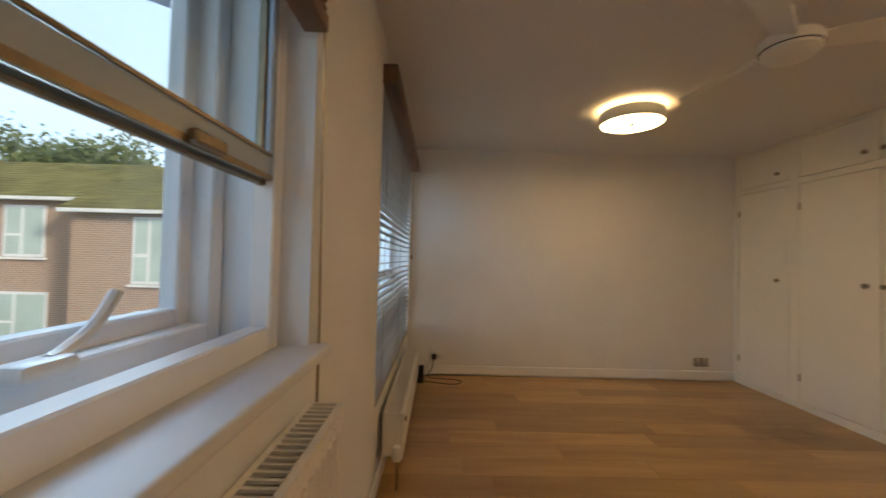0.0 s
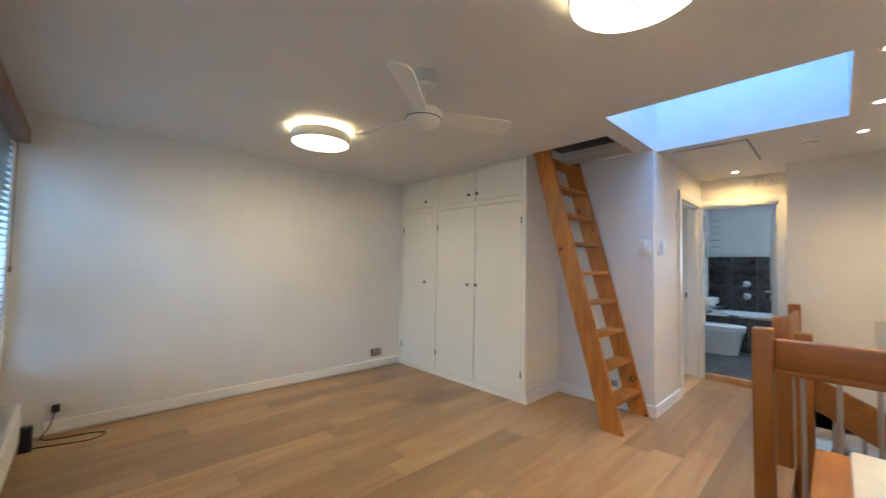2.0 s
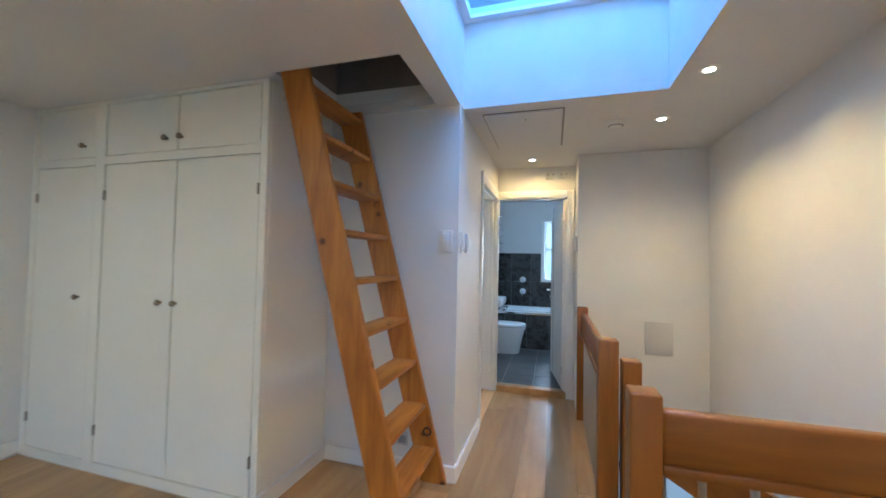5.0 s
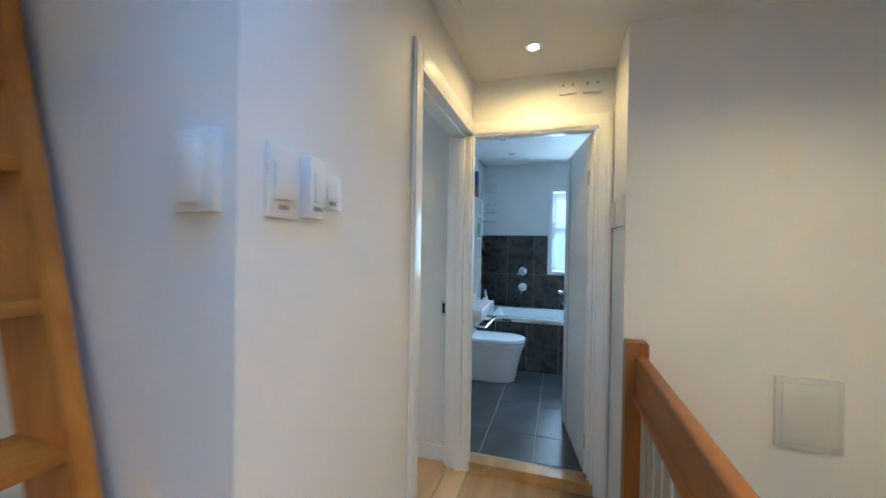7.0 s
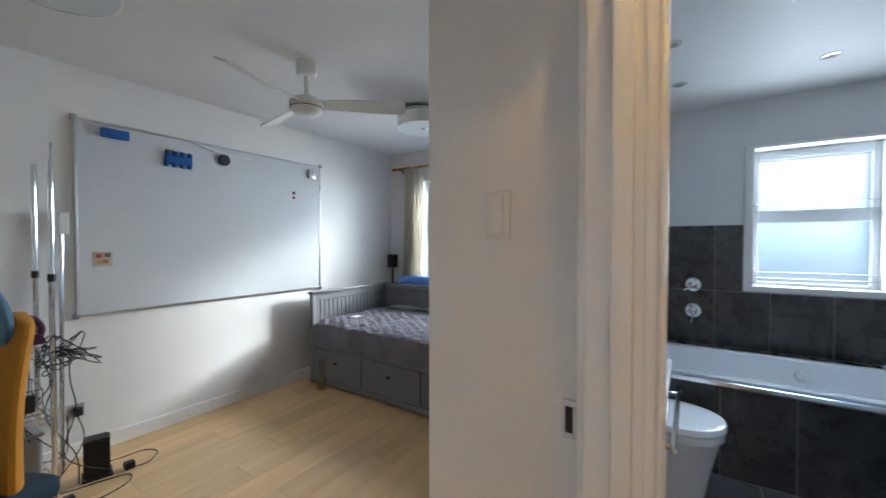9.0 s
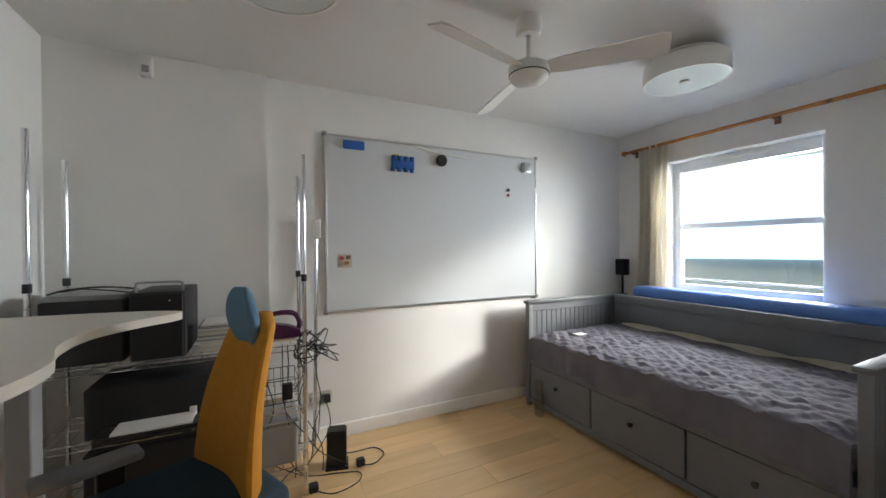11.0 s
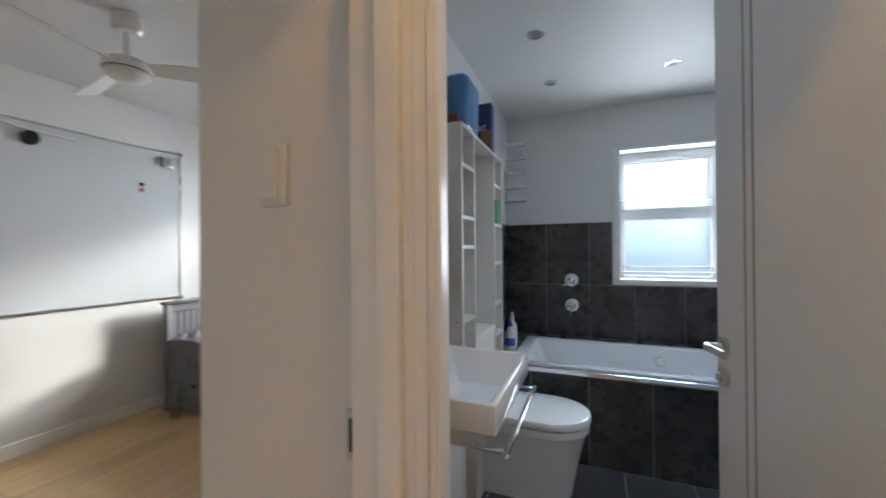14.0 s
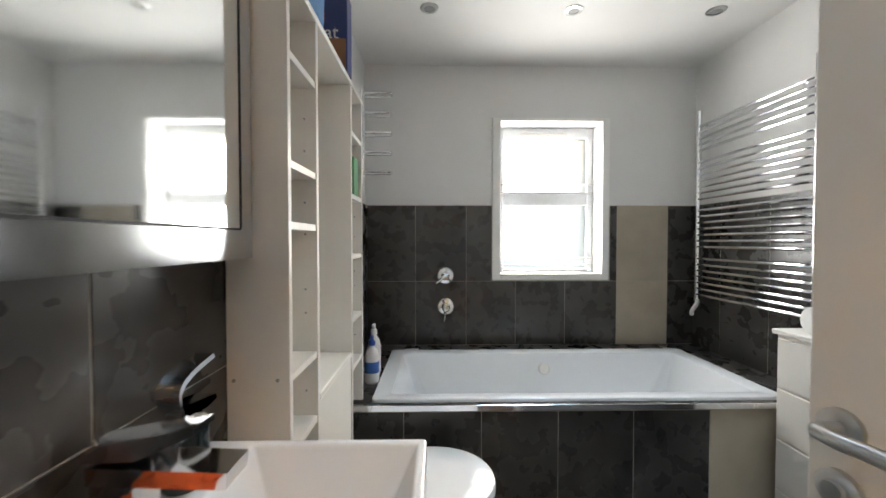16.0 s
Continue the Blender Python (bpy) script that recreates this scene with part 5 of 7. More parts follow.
single("clear_carafe", bm, PET, "clear plastic carafe standing on the floor by the daybed", "carafe")


def wire_rack():
    """Chrome wire shelving against the wall."""
    x0, x1, y0, y1 = 3.95, 5.075, 3.815, 4.18
    e = thing("wire_shelving", (4.5, 4.0, 0), "chrome wire shelving rack with tall posts", "shelving")
    for x, y, h in ((x1, y0, 1.86), (x1, y1, 1.80), (x0, y0, 1.86), (x0, y1, 1.80)):
        p = part("post", rod(bmesh.new(), (x, y, 0.0), (x, y, h), 0.0125, 14), CHROME, e)
        part("collar", rod(bmesh.new(), (x, y, 1.15), (x, y, 1.19), 0.016, 14), BLACK, p)
        for i in range(13):
            part("groove_ring", rod(bmesh.new(), (x, y, 0.12 + i * 0.08), (x, y, 0.1225 + i * 0.08), 0.0131, 12), PLASTIC_G, p)
    for z in (0.12, 0.46, 0.80):
        bm = bmesh.new()
        for i in range(24):
            x = x0 + (x1 - x0) * (i + 0.5) / 24
            rod(bm, (x, y0, z), (x, y1, z), 0.0022, 6)
        for y in (y0, y1, (y0 + y1) / 2):
            rod(bm, (x0, y, z - 0.004), (x1, y, z - 0.004), 0.0032, 6)
        for y in (y0, y1):
            rod(bm, (x0, y, z - 0.034), (x1, y, z - 0.034), 0.0032, 6)
            pts = []
            n = 26
            for i in range(n + 1):
                pts.append((x0 + (x1 - x0) * i / n, y, z - (0.004 if i % 2 else 0.034)))
            pipe(bm, pts, 0.002, 5)
        for x in (x0, x1):
            rod(bm, (x, y0, z - 0.004), (x, y1, z - 0.004), 0.0032, 6)
            rod(bm, (x, y0, z - 0.034), (x, y1, z - 0.034), 0.0032, 6)
        part("wire_shelf", bm, CHROME, e)


wire_rack()
pole = thing("leaning_pole", (5.19, 4.2, 0.0), "thin metal pole leaning on the wall beside the whiteboard", "pole")
part("tube", rod(bmesh.new(), (5.16, 4.13, 0.0), (5.20, 4.26, 1.52), 0.012, 12), CHROME, pole)
part("clip", solid(5.18, 5.225, 4.22, 4.262, 1.40, 1.53, bevel=0.004), PLASTIC_W, pole)

# what stands on the rack
KDARK = material("charcoal_metal", (0.018, 0.018, 0.02), 0.55, vary=0.1, bump=0.1, fine=150)
pc = thing("computer_tower", (4.41, 3.98, 0.8), "black computer tower with a handle bar on top", "computer")
part("case", solid(4.30, 4.52, 3.80, 4.20, 0.805, 1.13, bevel=0.006, seg=2), KDARK, pc)
part("front_panel", solid(4.31, 4.51, 3.79, 3.80, 0.815, 1.12, bevel=0.003), BLACK, pc)
part("handle", pipe(bmesh.new(), bend([(4.32, 3.83, 1.128), (4.32, 3.83, 1.165), (4.34, 3.83, 1.175), (4.48, 3.83, 1.175), (4.505, 3.83, 1.165), (4.505, 3.83, 1.128)], 3), 0.006, 8), PLASTIC_G, pc)
part("power_light", solid(4.455, 4.461, 3.7885, 3.7905, 1.085, 1.091), PLASTIC_W, pc)
sw = thing("network_box", (4.1, 3.98, 0.8), "low dark box under cables on the rack", "box")
part("body", solid(3.97, 4.27, 3.84, 4.16, 0.805, 1.10, bevel=0.006), KDARK, sw)
part("lid", solid(3.98, 4.26, 3.85, 4.15, 1.10, 1.125, bevel=0.004), PLASTIC_G, sw)
BOOKS = [(0.028, (0.45, 0.40, 0.30)), (0.032, (0.55, 0.52, 0.46)), (0.022, (0.10, 0.16, 0.28)), (0.026, (0.30, 0.28, 0.24)), (0.012, (0.65, 0.64, 0.62)), (0.01, (0.2, 0.2, 0.2))]
z = 0.803
for i, (h, c) in enumerate(BOOKS):
    bk = thing("book", (4.73, 4.0, z), "closed book lying in a stack on the wire rack", "book", "stack of books")
    s = random.uniform(-0.012, 0.012)
    part("page_block", solid(4.57 + s, 4.875 + s, 3.845, 4.08, z + 0.003, z + h - 0.003), material("book_pages", (0.6, 0.57, 0.5), 0.9), bk)
    part("cover", box(solid(4.565 + s, 4.88 + s, 3.838, 4.085, z, z + 0.0029), 4.565 + s, 4.88 + s, 3.838, 4.085, z + h - 0.0029, z + h), material("book_cover", c, 0.6), bk)
    z += h + 0.0005
single("loose_papers", solid(4.58, 4.86, 3.85, 4.06, z, z + 0.012, bevel=0.001), PLASTIC_W, "loose white papers on top of the books", "paper")
iron = thing("clothes_iron", (5.0, 3.98, 0.80), "purple steam iron standing on the wire rack", "iron")
PURPLE = material("purple_plastic", (0.06, 0.012, 0.055), 0.3, vary=0.05)
part("sole", prism(bmesh.new(), [(4.90, 3.92), (5.03, 3.90), (5.08, 3.96), (5.03, 4.02), (4.90, 4.0)], 0.803, 0.815), STEEL, iron)
part("body", prism(bmesh.new(), [(4.895, 0.816), (5.075, 0.816), (5.06, 0.86), (5.0, 0.885), (4.93, 0.90), (4.895, 0.895)], 3.925, 3.995, "y"), PURPLE, iron)
part("handle", pipe(bmesh.new(), bend([(4.905, 3.96, 0.88), (4.91, 3.96, 0.945), (4.96, 3.96, 0.96), (5.03, 3.96, 0.95), (5.06, 3.96, 0.90), (5.055, 3.96, 0.855)], 5), 0.015, 10), PURPLE, iron)
cab = thing("cable_tangle", (5.09, 3.9, 0.5), "tangle of black cables hanging on the rack post", "cables")
for k in range(7):
    random.seed(40 + k)
    pts = [(5.06 + random.uniform(-0.03, 0.02), 3.83, 0.82)]
    for j in range(5):
        pts.append((5.08 + random.uniform(-0.06, 0.18), 3.80 + random.uniform(-0.05, 0.12), 0.8 + random.uniform(-0.12, 0.09)))
    pts.append((5.09, 3.84, 0.76))
    part("cable", pipe(bmesh.new(), bend(pts, 6), 0.003, 5), RUBBER, cab)
for k in range(5):
    random.seed(60 + k)
    x = 4.9 + 0.06 * k
    part("cable", pipe(bmesh.new(), bend([(x, 3.84, 0.8), (x + random.uniform(-.05, .05), 3.82, 0.62), (x + random.uniform(-.08, .08), 3.83, 0.45), (x + random.uniform(-.1, .1), 3.85, 0.2), (x + random.uniform(0, .2), 3.88, 0.02)], 6), 0.003, 5), RUBBER, cab)
adp = thing("power_adapter", (4.98, 3.84, 0.55), "black power adapter hanging on its cable", "adapter")
part("block", solid(4.955, 5.01, 3.805, 3.845, 0.50, 0.585, bevel=0.006, seg=2), BLACK, adp)
part("cable", pipe(bmesh.new(), bend([(4.985, 3.82, 0.585), (4.99, 3.82, 0.68), (4.985, 3.825, 0.80)]), 0.003, 6), RUBBER, adp)
bas = thing("wire_basket", (4.9, 3.98, 0.46), "small wire basket with papers on the middle shelf", "basket")
bm = bmesh.new()
for zz in (0.475, 0.53, 0.60):
    pipe(bm, [(4.76, 3.84, zz), (5.04, 3.84, zz), (5.04, 4.1, zz), (4.76, 4.1, zz), (4.76, 3.84, zz)], 0.0025, 6)
for i in range(8):
    x = 4.76 + 0.04 * i
    rod(bm, (x, 3.84, 0.475), (x, 3.84, 0.60), 0.0018, 6)
    rod(bm, (x, 4.1, 0.475), (x, 4.1, 0.60), 0.0018, 6)
part("wires", bm, KDARK, bas)
part("papers", solid(4.78, 5.02, 3.86, 4.06, 0.464, 0.50, bevel=0.002), PLASTIC_W, bas)
pr = thing("grey_storage_box", (4.95, 3.98, 0.12), "grey rounded plastic box on the lowest shelf", "box")
part("body", solid(4.80, 5.04, 3.83, 4.14, 0.126, 0.36, bevel=0.03, seg=3), PLASTIC_G, pr)
part("lid", solid(4.795, 5.045, 3.825, 4.145, 0.36, 0.38, bevel=0.008), PLASTIC_G, pr)
pt = thing("printer", (4.38, 3.98, 0.46), "black desktop printer on the middle shelf", "printer")
part("body", solid(4.13, 4.70, 3.80, 4.16, 0.465, 0.70, bevel=0.012, seg=2), BLACK, pt)
part("tray", solid(4.2, 4.62, 3.66, 3.80, 0.50, 0.52, bevel=0.004), BLACK, pt)
part("paper", solid(4.26, 4.56, 3.67, 3.82, 0.521, 0.53), PLASTIC_W, pt)
bx = thing("monitor_box", (4.42, 3.98, 0.12), "dark cabinet box on the lowest shelf", "box")
part("body", solid(4.12, 4.72, 3.82, 4.16, 0.126, 0.40, bevel=0.01), BLACK, bx)

rt = thing("router_box", (5.27, 3.94, 0.0), "upright black router box standing on the floor", "router")
bm = prism(bmesh.new(), [(5.20, 3.90), (5.31, 3.87), (5.335, 3.97), (5.225, 4.00)], 0.012, 0.225)
bmesh.ops.bevel(bm, geom=bm.edges[:], offset=0.008, segments=2, affect="EDGES")
part("case", bm, BLACK, rt)
part("foot", prism(bmesh.new(), [(5.19, 3.89), (5.32, 3.86), (5.345, 3.98), (5.215, 4.01)], 0.0, 0.012), KDARK, rt)
e, slab = wall_plate("double_socket", (5.22, 4.285, 0.30), "-y", 0.146, 0.086, 0.012, STEEL, "steel double wall socket with a black plug", "socket", "wall sockets")
part("plug", slab(0.02, 0.06, -0.03, 0.02, 0.012, 0.05, 0.006), BLACK, e)
part("socket_face", slab(-0.06, -0.01, -0.03, 0.03, 0.012, 0.014, 0.0), PLASTIC_W, e)
fc = thing("floor_cables", (5.3, 3.8, 0.0), "black cables looping over the floor to a plug", "cables")
part("cable", pipe(bmesh.new(), bend([(5.32, 3.95, 0.05), (5.40, 3.98, 0.03), (5.52, 4.02, 0.006), (5.56, 3.93, 0.006), (5.48, 3.84, 0.006), (5.40, 3.86, 0.006)], 8), 0.0035, 6), RUBBER, fc)
part("cable", pipe(bmesh.new(), bend([(5.10, 3.72, 0.02), (5.2, 3.66, 0.006), (5.34, 3.70, 0.006), (5.37, 3.79, 0.006), (5.25, 3.84, 0.006), (5.08, 3.90, 0.006), (4.98, 3.98, 0.1)], 8), 0.0035, 6), RUBBER, fc)
part("cable", pipe(bmesh.new(), bend([(5.21, 4.25, 0.29), (5.20, 4.2, 0.2), (5.17, 4.1, 0.12), (5.08, 4.0, 0.15), (5.0, 3.95, 0.2)], 8), 0.0035, 6), RUBBER, fc)
part("cable", pipe(bmesh.new(), bend([(5.25, 4.25, 0.29), (5.26, 4.15, 0.15), (5.12, 3.98, 0.05), (5.0, 3.9, 0.05), (4.9, 3.8, 0.006)], 8), 0.0035, 6), RUBBER, fc)
part("plug", solid(5.37, 5.42, 3.84, 3.885, 0.001, 0.045, bevel=0.006), BLACK, fc)
part("plug", solid(5.08, 5.13, 3.71, 3.755, 0.001, 0.045, bevel=0.006), BLACK, fc)

wr = thing("small_white_remote", (4.55, 3.79, 0.465), "small white remote standing against the printer", "remote")
part("body", solid(4.535, 4.565, 3.775, 3.79, 0.4655, 0.56, bevel=0.004, seg=2), PLASTIC_W, wr)
part("button", solid(4.543, 4.557, 3.7735, 3.7755, 0.505, 0.525, bevel=0.0005), BLACK, wr)
lc = thing("loose_cable", (4.15, 3.95, 1.125), "black cable lying over the dark box on the rack", "cables")
part("cable", pipe(bmesh.new(), bend([(3.98, 3.9, 1.131), (4.05, 3.88, 1.15), (4.14, 3.9, 1.158), (4.22, 3.95, 1.15), (4.28, 4.0, 1.135)], 6), 0.0045, 6), RUBBER, lc)
part("cable", pipe(bmesh.new(), bend([(3.98, 4.02, 1.131), (4.08, 3.97, 1.145), (4.2, 3.9, 1.14), (4.29, 3.86, 1.13), (4.31, 3.83, 1.14)], 6), 0.0035, 6), RUBBER, lc)


def office_chair():
    MUST = material("mustard_fabric", (0.50, 0.215, 0.012), 0.85, vary=0.08, scale=30, bump=0.3, fine=260)
    BLUEF = material("blue_grey_fabric", (0.10, 0.19, 0.27), 0.85, vary=0.06, scale=30, bump=0.25, fine=260)
    GR = material("grey_armrest", (0.20, 0.21, 0.22), 0.5, vary=0.05)
    e = thing("office_chair", (4.625, 3.09, 0), "mustard high-backed office chair with a blue headrest", "office chair")
    # local frame: the chair faces the desk, its back towards the door
    ang = radians(206)

    def put(bm):
        bmesh.ops.transform(bm, matrix=Matrix.Translation((4.625, 3.09, 0)) @ Matrix.Rotation(ang, 4, "Z"), verts=bm.verts)
        return bm

    def shell(w0, thick, z0, z1, lean):
        bm = bmesh.new()
        rows = []
        n, m = 28, 20
        for j in range(n + 1):
            v = j / n
            z = z0 + (z1 - z0) * v
            w = w0(v)
            cx = lean(v)
            th = thick(v)
            row = []
            for k in range(m):
                a = 2 * math.pi * k / m
                cs, sn = math.cos(a), math.sin(a)
                px = abs(cs) ** 0.7 * (1 if cs > 0 else -1)
                py = abs(sn) ** 0.7 * (1 if sn > 0 else -1)
                row.append(bm.verts.new((cx + th * py + 0.25 * px * px * w, w * px, z)))
            rows.append(row)
        for a, b in zip(rows, rows[1:]):
            for k in range(m):
                bm.faces.new((a[k], a[(k + 1) % m], b[(k + 1) % m], b[k]))
        bm.faces.new(rows[0])
        bm.faces.new(rows[-1][::-1])
        bmesh.ops.recalc_face_normals(bm, faces=bm.faces)
        return bm
    part("backrest", put(shell(lambda v: 0.23 - 0.10 * v ** 1.6 - 0.14 * max(0, (v - 0.9) / 0.1) ** 3 * 0.7, lambda v: 0.045 * (1 - 0.3 * v), 0.46, 1.085, lambda v: -0.235 + 0.07 * (1 - v) ** 1.5 + 0.045 * math.sin(math.pi * v * 0.9) - 0.045 * v)), MUST, e)
    part("headrest", put(shell(lambda v: 0.105 * (math.sin(math.pi * (0.05 + 0.9 * v)) ** 0.45), lambda v: 0.026 * (math.sin(math.pi * (0.06 + 0.88 * v)) ** 0.5), 0.965, 1.19, lambda v: -0.222 + 0.03 * v)), BLUEF, e)
    bm = solid(-0.24, 0.26, -0.25, 0.25, 0.43, 0.52, bevel=0.035, seg=4)
    part("seat", put(bm), material("dark_blue_fabric", (0.02, 0.045, 0.07), 0.9, bump=0.2, fine=220), e)
    for s in (-1, 1):
        bm = solid(0.05, 0.34, s * 0.30 - 0.05, s * 0.30 + 0.05, 0.565, 0.60, bevel=0.014, seg=3)
        part("armrest", put(bm), GR, e)
        part("arm_post", put(solid(0.10, 0.18, s * 0.30 - 0.025, s * 0.30 + 0.025, 0.46, 0.565, bevel=0.01, seg=2)), BLACK, e)
    part("column", put(rod(bmesh.new(), (0, 0, 0.09), (0, 0, 0.43), 0.028, 16)), BLACK, e)
    for k in range(5):
        a = 2 * math.pi * k / 5
        c, s = math.cos(a), math.sin(a)
        part("base_leg", put(rod(bmesh.new(), (0.02 * c, 0.02 * s, 0.11), (0.29 * c, 0.29 * s, 0.075), 0.024, 10, 0.016)), BLACK, e)
        part("castor", put(rod(bmesh.new(), (0.29 * c - 0.02 * s, 0.29 * s + 0.02 * c, 0.031), (0.29 * c + 0.02 * s, 0.29 * s - 0.02 * c, 0.031), 0.03, 16)), BLACK, e)


office_chair()


def desk():
    e = thing("standing_desk", (4.15, 2.9, 0), "pale curved desktop of a raised standing desk", "desk")
    z1, z0 = 1.075, 1.045
    top = material("pale_desktop", (0.62, 0.58, 0.50), 0.4, vary=0.04)
    out = [Vector((p[0], p[1], 0)) for p in bend([(3.95, 3.62, 0), (4.3, 3.58, 0), (4.53, 3.50, 0), (4.55, 3.42, 0), (4.44, 3.30, 0), (4.36, 3.15, 0), (4.36, 2.95, 0), (4.42, 2.75, 0), (4.40, 2.55, 0), (4.3, 2.45, 0), (3.95, 2.42, 0)], 5)]
    bm = prism(bmesh.new(), [(v.x, v.y) for v in out], z0, z1)
    part("desktop", bm, top, e)
    for y in (2.6, 3.45):
        part("leg", solid(4.05, 4.12, y - 0.04, y + 0.04, 0.03, 1.045, bevel=0.004), PLASTIC_G, e)
        part("foot", solid(3.92, 4.4, y - 0.035, y + 0.035, 0.0, 0.03, bevel=0.006), PLASTIC_G, e)
    part("cross_bar", solid(4.06, 4.11, 2.64, 3.41, 0.96, 1.02), PLASTIC_G, e)


desk()


# ---- bathroom ----
def bath():
    x0, x1, y0, y1, z = 7.13, 8.012, -0.545, 1.565, 0.585
    e = thing("bathtub", (7.57, 0.45, BF), "white rectangular bath in a dark tiled deck with chrome trim", "bathtub")
    a0, a1, b0, b1 = 7.157, 7.86, -0.35, 1.385      # rim outline
    bm = bmesh.new()

    def loop(ax0, ax1, by0, by1, h, r, n=6):
        vs = []
        for cx, cy, st in ((ax1 - r, by1 - r, 0), (ax0 + r, by1 - r, 90), (ax0 + r, by0 + r, 180), (ax1 - r, by0 + r, 270)):
            for k in range(n + 1):
                a = radians(st + 90 * k / n)
                vs.append(bm.verts.new((cx + r * math.cos(a), cy + r * math.sin(a), h)))
        return vs
    rings = [loop(a0, a1, b0, b1, z, 0.02), loop(a0, a1, b0, b1, z + 0.012, 0.02), loop(a0 + 0.004, a1 - 0.004, b0 + 0.004, b1 - 0.004, z + 0.016, 0.02),
             loop(a0 + 0.05, a1 - 0.05, b0 + 0.06, b1 - 0.06, z + 0.016, 0.03), loop(a0 + 0.06, a1 - 0.06, b0 + 0.075, b1 - 0.075, z + 0.008, 0.035),
             loop(a0 + 0.10, a1 - 0.085, b0 + 0.20, b1 - 0.20, 0.23, 0.08), loop(a0 + 0.14, a1 - 0.12, b0 + 0.26, b1 - 0.26, 0.185, 0.09), loop(a0 + 0.2, a1 - 0.2, b0 + 0.4, b1 - 0.4, 0.178, 0.09)]
    for p, q in zip(rings, rings[1:]):
        n = len(p)
        for k in range(n):
            bm.faces.new((p[k], p[(k + 1) % n], q[(k + 1) % n], q[k]))
    bm.faces.new(rings[-1])
    bmesh.ops.recalc_face_normals(bm, faces=bm.faces)
    part("tub", bm, ACRYLIC, e)
    bm = lathe(bmesh.new(), [(0, 0), (0.033, 0), (0.033, 0.012), (0.026, 0.018), (0, 0.018)], seg=28)
    bmesh.ops.transform(bm, matrix=Matrix.Translation((7.792, 0.49, 0.545 - 0.04)) @ Matrix.Rotation(radians(-83), 4, "Y"), verts=bm.verts)
    part("overflow_cap", bm, PLASTIC_W, e, "round overflow cap")
    part("edge_trim", solid(7.122, 7.136, y0, y1, z - 0.022, z + 0.004, bevel=0.002), CHROME, e, "polished chrome edge strip")
    bm = bmesh.new()
    holed(bm, "z", z - 0.03, z - 0.006, 7.136, x1, y0, y1, [(a0 + 0.02, a1 - 0.02, b0 + 0.02, b1 - 0.02)])
    box(bm, 7.1395, 7.155, y0, y1, BF, z - 0.031)
    deck = part("deck", bm, GROUT, e)
    # deck tiles round the rim
    for u0, u1, v0, v1 in ((7.137, 7.155, -0.54, 1.56),):
        part("tile", solid(u0, u1, v0, v1, z - 0.0058, z + 0.002, bevel=0.001), TILE, e)
    for v in (-0.54, 0.16, 0.86):
        part("tile", solid(7.862, 8.006, v, min(v + 0.697, 1.56), z - 0.0058, z + 0.002, bevel=0.001), TILE, e)
    part("tile", solid(7.158, 7.859, 1.389, 1.56, z - 0.0058, z + 0.002, bevel=0.001), TILE, e)
    part("tile", solid(7.158, 7.859, -0.54, -0.353, z - 0.0058, z + 0.002, bevel=0.001), TILE, e)
    cuts = [-0.54, -0.332, -0.014, 0.304, 0.617, 0.933, 1.251, 1.56]
    for i, (p, q) in enumerate(zip(cuts, cuts[1:])):
        part("tile", solid(7.138, 7.148, p + 0.0014, q - 0.0014, BF + 0.003, z - 0.026, bevel=0.001), TILE_BEIGE if i == 1 else TILE, e)
    return e


bath()


def tile_wall(parent, axis, pos, face, cuts, rows, beige=()):
    for i, (p, q) in enumerate(zip(cuts, cuts[1:])):
        rr = rows
        for lo, hi in rr:
            m = TILE_BEIGE if i in beige else TILE
            if axis == "x":
                part("tile", solid(*sorted((pos, face)), p + 0.0014, q - 0.0014, lo + 0.0014, hi - 0.0014, bevel=0.001), m, parent)
            else:
                part("tile", solid(p + 0.0014, q - 0.0014, *sorted((pos, face)), lo + 0.0014, hi - 0.0014, bevel=0.001), m, parent)


ROW = [(0.588, 0.995), (0.995, 1.476)]
tw = thing("tiled_wall_window", (8.012, 0.5, BF), "dark slate wall tiles with one beige column under the window", "tiles", kind="structure")
part("grout_bed", holed(bmesh.new(), "x", 8.0035, 8.019, -0.547, 1.567, 0.586, 1.478, [(0.012, 0.762, 1.005, 1.478)]), GROUT, tw)
tile_wall(tw, "x", 8.002, 8.012, [-0.548, -0.365, -0.037, 0.296, 0.613, 0.928, 1.250, 1.566], [ROW[0]], (1,))
tile_wall(tw, "x", 8.002, 8.012, [-0.548, -0.365, -0.037, 0.008], [ROW[1]], (1,))
tile_wall(tw, "x", 8.002, 8.012, [0.766, 0.928, 1.250, 1.566], [ROW[1]])
tl = thing("tiled_wall_basin", (6.6, 1.565, BF), "dark slate tiles on the wall behind the basin", "tiles", kind="structure")
part("grout_bed", solid(5.503, 8.0, 1.5535, 1.5695, BF, 1.478), GROUT, tl)
tile_wall(tl, "y", 1.552, 1.561, [5.505, 5.785, 6.103, 6.42, 6.74, 7.06, 7.38, 7.70, 8.0], [(BF, 0.53), (0.53, 0.995), (0.995, 1.476)])
tr = thing("tiled_wall_towel_rail", (6.8, -0.545, BF), "dark slate tiles on the wall behind the towel rail", "tiles", kind="structure")
part("grout_bed", solid(5.503, 8.0, -0.5495, -0.5335, BF, 1.478), GROUT, tr)
tile_wall(tr, "y", -0.541, -0.532, [5.505, 5.85, 6.17, 6.49, 6.81, 7.13, 7.45, 7.77, 8.0], [(BF, 0.53), (0.53, 0.995), (0.995, 1.476)])
tw2 = thing("tiled_wall_door", (5.505, 1.3, BF), "dark slate tiles beside the bathroom door", "tiles", kind="structure")
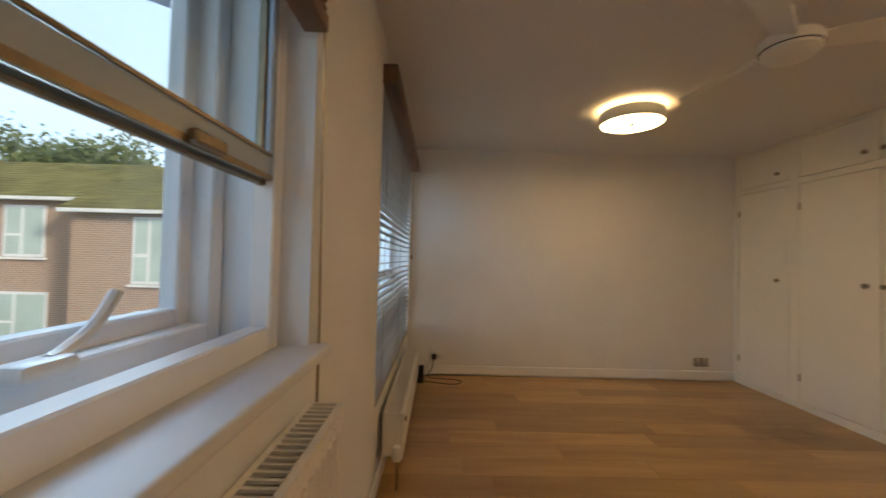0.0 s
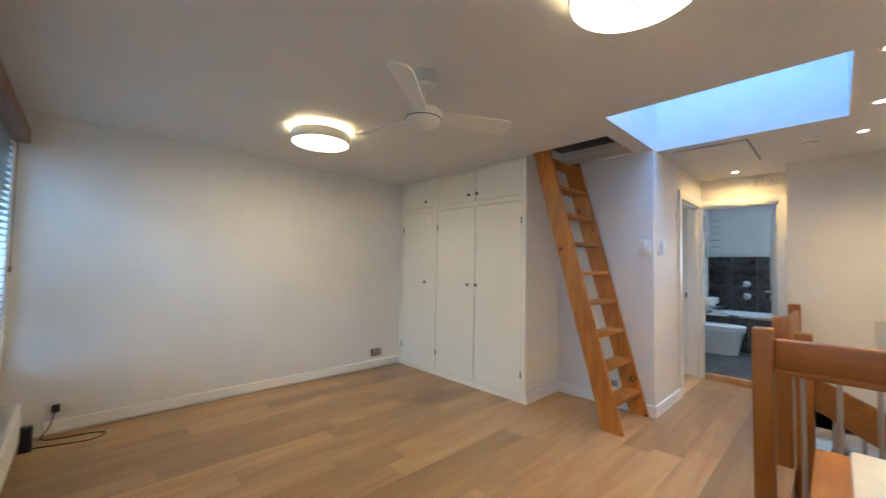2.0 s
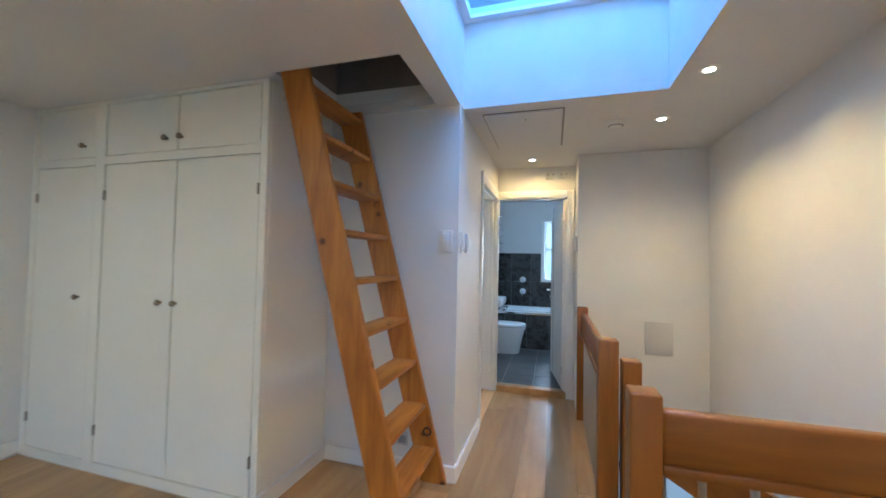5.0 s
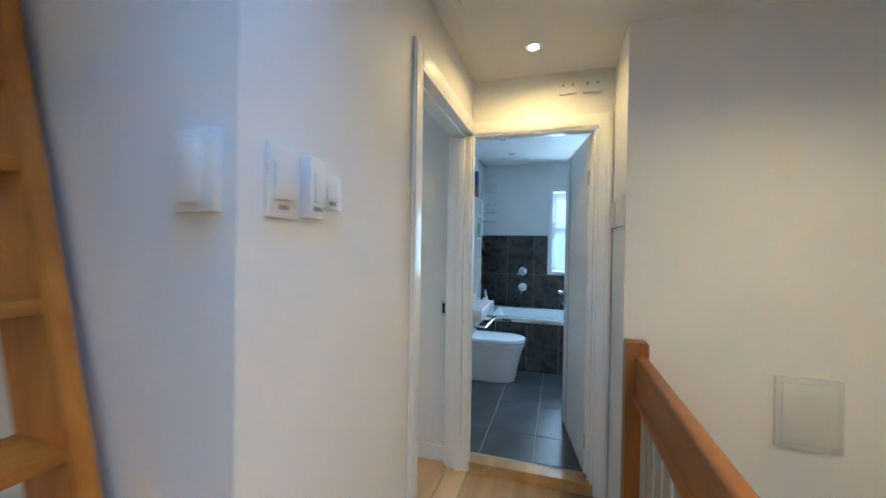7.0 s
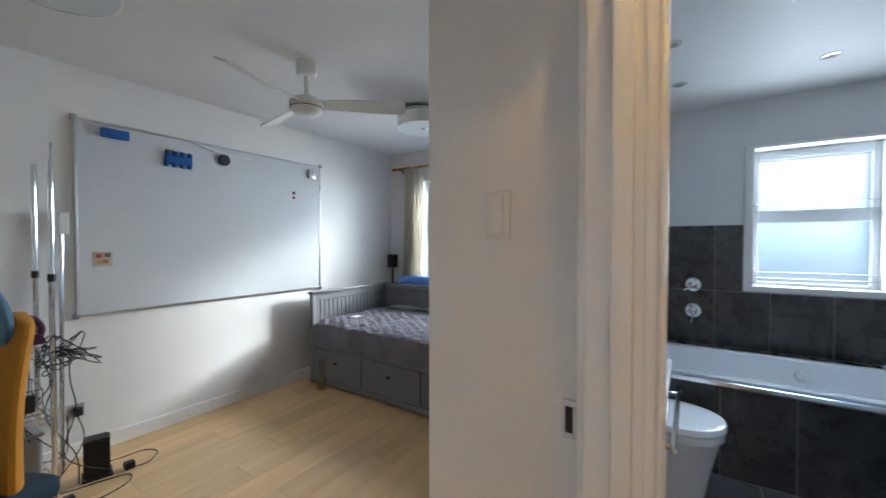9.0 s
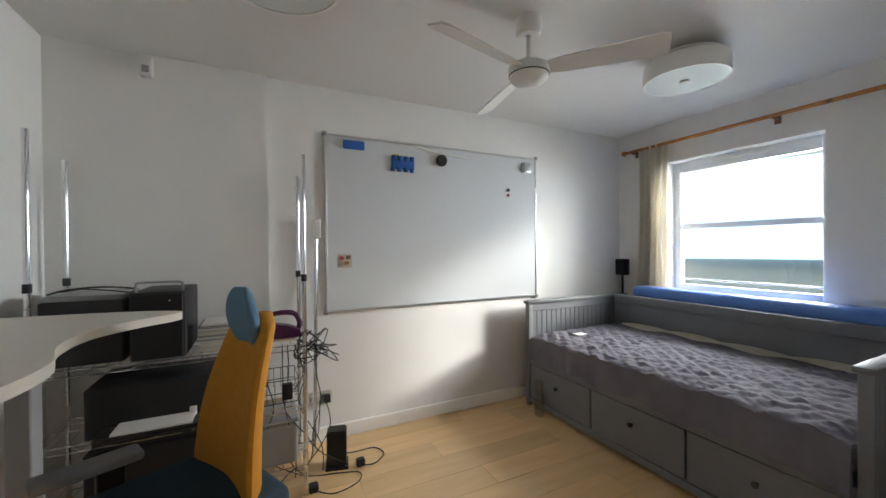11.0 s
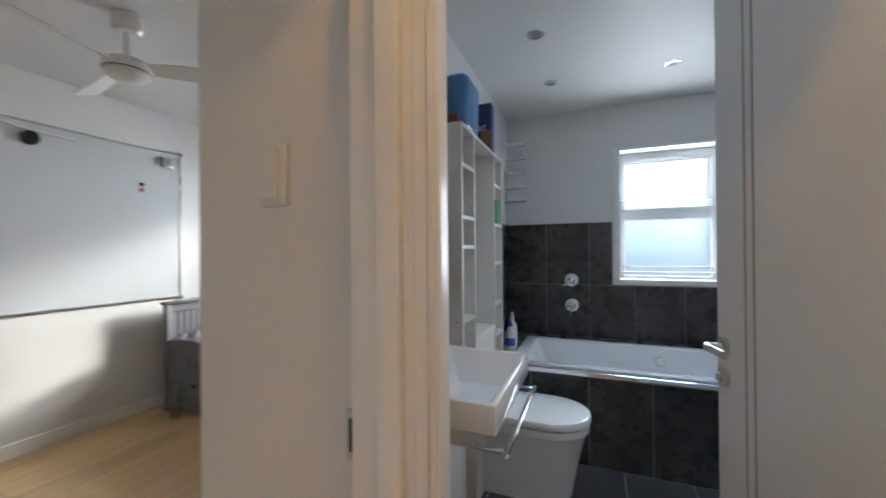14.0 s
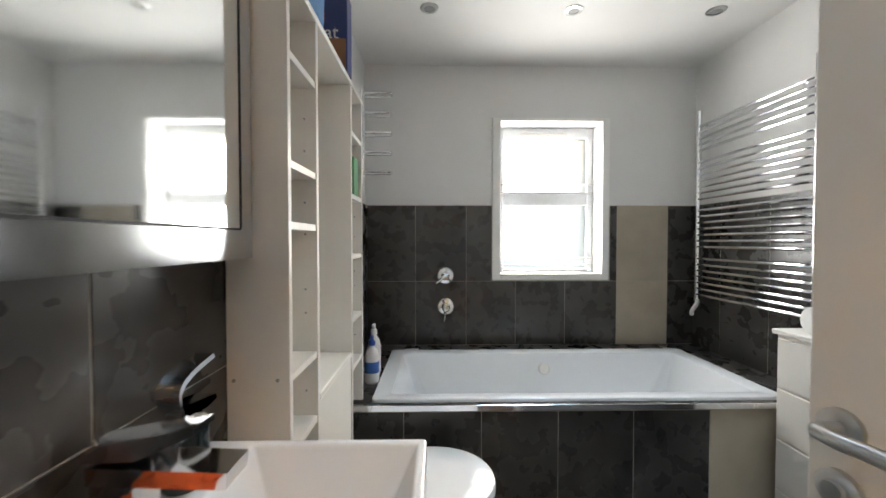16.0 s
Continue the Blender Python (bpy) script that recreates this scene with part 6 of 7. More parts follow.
part("tile", solid(5.621, 5.63, 1.255, 1.55, BF, 0.995, bevel=0.001), TILE, tw2)
part("tile", solid(5.621, 5.63, 1.255, 1.55, 0.999, 1.476, bevel=0.001), TILE, tw2)


def frosted(name):
    m = bpy.data.materials.new(name)
    m.use_nodes = True
    b = m.node_tree.nodes["Principled BSDF"]
    b.inputs["Base Color"].default_value = (0.62, 0.66, 0.67, 1)
    b.inputs["Transmission Weight"].default_value = 1.0
    b.inputs["Roughness"].default_value = 0.55
    b.inputs["IOR"].default_value = 1.2
    return m


def bath_window():
    y0, y1, z0, z1 = BATH_WIN
    e = thing("window_6", (8.2, 0.4, z0), "white framed frosted bathroom sash window", "window", kind="structure")
    bm = bmesh.new()
    for d in ((y0 - 0.045, y0, z0 - 0.027, z1 + 0.02), (y1, y1 + 0.052, z0 - 0.027, z1 + 0.02), (y0, y1, z0 - 0.027, z0), (y0, y1, z1, z1 + 0.02)):
        box(bm, 7.998, 8.024, *d, bevel=0.002)
    part("casing", bm, GLOSS, e)
    bm = bmesh.new()
    for d in ((y0, y0 + 0.04, z0, z1), (y1 - 0.045, y1, z0, z1), (y0 + 0.04, y1 - 0.045, z0, z0 + 0.035), (y0 + 0.04, y1 - 0.045, z1 - 0.07, z1), (y0 + 0.04, y1 - 0.045, 1.49, 1.575)):
        box(bm, 8.15, 8.21, *d, bevel=0.004)
    part("window_frame", bm, UPVC, e)
    FROST = frosted("frosted_pane")
    for b0, b1 in ((z0 + 0.035, 1.49), (1.575, z1 - 0.07)):
        part("pane", solid(8.178, 8.184, y0 + 0.04, y1 - 0.045, b0, b1), FROST, e)
    bm = bmesh.new()
    for z in (1.628, 1.57, 1.13, 1.088):
        box(bm, 8.13, 8.148, y0 + 0.005, y1 - 0.005, z, z + 0.007)
    part("sash_rails", bm, STEEL, e)
    part("trickle_vent", solid(8.135, 8.151, 0.24, 0.56, z1 - 0.06, z1 - 0.035, bevel=0.004), PLASTIC_W, e)
    part("window_sill", solid(8.0, 8.15, y0 + 0.001, y1 - 0.001, z0 - 0.001, z0 + 0.012, bevel=0.003), GLOSS, e)


bath_window()


def tap_valve(y, z, flip):
    e = thing("wall_shower_valve", (8.0, y, z), "chrome round wall valve with a lever", "tap", "bath valves")
    bm = lathe(bmesh.new(), [(0, 0), (0.052, 0), (0.055, 0.006), (0.048, 0.014), (0.028, 0.018), (0.026, 0.05), (0.02, 0.056), (0, 0.058)], seg=32)
    bmesh.ops.transform(bm, matrix=Matrix.Translation((8.001, y, z)) @ Matrix.Rotation(radians(-90), 4, "Y"), verts=bm.verts)
    part("body", bm, CHROME, e)
    dy = 0.06 if flip else 0.012
    dz = -0.045 if flip else -0.085
    part("lever", rod(bmesh.new(), (7.955, y, z), (7.94, y + dy, z + dz), 0.007, 10), CHROME, e)


tap_valve(1.06, 1.032, True)
tap_valve(1.058, 0.834, False)
for i, (y, w) in enumerate(((1.27, 0.09), (0.60, 0.04), (-0.33, 0.14))):
    e = thing("bath_fitting", (7.88, y, 0.60), "small dark chrome fitting on the bath rim", "bath fitting", "bath fittings")
    part("body", solid(7.865, 7.905, y - w / 2, y + w / 2, 0.588, 0.606, bevel=0.006, seg=2), CHROME if i != 1 else BLACK, e)
    part("knob", lathe(bmesh.new(), [(0, 0), (0.014, 0), (0.012, 0.016), (0, 0.018)], (7.885, y, 0.606), 14), BLACK, e)


def toilet():
    cx, yb = 6.86, 1.42
    e = thing("toilet", (cx, 1.2, BF), "white back-to-wall toilet with its lid closed", "toilet")

    def shape(k, drop=0.0):
        """D-shaped outline, k scales it."""
        pts = []
        hw, front, back = 0.185 * k, yb - 0.50 * (0.35 + 0.65 * k), yb
        n = 24
        for i in range(n + 1):
            a = math.pi * i / n
            pts.append((cx + hw * math.cos(a), (front + 0.20) - 0.20 * math.sin(a)))
        return [(cx + hw, back)] + pts + [(cx - hw, back)]

    def loft(levels):
        bm = bmesh.new()
        rings = [[bm.verts.new((p[0], p[1], z)) for p in shape(k)] for k, z in levels]
        for a, b in zip(rings, rings[1:]):
            n = len(a)
            for i in range(n):
                bm.faces.new((a[i], a[(i + 1) % n], b[(i + 1) % n], b[i]))
        bm.faces.new(rings[0])
        bm.faces.new(rings[-1])
        bmesh.ops.recalc_face_normals(bm, faces=bm.faces)
        return bm
    part("pan", loft([(0.72, BF), (0.735, BF + 0.02), (0.80, 0.2), (0.88, 0.31), (0.93, 0.37), (0.94, 0.388)]), CERAMIC, e)
    part("seat", loft([(0.965, 0.3885), (0.98, 0.392), (0.985, 0.424), (0.97, 0.428)]), CERAMIC, e)
    part("hinge_gap", loft([(0.94, 0.4282), (0.94, 0.4328)]), PLASTIC_G, e)
    part("lid", loft([(0.985, 0.433), (1.0, 0.437), (1.0, 0.456), (0.985, 0.466), (0.93, 0.471), (0.5, 0.474)]), CERAMIC, e)
    box_e = thing("cistern_boxing", (cx, 1.48, BF), "white boxed-in cistern behind the toilet", "boxing", kind="structure")
    part("panel", solid(6.60, 6.965, 1.424, 1.55, BF, 0.835, bevel=0.003), MELAMINE, box_e)
    part("lid", solid(6.60, 6.965, 1.4205, 1.548, 0.836, 0.855, bevel=0.003), MELAMINE, box_e)


toilet()


def shelf_unit():
    x0, x1, y0, y1, z1 = 6.40, 7.17, 1.42, 1.55, 1.82
    e = thing("bathroom_shelf_unit", (6.77, 1.49, BF), "tall white open shelf unit with narrow cubbies round the toilet cistern", "shelf unit")
    t = 0.016
    uprights = (x0, 6.583, 6.966, x1 - t)
    for i, u in enumerate(uprights):
        low = BF if u < 7.1 else 0.60
        part("upright", solid(u, u + t, y0, y1, low, z1 - t, bevel=0.001), MELAMINE, e)
    part("top", solid(x0 - 0.002, x1 + 0.002, y0 - 0.003, y1, z1 - t, z1, bevel=0.002), MELAMINE, e)
    for z in (0.79, 0.955, 1.278, 1.408, 1.636):
        part("shelf", solid(uprights[0] + t, uprights[1], y0 + 0.003, y1, z, z + t), MELAMINE, e)
    for z in (0.775, 0.952, 1.186, 1.408, 1.636):
        part("shelf", solid(uprights[2] + t, uprights[3], y0 + 0.003, y1, z, z + t), MELAMINE, e)
    part("back_panel", solid(x0 + t, x1 - t, y1 - 0.006, y1 - 0.001, 0.86, z1 - t), MELAMINE, e)
    for y, z in ((1.535, 0.965), (1.445, 0.965)):
        bm = lathe(bmesh.new(), [(0, 0), (0.004, 0), (0.004, 0.002), (0, 0.002)], seg=10)
        bmesh.ops.transform(bm, matrix=Matrix.Translation((x0, y, z)) @ Matrix.Rotation(radians(-90), 4, "Y"), verts=bm.verts)
        part("screw", bm, PLASTIC_G, e)
    # shelf-pin holes in pairs down the inner faces
    for u in (uprights[1], uprights[3]):
        for z in (1.07, 1.13, 1.35, 1.48, 1.56, 0.87, 1.27):
            bm = lathe(bmesh.new(), [(0, 0), (0.003, 0), (0.003, 0.001), (0, 0.001)], seg=8)
            bmesh.ops.transform(bm, matrix=Matrix.Translation((u, y0 + 0.03, z)) @ Matrix.Rotation(radians(-90), 4, "Y"), verts=bm.verts)
            part("pin_hole", bm, PLASTIC_G, e)


shelf_unit()

DKBLUE = material("dark_blue_print", (0.02, 0.035, 0.14), 0.4, vary=0.1)
pkt = thing("cat_food_box", (6.98, 1.49, 1.82), "dark blue printed pet food box on top of the shelf unit", "box")
part("carton", solid(6.90, 6.965, 1.415, 1.545, 1.821, 2.08, bevel=0.002), DKBLUE, pkt)
part("print_panel", solid(6.8985, 6.8998, 1.42, 1.475, 1.825, 1.93), material("brown_print", (0.30, 0.13, 0.05), 0.5), pkt)
part("red_flash", solid(6.8985, 6.8998, 1.49, 1.53, 1.99, 2.015), material("red_print", (0.45, 0.03, 0.03), 0.5), pkt)


def lettering(body, size, place, rot, mat, parent, name="printed_word"):
    cu = bpy.data.curves.new(name, "FONT")
    cu.body, cu.size, cu.extrude = body, size, 0.0006
    ob = new(name, cu)
    dg = bpy.context.evaluated_depsgraph_get()
    me = bpy.data.meshes.new_from_object(ob.evaluated_get(dg))
    bpy.data.objects.remove(ob)
    me.materials.append(mat)
    out = new(name, me)
    out.parent = parent
    out.matrix_parent_inverse = Matrix.Translation(-parent.location)
    out.matrix_basis = Matrix.Translation(place) @ rot
    return out


lettering("Cat", 0.062, (6.8988, 1.535, 1.93), Matrix.Rotation(radians(-90), 4, "Z") @ Matrix.Rotation(radians(90), 4, "X"), PLASTIC_W, pkt)
bag = bmesh.new()
box(bag, 6.47, 6.69, 1.42, 1.53, 1.812, 2.07, bevel=0.03, seg=3)
for v in bag.verts:
    v.co += Vector((noise.noise(v.co * 14), noise.noise(v.co * 14 + Vector((5, 0, 0))), 0)) * 0.012
bagt = single("blue_pack", bag, material("blue_wrapper", (0.06, 0.20, 0.42), 0.35, vary=0.15, scale=20, bump=0.4, fine=60), "crumpled blue wrapped pack on top of the shelf unit", "pack")
single("small_brown_block", solid(6.405, 6.445, 1.44, 1.50, 1.821, 1.862, bevel=0.004), WALNUT, "small brown wooden block on the shelf unit", "block")
single("green_carton", solid(7.06, 7.13, 1.43, 1.50, 1.4245, 1.575, bevel=0.003), material("green_print", (0.02, 0.22, 0.06), 0.4), "green carton standing in a cubby", "carton")
for x, y, z, s in ((7.03, 1.45, 0.9685, 0.12), (7.08, 1.475, 0.9685, 0.08)):
    bm = lathe(bmesh.new(), [(0, 0), (0.018, 0), (0.018, s * 0.7), (0.008, s * 0.8), (0.008, s), (0, s)], (x, y, z), 16)
    single("small_bottle", bm, PLASTIC_W, "small white toiletry bottle in a cubby", "bottle", "toiletries")


def spray_bottle(x, y, z, h, body, cap, label):
    e = thing("toiletry_bottle", (x, y, z), label, "bottle", "bottles on the bath edge")
    part("body", lathe(bmesh.new(), [(0, 0), (0.03, 0), (0.033, 0.01), (0.033, h * 0.55), (0.026, h * 0.68), (0.013, h * 0.76), (0.013, h * 0.8), (0, h * 0.8)], (x, y, z), 22), body, e)
    bm = lathe(bmesh.new(), [(0, h * 0.8), (0.016, h * 0.8), (0.016, h * 0.88), (0.008, h * 0.9), (0.008, h), (0, h)], (x, y, z), 16)
    box(bm, x - 0.03, x + 0.008, y - 0.007, y + 0.007, z + h * 0.95, z + h, bevel=0.003)
    part("cap", bm, cap, e)


spray_bottle(7.50, 1.43, 0.588, 0.25, PLASTIC_W, PLASTIC_W, "white pump bottle on the bath edge")
spray_bottle(7.38, 1.42, 0.588, 0.22, PLASTIC_W, material("blue_cap", (0.02, 0.08, 0.35), 0.4), "white bottle with a blue cap on the bath edge")
part("label_band", lathe(bmesh.new(), [(0.0335, 0.05), (0.0338, 0.052), (0.0338, 0.1), (0.0335, 0.102)], (7.38, 1.42, 0.588), 22), material("blue_label", (0.03, 0.12, 0.4), 0.4), bpy.data.objects["toiletry_bottle.001"])

hr = thing("wire_towel_holder", (7.9, 1.5, 1.6), "small chrome towel holder with looped bars", "towel holder")
part("upright", rod(bmesh.new(), (7.74, 1.535, 1.57), (7.74, 1.535, 2.11), 0.008, 10), CHROME, hr)
for i in range(5):
    z = 1.64 + i * 0.11
    part("loop", pipe(bmesh.new(), bend([(7.74, 1.55, z), (7.74, 1.40, z), (7.75, 1.375, z), (7.80, 1.375, z), (7.81, 1.40, z), (7.81, 1.55, z)], 4), 0.006, 8), CHROME, hr)


def basin():
    x0, x1, y0, y1, z1, z0 = 5.80, 6.312, 1.135, 1.55, 0.888, 0.735
    e = thing("washbasin", (6.15, 1.36, 0.5), "white rectangular washbasin with a chrome towel bar below its rim", "washbasin")
    bm = bmesh.new()

    def ring(i, h, back=0.0):
        return [bm.verts.new(v) for v in ((x0 + i, y0 + i, h), (x1 - i, y0 + i, h), (x1 - i, y1 - i - back, h), (x0 + i, y1 - i - back, h))]
    rings = [ring(0.065, z0), ring(0.05, z1 - 0.085), ring(0.0, z1 - 0.078), ring(0.0, z1), ring(0.016, z1, 0.085), ring(0.022, z1 - 0.012, 0.088), ring(0.075, z0 + 0.04, 0.09), ring(0.105, z0 + 0.026, 0.095)]
    for a, b in zip(rings, rings[1:]):
        for k in range(4):
            bm.faces.new((a[k], a[(k + 1) % 4], b[(k + 1) % 4], b[k]))
    bm.faces.new(rings[0][::-1])
    bm.faces.new(rings[-1])
    bmesh.ops.recalc_face_normals(bm, faces=bm.faces)
    bmesh.ops.bevel(bm, geom=[ed for ed in bm.edges], offset=0.0045, segments=3, affect="EDGES", profile=0.5)
    part("bowl", bm, CERAMIC, e)
    part("pedestal", solid(5.95, 6.17, 1.34, 1.548, BF, z0 + 0.001, bevel=0.02, seg=3), CERAMIC, e)
    bar = bend([(x0 + 0.03, y0 + 0.06, z0 + 0.03), (x0 + 0.03, y0 - 0.015, z0 + 0.03), (x0 + 0.045, y0 - 0.022, z0 + 0.03), (x1 - 0.045, y0 - 0.022, z0 + 0.03), (x1 - 0.03, y0 - 0.015, z0 + 0.03), (x1 - 0.03, y0 + 0.06, z0 + 0.03)], 4)
    part("towel_bar", pipe(bmesh.new(), bar, 0.008, 10), CHROME, e)
    bm = lathe(bmesh.new(), [(0, 0.0), (0.03, 0.0), (0.03, 0.004), (0.018, 0.008), (0, 0.008)], (6.056, 1.33, z0 + 0.0265), 24)
    part("waste", bm, CHROME, e, "chrome plug waste")
    bm = lathe(bmesh.new(), [(0, 0), (0.012, 0), (0.012, 0.002), (0, 0.002)], seg=18)
    bmesh.ops.transform(bm, matrix=Matrix.Translation((6.06, 1.438, 0.845)) @ Matrix.Rotation(radians(72), 4, "X"), verts=bm.verts)
    part("overflow_hole", bm, BLACK, e)
    t = thing("basin_tap", (6.085, 1.49, z1), "chrome mixer tap with a flat spout and lever", "tap")
    part("body", solid(6.06, 6.107, 1.47, 1.522, z1 + 0.001, z1 + 0.082, bevel=0.004, seg=2), CHROME, t)
    part("spout", prism(bmesh.new(), [(1.522, z1 + 0.104), (1.522, z1 + 0.0825), (1.362, z1 + 0.076), (1.36, z1 + 0.096)], 6.058, 6.109, "x"), CHROME, t)
    part("lever", prism(bmesh.new(), [(1.53, z1 + 0.125), (1.53, z1 + 0.106), (1.47, z1 + 0.108), (1.40, z1 + 0.138), (1.40, z1 + 0.146)], 6.062, 6.104, "x"), CHROME, t)
    c = thing("soap_dispenser", (6.185, 1.495, z1), "black soap pot with a curved chrome pump", "soap dispenser")
    part("pot", lathe(bmesh.new(), [(0, 0), (0.028, 0), (0.034, 0.012), (0.034, 0.085), (0.03, 0.092), (0, 0.092)], (6.185, 1.495, z1 + 0.001), 26), material("dark_green_glass", (0.008, 0.014, 0.016), 0.1), c)
    line = bend([(0.055, 0, 0.112), (0.02, 0, 0.108), (-0.022, 0, 0.118), (-0.03, 0, 0.15), (-0.005, 0, 0.168), (0.05, 0, 0.18)], 6)
    outer = [(6.185 + p[0], z1 + p[2] + 0.004) for p in line]
    inner = [(6.185 + p[0] + 0.004, z1 + p[2] - 0.004) for p in line]
    bm = prism(bmesh.new(), outer + inner[::-1], 1.478, 1.512, "y")
    lathe(bm, [(0, 0.09), (0.034, 0.092), (0.03, 0.1), (0.016, 0.11), (0, 0.112)], (6.185, 1.495, z1), 22)
    part("pump", bm, CHROME, c)
    cloth = bmesh.new()
    bmesh.ops.create_icosphere(cloth, subdivisions=4, radius=0.05)
    for v in cloth.verts:
        v.co *= 1 + 0.35 * noise.noise(v.co * 38) + 0.2 * noise.noise(v.co * 80)
        v.co.z = max(v.co.z * 0.55, -0.022)
        v.co += Vector((5.955, 1.487, z1 + 0.0235))
    single("orange_cloth", cloth, material("orange_cloth", (0.55, 0.08, 0.015), 0.9, bump=0.4, fine=200), "crumpled orange cloth on the basin edge", "cloth")


basin()


def mirror_cabinet():
    x0, x1, y0, y1, z0, z1 = 5.86, 6.392, 1.483, 1.549, 1.219, 1.97
    e = thing("mirror_cabinet", (6.05, 1.5, z0), "silver mirror cabinet with a wide mirrored frame on dark tiles", "mirror cabinet")
    part("body", solid(x0, x1, y0 + 0.012, y1, z0, z1, bevel=0.002), material("dark_cabinet_side", (0.035, 0.028, 0.024), 0.4), e)
    w = 0.058
    bm = bmesh.new()
    o = [(x0, z0), (x1, z0), (x1, z1), (x0, z1)]
    i = [(x0 + w, z0 + w), (x1 - w, z0 + w), (x1 - w, z1 - w), (x0 + w, z1 - w)]
    for k in range(4):
        a, b, c, d = o[k], o[(k + 1) % 4], i[(k + 1) % 4], i[k]
        va = [bm.verts.new((a[0], y0 + 0.007, a[1])), bm.verts.new((b[0], y0 + 0.007, b[1])), bm.verts.new((c[0], y0 + 0.004, c[1])), bm.verts.new((d[0], y0 + 0.004, d[1]))]
        bm.faces.new(va)
    bmesh.ops.recalc_face_normals(bm, faces=bm.faces)
    bmesh.ops.solidify(bm, geom=bm.faces[:], thickness=0.002)
    part("bevelled_frame", bm, material("silver_mirror_frame", (0.66, 0.68, 0.70), 0.14, 1.0, 0.03, 6, fine=6), e, "angled mirror glass frame")
    # black strips paint the dark reveal between mirror and frame
    for d in ((x0 + w - 0.004, x0 + w, z0 + w, z1 - w), (x1 - w, x1 - w + 0.004, z0 + w, z1 - w), (x0 + w, x1 - w, z0 + w - 0.004, z0 + w)):
        part("reveal_shade_line", solid(d[0], d[1], y0 - 0.0005, y0 + 0.003, d[2], d[3]), BLACK, e, "thin black line painting the reveal's shade")
    part("mirror_glass", solid(x0 + w - 0.001, x1 - w + 0.001, y0 + 0.001, y0 + 0.008, z0 + w - 0.001, z1 - w + 0.001), MIRROR, e)


mirror_cabinet()


def towel_radiator():
    e = thing("towel_radiator", (7.5, -0.49, 0.9), "tall chrome ladder towel radiator on the side wall", "towel radiator")
    X0, X1, Y = 7.16, 7.87, -0.468
    for x in (X0, X1):
        part("upright", rod(bmesh.new(), (x, Y, 0.90), (x, Y, 2.03), 0.014, 14), CHROME, e)
    zs = []
    z = 0.93
    for n in (7, 7, 7, 5):
        for k in range(n):
            zs.append(z)
            z += 0.036
        z += 0.035
    for z in zs:
        if z < 2.02:
            part("bar", pipe(bmesh.new(), bend([(X0, Y, z), (X0 + 0.1, Y + 0.012, z), (X1 - 0.1, Y + 0.012, z), (X1, Y, z)], 4), 0.0085, 8), CHROME, e)
    for x in (X0 + 0.06, X1 - 0.06):
        for z in (1.0, 1.93):
            part("bracket", rod(bmesh.new(), (x, Y, z), (x, -0.535, z), 0.011, 10), CHROME, e)
    part("valve", pipe(bmesh.new(), bend([(X1, Y, 0.90), (X1, Y, 0.87), (X1 + 0.01, Y + 0.02, 0.83), (X1 + 0.03, Y + 0.01, 0.80)], 5), 0.012, 10), PLASTIC_W, e)


towel_radiator()
dr = thing("white_drawer_tower", (6.85, -0.43, BF), "narrow white drawer tower beside the bath", "drawers")
part("body", solid(6.70, 7.08, -0.53, -0.235, BF, 0.885, bevel=0.004), MELAMINE, dr)
for i in range(4):
    part("drawer_front", solid(6.71, 7.07, -0.235, -0.227, BF + 0.02 + i * 0.2, BF + 0.21 + i * 0.2, bevel=0.002), MELAMINE, dr)
part("top", solid(6.69, 7.09, -0.532, -0.22, 0.8855, 0.905, bevel=0.003), MELAMINE, dr)
bm = rod(bmesh.new(), (6.95, -0.36, 0.9595), (6.95, -0.25, 0.9595), 0.054, 24)
single("toilet_roll", bm, material("tissue", (0.8, 0.79, 0.77), 0.95, bump=0.3), "white toilet roll lying on the drawers", "toilet roll")
for x, y in ((6.835, 1.165), (7.432, 1.15), (7.437, 0.458), (7.43, -0.23), (6.84, -0.23)):
    spot(x, y, H3, False, "bathroom spotlights")

# floor tiles of the bathroom
xs = [5.502, 5.83, 6.31, 6.79, 7.148]
ys = [-0.548, -0.2, 0.12, 0.44, 0.76, 1.08, 1.40, 1.55]
for i in range(len(xs) - 1):
    for j in range(len(ys) - 1):
        ob = mesh_object("tile", solid(xs[i] + 0.0025, xs[i + 1] - 0.0025, ys[j] + 0.0025, ys[j + 1] - 0.0025, BF - 0.0075, BF, bevel=0.001), TILE_FLOOR)
        ob.parent = bath_floor

# ---- outside ----
GRASS = material("pale_paving_and_grass", (0.30, 0.33, 0.28), 0.95, vary=0.3, scale=3, bump=0.5, fine=20)
structure("ground", solid(-260, 260, -260, 260, -3.2, -3.0), GRASS, "grass and paving round the flats", "ground")
structure("wall_facade", holed(bmesh.new(), "x", -0.56, -0.5, -0.9, 4.6, -3.0, 2.9, [NEAR_WIN, FAR_WIN]), material("outer_brick", (0.25, 0.13, 0.09), 0.9, vary=0.2, scale=10), "outer brick face of the flat")


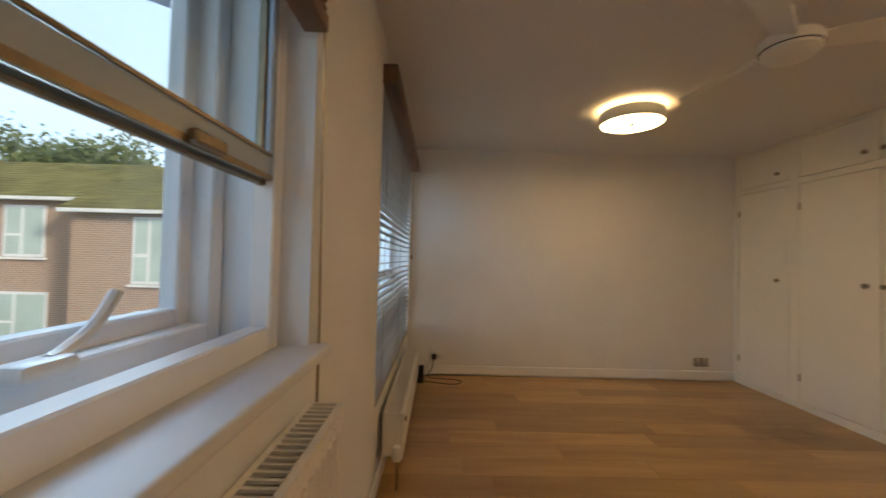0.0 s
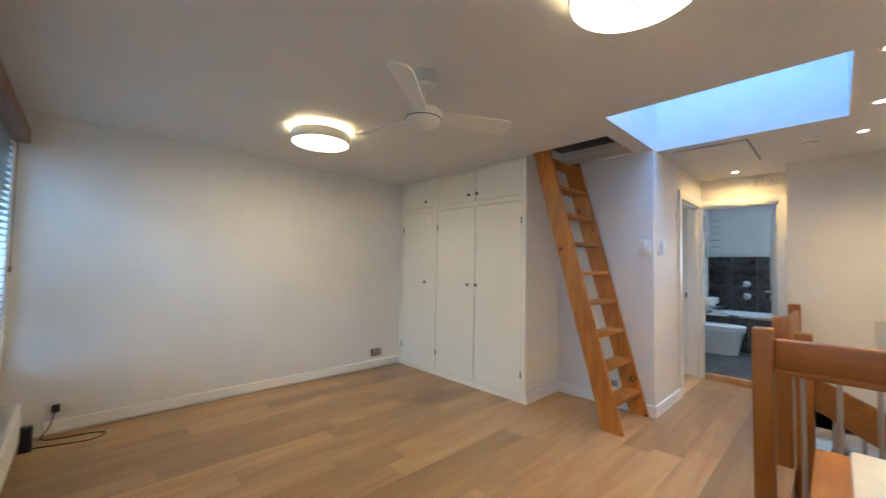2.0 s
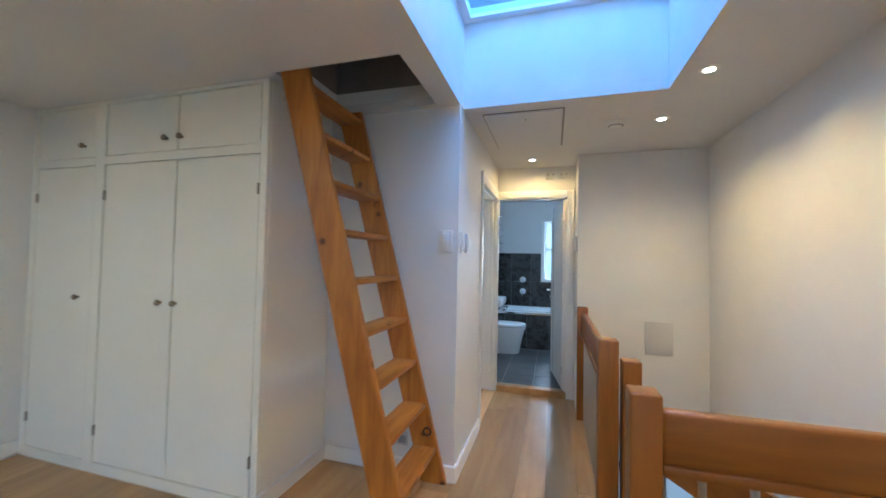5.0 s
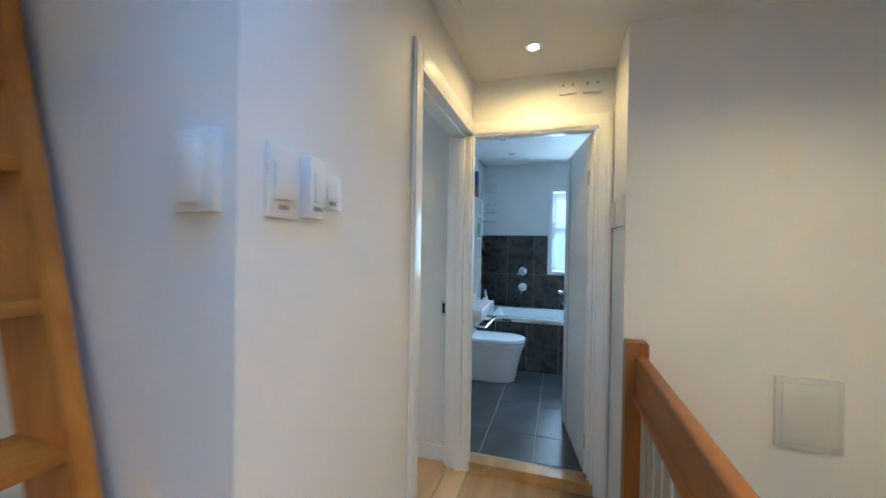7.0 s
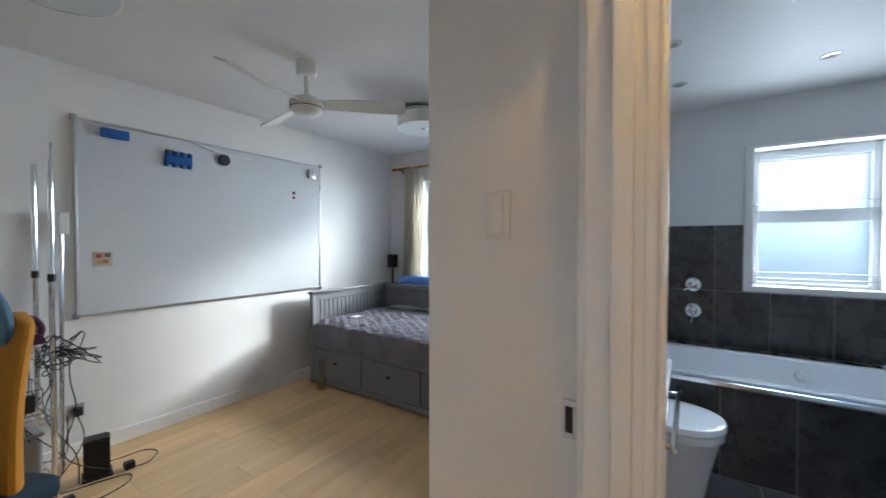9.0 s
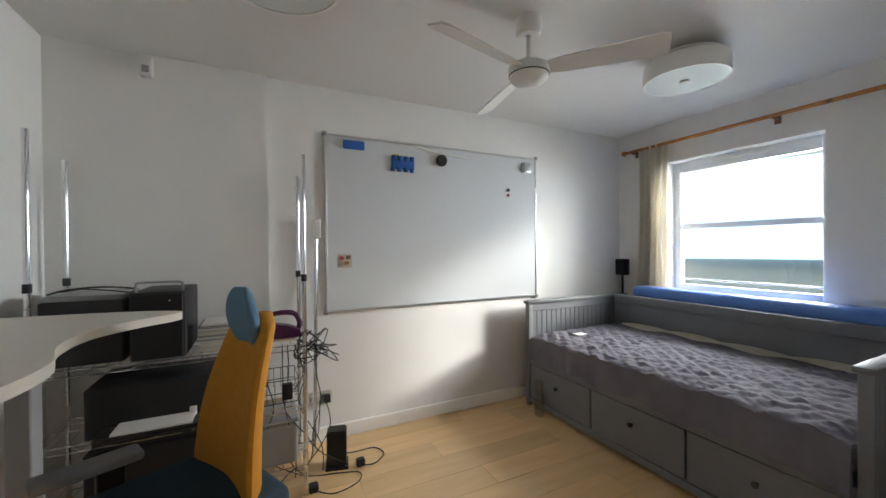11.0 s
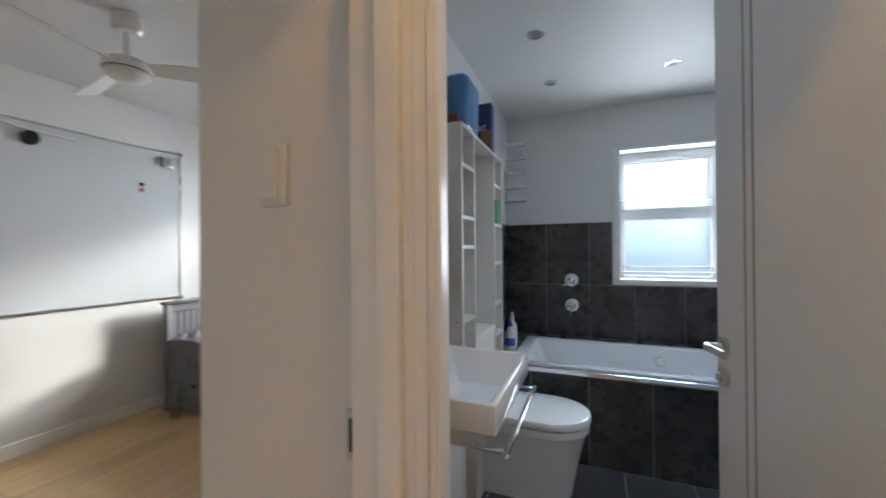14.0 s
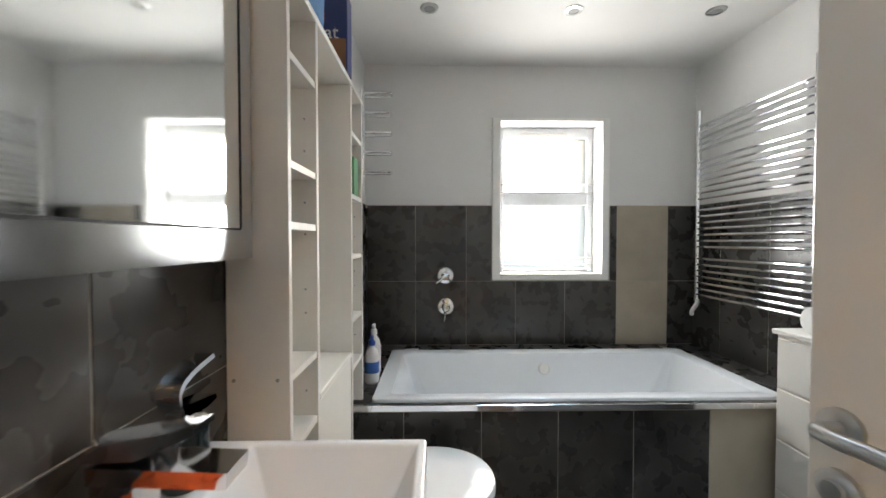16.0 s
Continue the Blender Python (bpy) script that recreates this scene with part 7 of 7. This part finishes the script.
def brick_material(name, a, b2, mortar):
    m = material(name, a, 0.9)
    nt = m.node_tree
    tc = nt.nodes.new("ShaderNodeTexCoord")
    sep = nt.nodes.new("ShaderNodeSeparateXYZ")
    com = nt.nodes.new("ShaderNodeCombineXYZ")
    nt.links.new(tc.outputs["Object"], sep.inputs[0])
    nt.links.new(sep.outputs["X"], com.inputs["X"])
    nt.links.new(sep.outputs["Z"], com.inputs["Y"])
    br = nt.nodes.new("ShaderNodeTexBrick")
    br.inputs["Scale"].default_value = 1.0
    br.inputs["Brick Width"].default_value, br.inputs["Row Height"].default_value, br.inputs["Mortar Size"].default_value = 0.225, 0.075, 0.018
    br.inputs["Color1"].default_value, br.inputs["Color2"].default_value, br.inputs["Mortar"].default_value = (*a, 1), (*b2, 1), (*mortar, 1)
    nt.links.new(com.outputs[0], br.inputs["Vector"])
    nt.links.new(br.outputs["Color"], nt.nodes["Principled BSDF"].inputs["Base Color"])
    return m


BRICK = brick_material("red_brick", (0.44, 0.23, 0.15), (0.31, 0.155, 0.105), (0.48, 0.42, 0.36))
MOSS = material("mossy_roof_tile", (0.20, 0.20, 0.085), 0.95, vary=0.35, scale=1.3, bump=0.4, fine=12)
# opaque pale colour stands in for the sky mirrored in the far panes
PANE_FAR = material("painted_reflection_pane", (0.46, 0.58, 0.56), 0.12, vary=0.15, scale=1.0)



def house(x0, x1, y0, y1, eaves, ridge, wins):
    e = thing("brick_house", ((x0 + x1) / 2, (y0 + y1) / 2, -3.0), "two-storey red brick house with a mossy tiled roof", "house", "houses opposite")
    part("wall", solid(x0, x1, y0, y1, -3.0, eaves), BRICK, e)
    ym = (y0 + y1) / 2
    roof = part("roof", prism(bmesh.new(), [(y0 - 0.3, eaves - 0.05), (y0 - 0.3, eaves + 0.05), (ym, ridge), (y1 + 0.3, eaves + 0.05), (y1 + 0.3, eaves - 0.05)], x0 - 0.15, x1 + 0.15, "x"), MOSS, e)
    n = 14
    bm = bmesh.new()
    for i in range(n):
        t0, t1 = i / n, (i + 1) / n
        ya, yb2 = y0 - 0.32 + (ym - y0 + 0.32) * t0, y0 - 0.32 + (ym - y0 + 0.32) * t1
        za, zb2 = eaves + 0.06 + (ridge - eaves - 0.03) * t0, eaves + 0.06 + (ridge - eaves - 0.03) * t1
        prism(bm, [(ya, za), (ya, za + 0.05), (yb2, zb2 + 0.02), (yb2, zb2)], x0 - 0.17, x1 + 0.17, "x")
    part("tile_courses", bm, MOSS, roof)
    part("gutter", solid(x0 - 0.15, x1 + 0.15, y0 - 0.42, y0 - 0.30, eaves - 0.12, eaves + 0.02, bevel=0.02), UPVC, e)
    for a0, a1, b0, b1 in wins:
        w = part("window", solid(a0, a1, y0 - 0.03, y0 + 0.02, b0, b1), UPVC, e)
        mid = a0 + (a1 - a0) * 0.45
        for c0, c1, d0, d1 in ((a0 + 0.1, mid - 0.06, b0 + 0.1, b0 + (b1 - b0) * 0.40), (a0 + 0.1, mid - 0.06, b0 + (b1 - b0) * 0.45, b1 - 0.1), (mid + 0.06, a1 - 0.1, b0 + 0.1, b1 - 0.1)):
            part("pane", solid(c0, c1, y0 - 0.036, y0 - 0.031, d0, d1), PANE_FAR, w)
        part("sill", solid(a0 - 0.08, a1 + 0.08, y0 - 0.12, y0 - 0.001, b0 - 0.1, b0 - 0.02), UPVC, w)


house(-30.0, -12.75, 14.2, 20.0, 3.05, 5.0, [(-16.15, -14.6, 0.85, 2.78), (-16.6, -14.4, -2.4, -0.45), (-21.5, -20.0, 0.85, 2.78)])
house(-12.7, -2.0, 13.2, 20.0, 2.55, 4.75, [(-10.55, -9.25, 0.02, 2.35), (-6.0, -4.6, 0.02, 2.35), (-10.4, -9.1, -2.6, -0.9)])
dp = single("drain_pipe", rod(bmesh.new(), (-12.9, 14.1, -3.0), (-12.9, 14.1, 2.9), 0.05, 8), PLASTIC_G, "grey rainwater pipe on the brick house", "pipe")


def tree(x, y, base, height, spread, seed):
    rng = random.Random(seed)
    e = thing("tree", (x, y, base), "broad leafy green tree behind the houses", "tree", "trees")
    bm = bmesh.new()
    top = base + height
    rod(bm, (x, y, base), (x, y, base + height * 0.55), 0.28, 10, 0.16)
    tips = []
    for i in range(14):
        a = 2 * math.pi * i / 14 + rng.uniform(-.3, .3)
        r = spread * rng.uniform(0.4, 0.95)
        z = base + height * rng.uniform(0.55, 0.98)
        tip = (x + r * math.cos(a), y + r * math.sin(a), z)
        rod(bm, (x, y, base + height * rng.uniform(0.3, 0.5)), tip, 0.09, 6, 0.02)
        tips.append(tip)
    part("trunk", bm, material("bark", (0.08, 0.06, 0.045), 0.95, bump=0.5, fine=20), e)
    verts, faces = [], []
    for tip in tips:
        for k in range(420):
            d = Vector((rng.gauss(0, 1), rng.gauss(0, 1), rng.gauss(0, 0.7))) * spread * 0.22
            c = Vector(tip) + d
            u = Vector((rng.uniform(-1, 1), rng.uniform(-1, 1), rng.uniform(-1, 1))).normalized()
            w = u.orthogonal().normalized()
            s = rng.uniform(0.10, 0.22)
            i = len(verts)
            verts += [c - u * s, c + w * s * 0.5, c + u * s, c - w * s * 0.5]
            faces.append((i, i + 1, i + 2, i + 3))
    me = bpy.data.meshes.new("crown")
    me.from_pydata([tuple(v) for v in verts], [], faces)
    me.materials.append(material("leaf_green", (0.11, 0.15, 0.065), 0.7, vary=0.4, scale=1.2))
    ob = new("crown", me)
    ob.parent = e
    ob.matrix_parent_inverse = Matrix.Translation(-e.location)


tree(-22.5, 24.0, -3.0, 11.0, 3.6, 3)
tree(-27.0, 25.0, -3.0, 11.5, 3.6, 5)


def haze_ring():
    """Glowing backdrop ring for the pale overcast sky low round the horizon."""
    m = bpy.data.materials.new("overcast_haze")
    m.use_nodes = True
    nt = m.node_tree
    em = nt.nodes.new("ShaderNodeEmission")
    tc = nt.nodes.new("ShaderNodeTexCoord")
    n = nt.nodes.new("ShaderNodeTexNoise")
    n.inputs["Scale"].default_value = 0.02
    nt.links.new(tc.outputs["Object"], n.inputs["Vector"])
    ramp = nt.nodes.new("ShaderNodeValToRGB")
    ramp.color_ramp.elements[0].color, ramp.color_ramp.elements[1].color = (0.52, 0.72, 1.0, 1), (0.70, 0.86, 1.0, 1)
    nt.links.new(n.outputs["Fac"], ramp.inputs["Fac"])
    nt.links.new(ramp.outputs[0], em.inputs["Color"])
    em.inputs["Strength"].default_value = 2.2
    nt.links.new(em.outputs[0], nt.nodes["Material Output"].inputs["Surface"])
    # the glowing ring is high in the west, cut low eastward to pass the sun
    bm = bmesh.new()
    n, rows = 96, []
    for k in range(n):
        a = 2 * math.pi * k / n
        k2 = min(1.0, max(0.0, (0.35 - math.cos(a)) / 0.9))
        top = 26 + 54 * k2 * k2 * (3 - 2 * k2)
        rows.append([bm.verts.new((150 * math.cos(a), 150 * math.sin(a), z)) for z in (-4, top)])
    for k in range(n):
        (a, b), (c, d) = rows[k], rows[(k + 1) % n]
        bm.faces.new((a, b, d, c))
    structure("backdrop", bm, m, "pale overcast sky low over the horizon", "sky")


haze_ring()


# ---- floor boards, piece by piece ----
def boards(parent, mat, x0, x1, y0, y1, width, skip, seed):
    """Boards along x in rows along y; skip gives rectangles without floor."""
    rng = random.Random(seed)
    y = y0
    while y < y1 - 0.02:
        w = min(width, y1 - y)
        segs = [(x0, x1)]
        for sx0, sx1, sy0, sy1 in skip:
            if y + w / 2 > sy0 and y + w / 2 < sy1:
                out = []
                for a, b in segs:
                    if sx0 > a:
                        out.append((a, min(b, sx0)))
                    if sx1 < b:
                        out.append((max(a, sx1), b))
                segs = [s for s in out if s[1] - s[0] > 0.01]
        for a, b in segs:
            x = a - rng.uniform(0, 1.3)
            while x < b:
                nx = x + rng.choice((1.1, 1.35, 1.6, 1.9))
                p, q = max(x, a), min(nx, b)
                if q - p > 0.01:
                    ob = mesh_object("plank", solid(p + 0.0007, q - 0.0007, y + 0.0007, y + w - 0.0007, -0.0118, rng.uniform(-0.0006, 0.0)), mat)
                    ob.parent = parent
                x = nx
        y += w


boards(floor, OAK, -0.208, 5.385, -0.64, 3.933, 0.177, [STAIR, (3.70, 5.4, 1.128, 3.94), (3.14, 3.72, 2.03, 3.94)], 11)
boards(study_floor, OAK2, 3.842, 8.218, 1.252, 4.283, 0.19, [(5.46, 8.22, 1.25, 1.705)], 12)
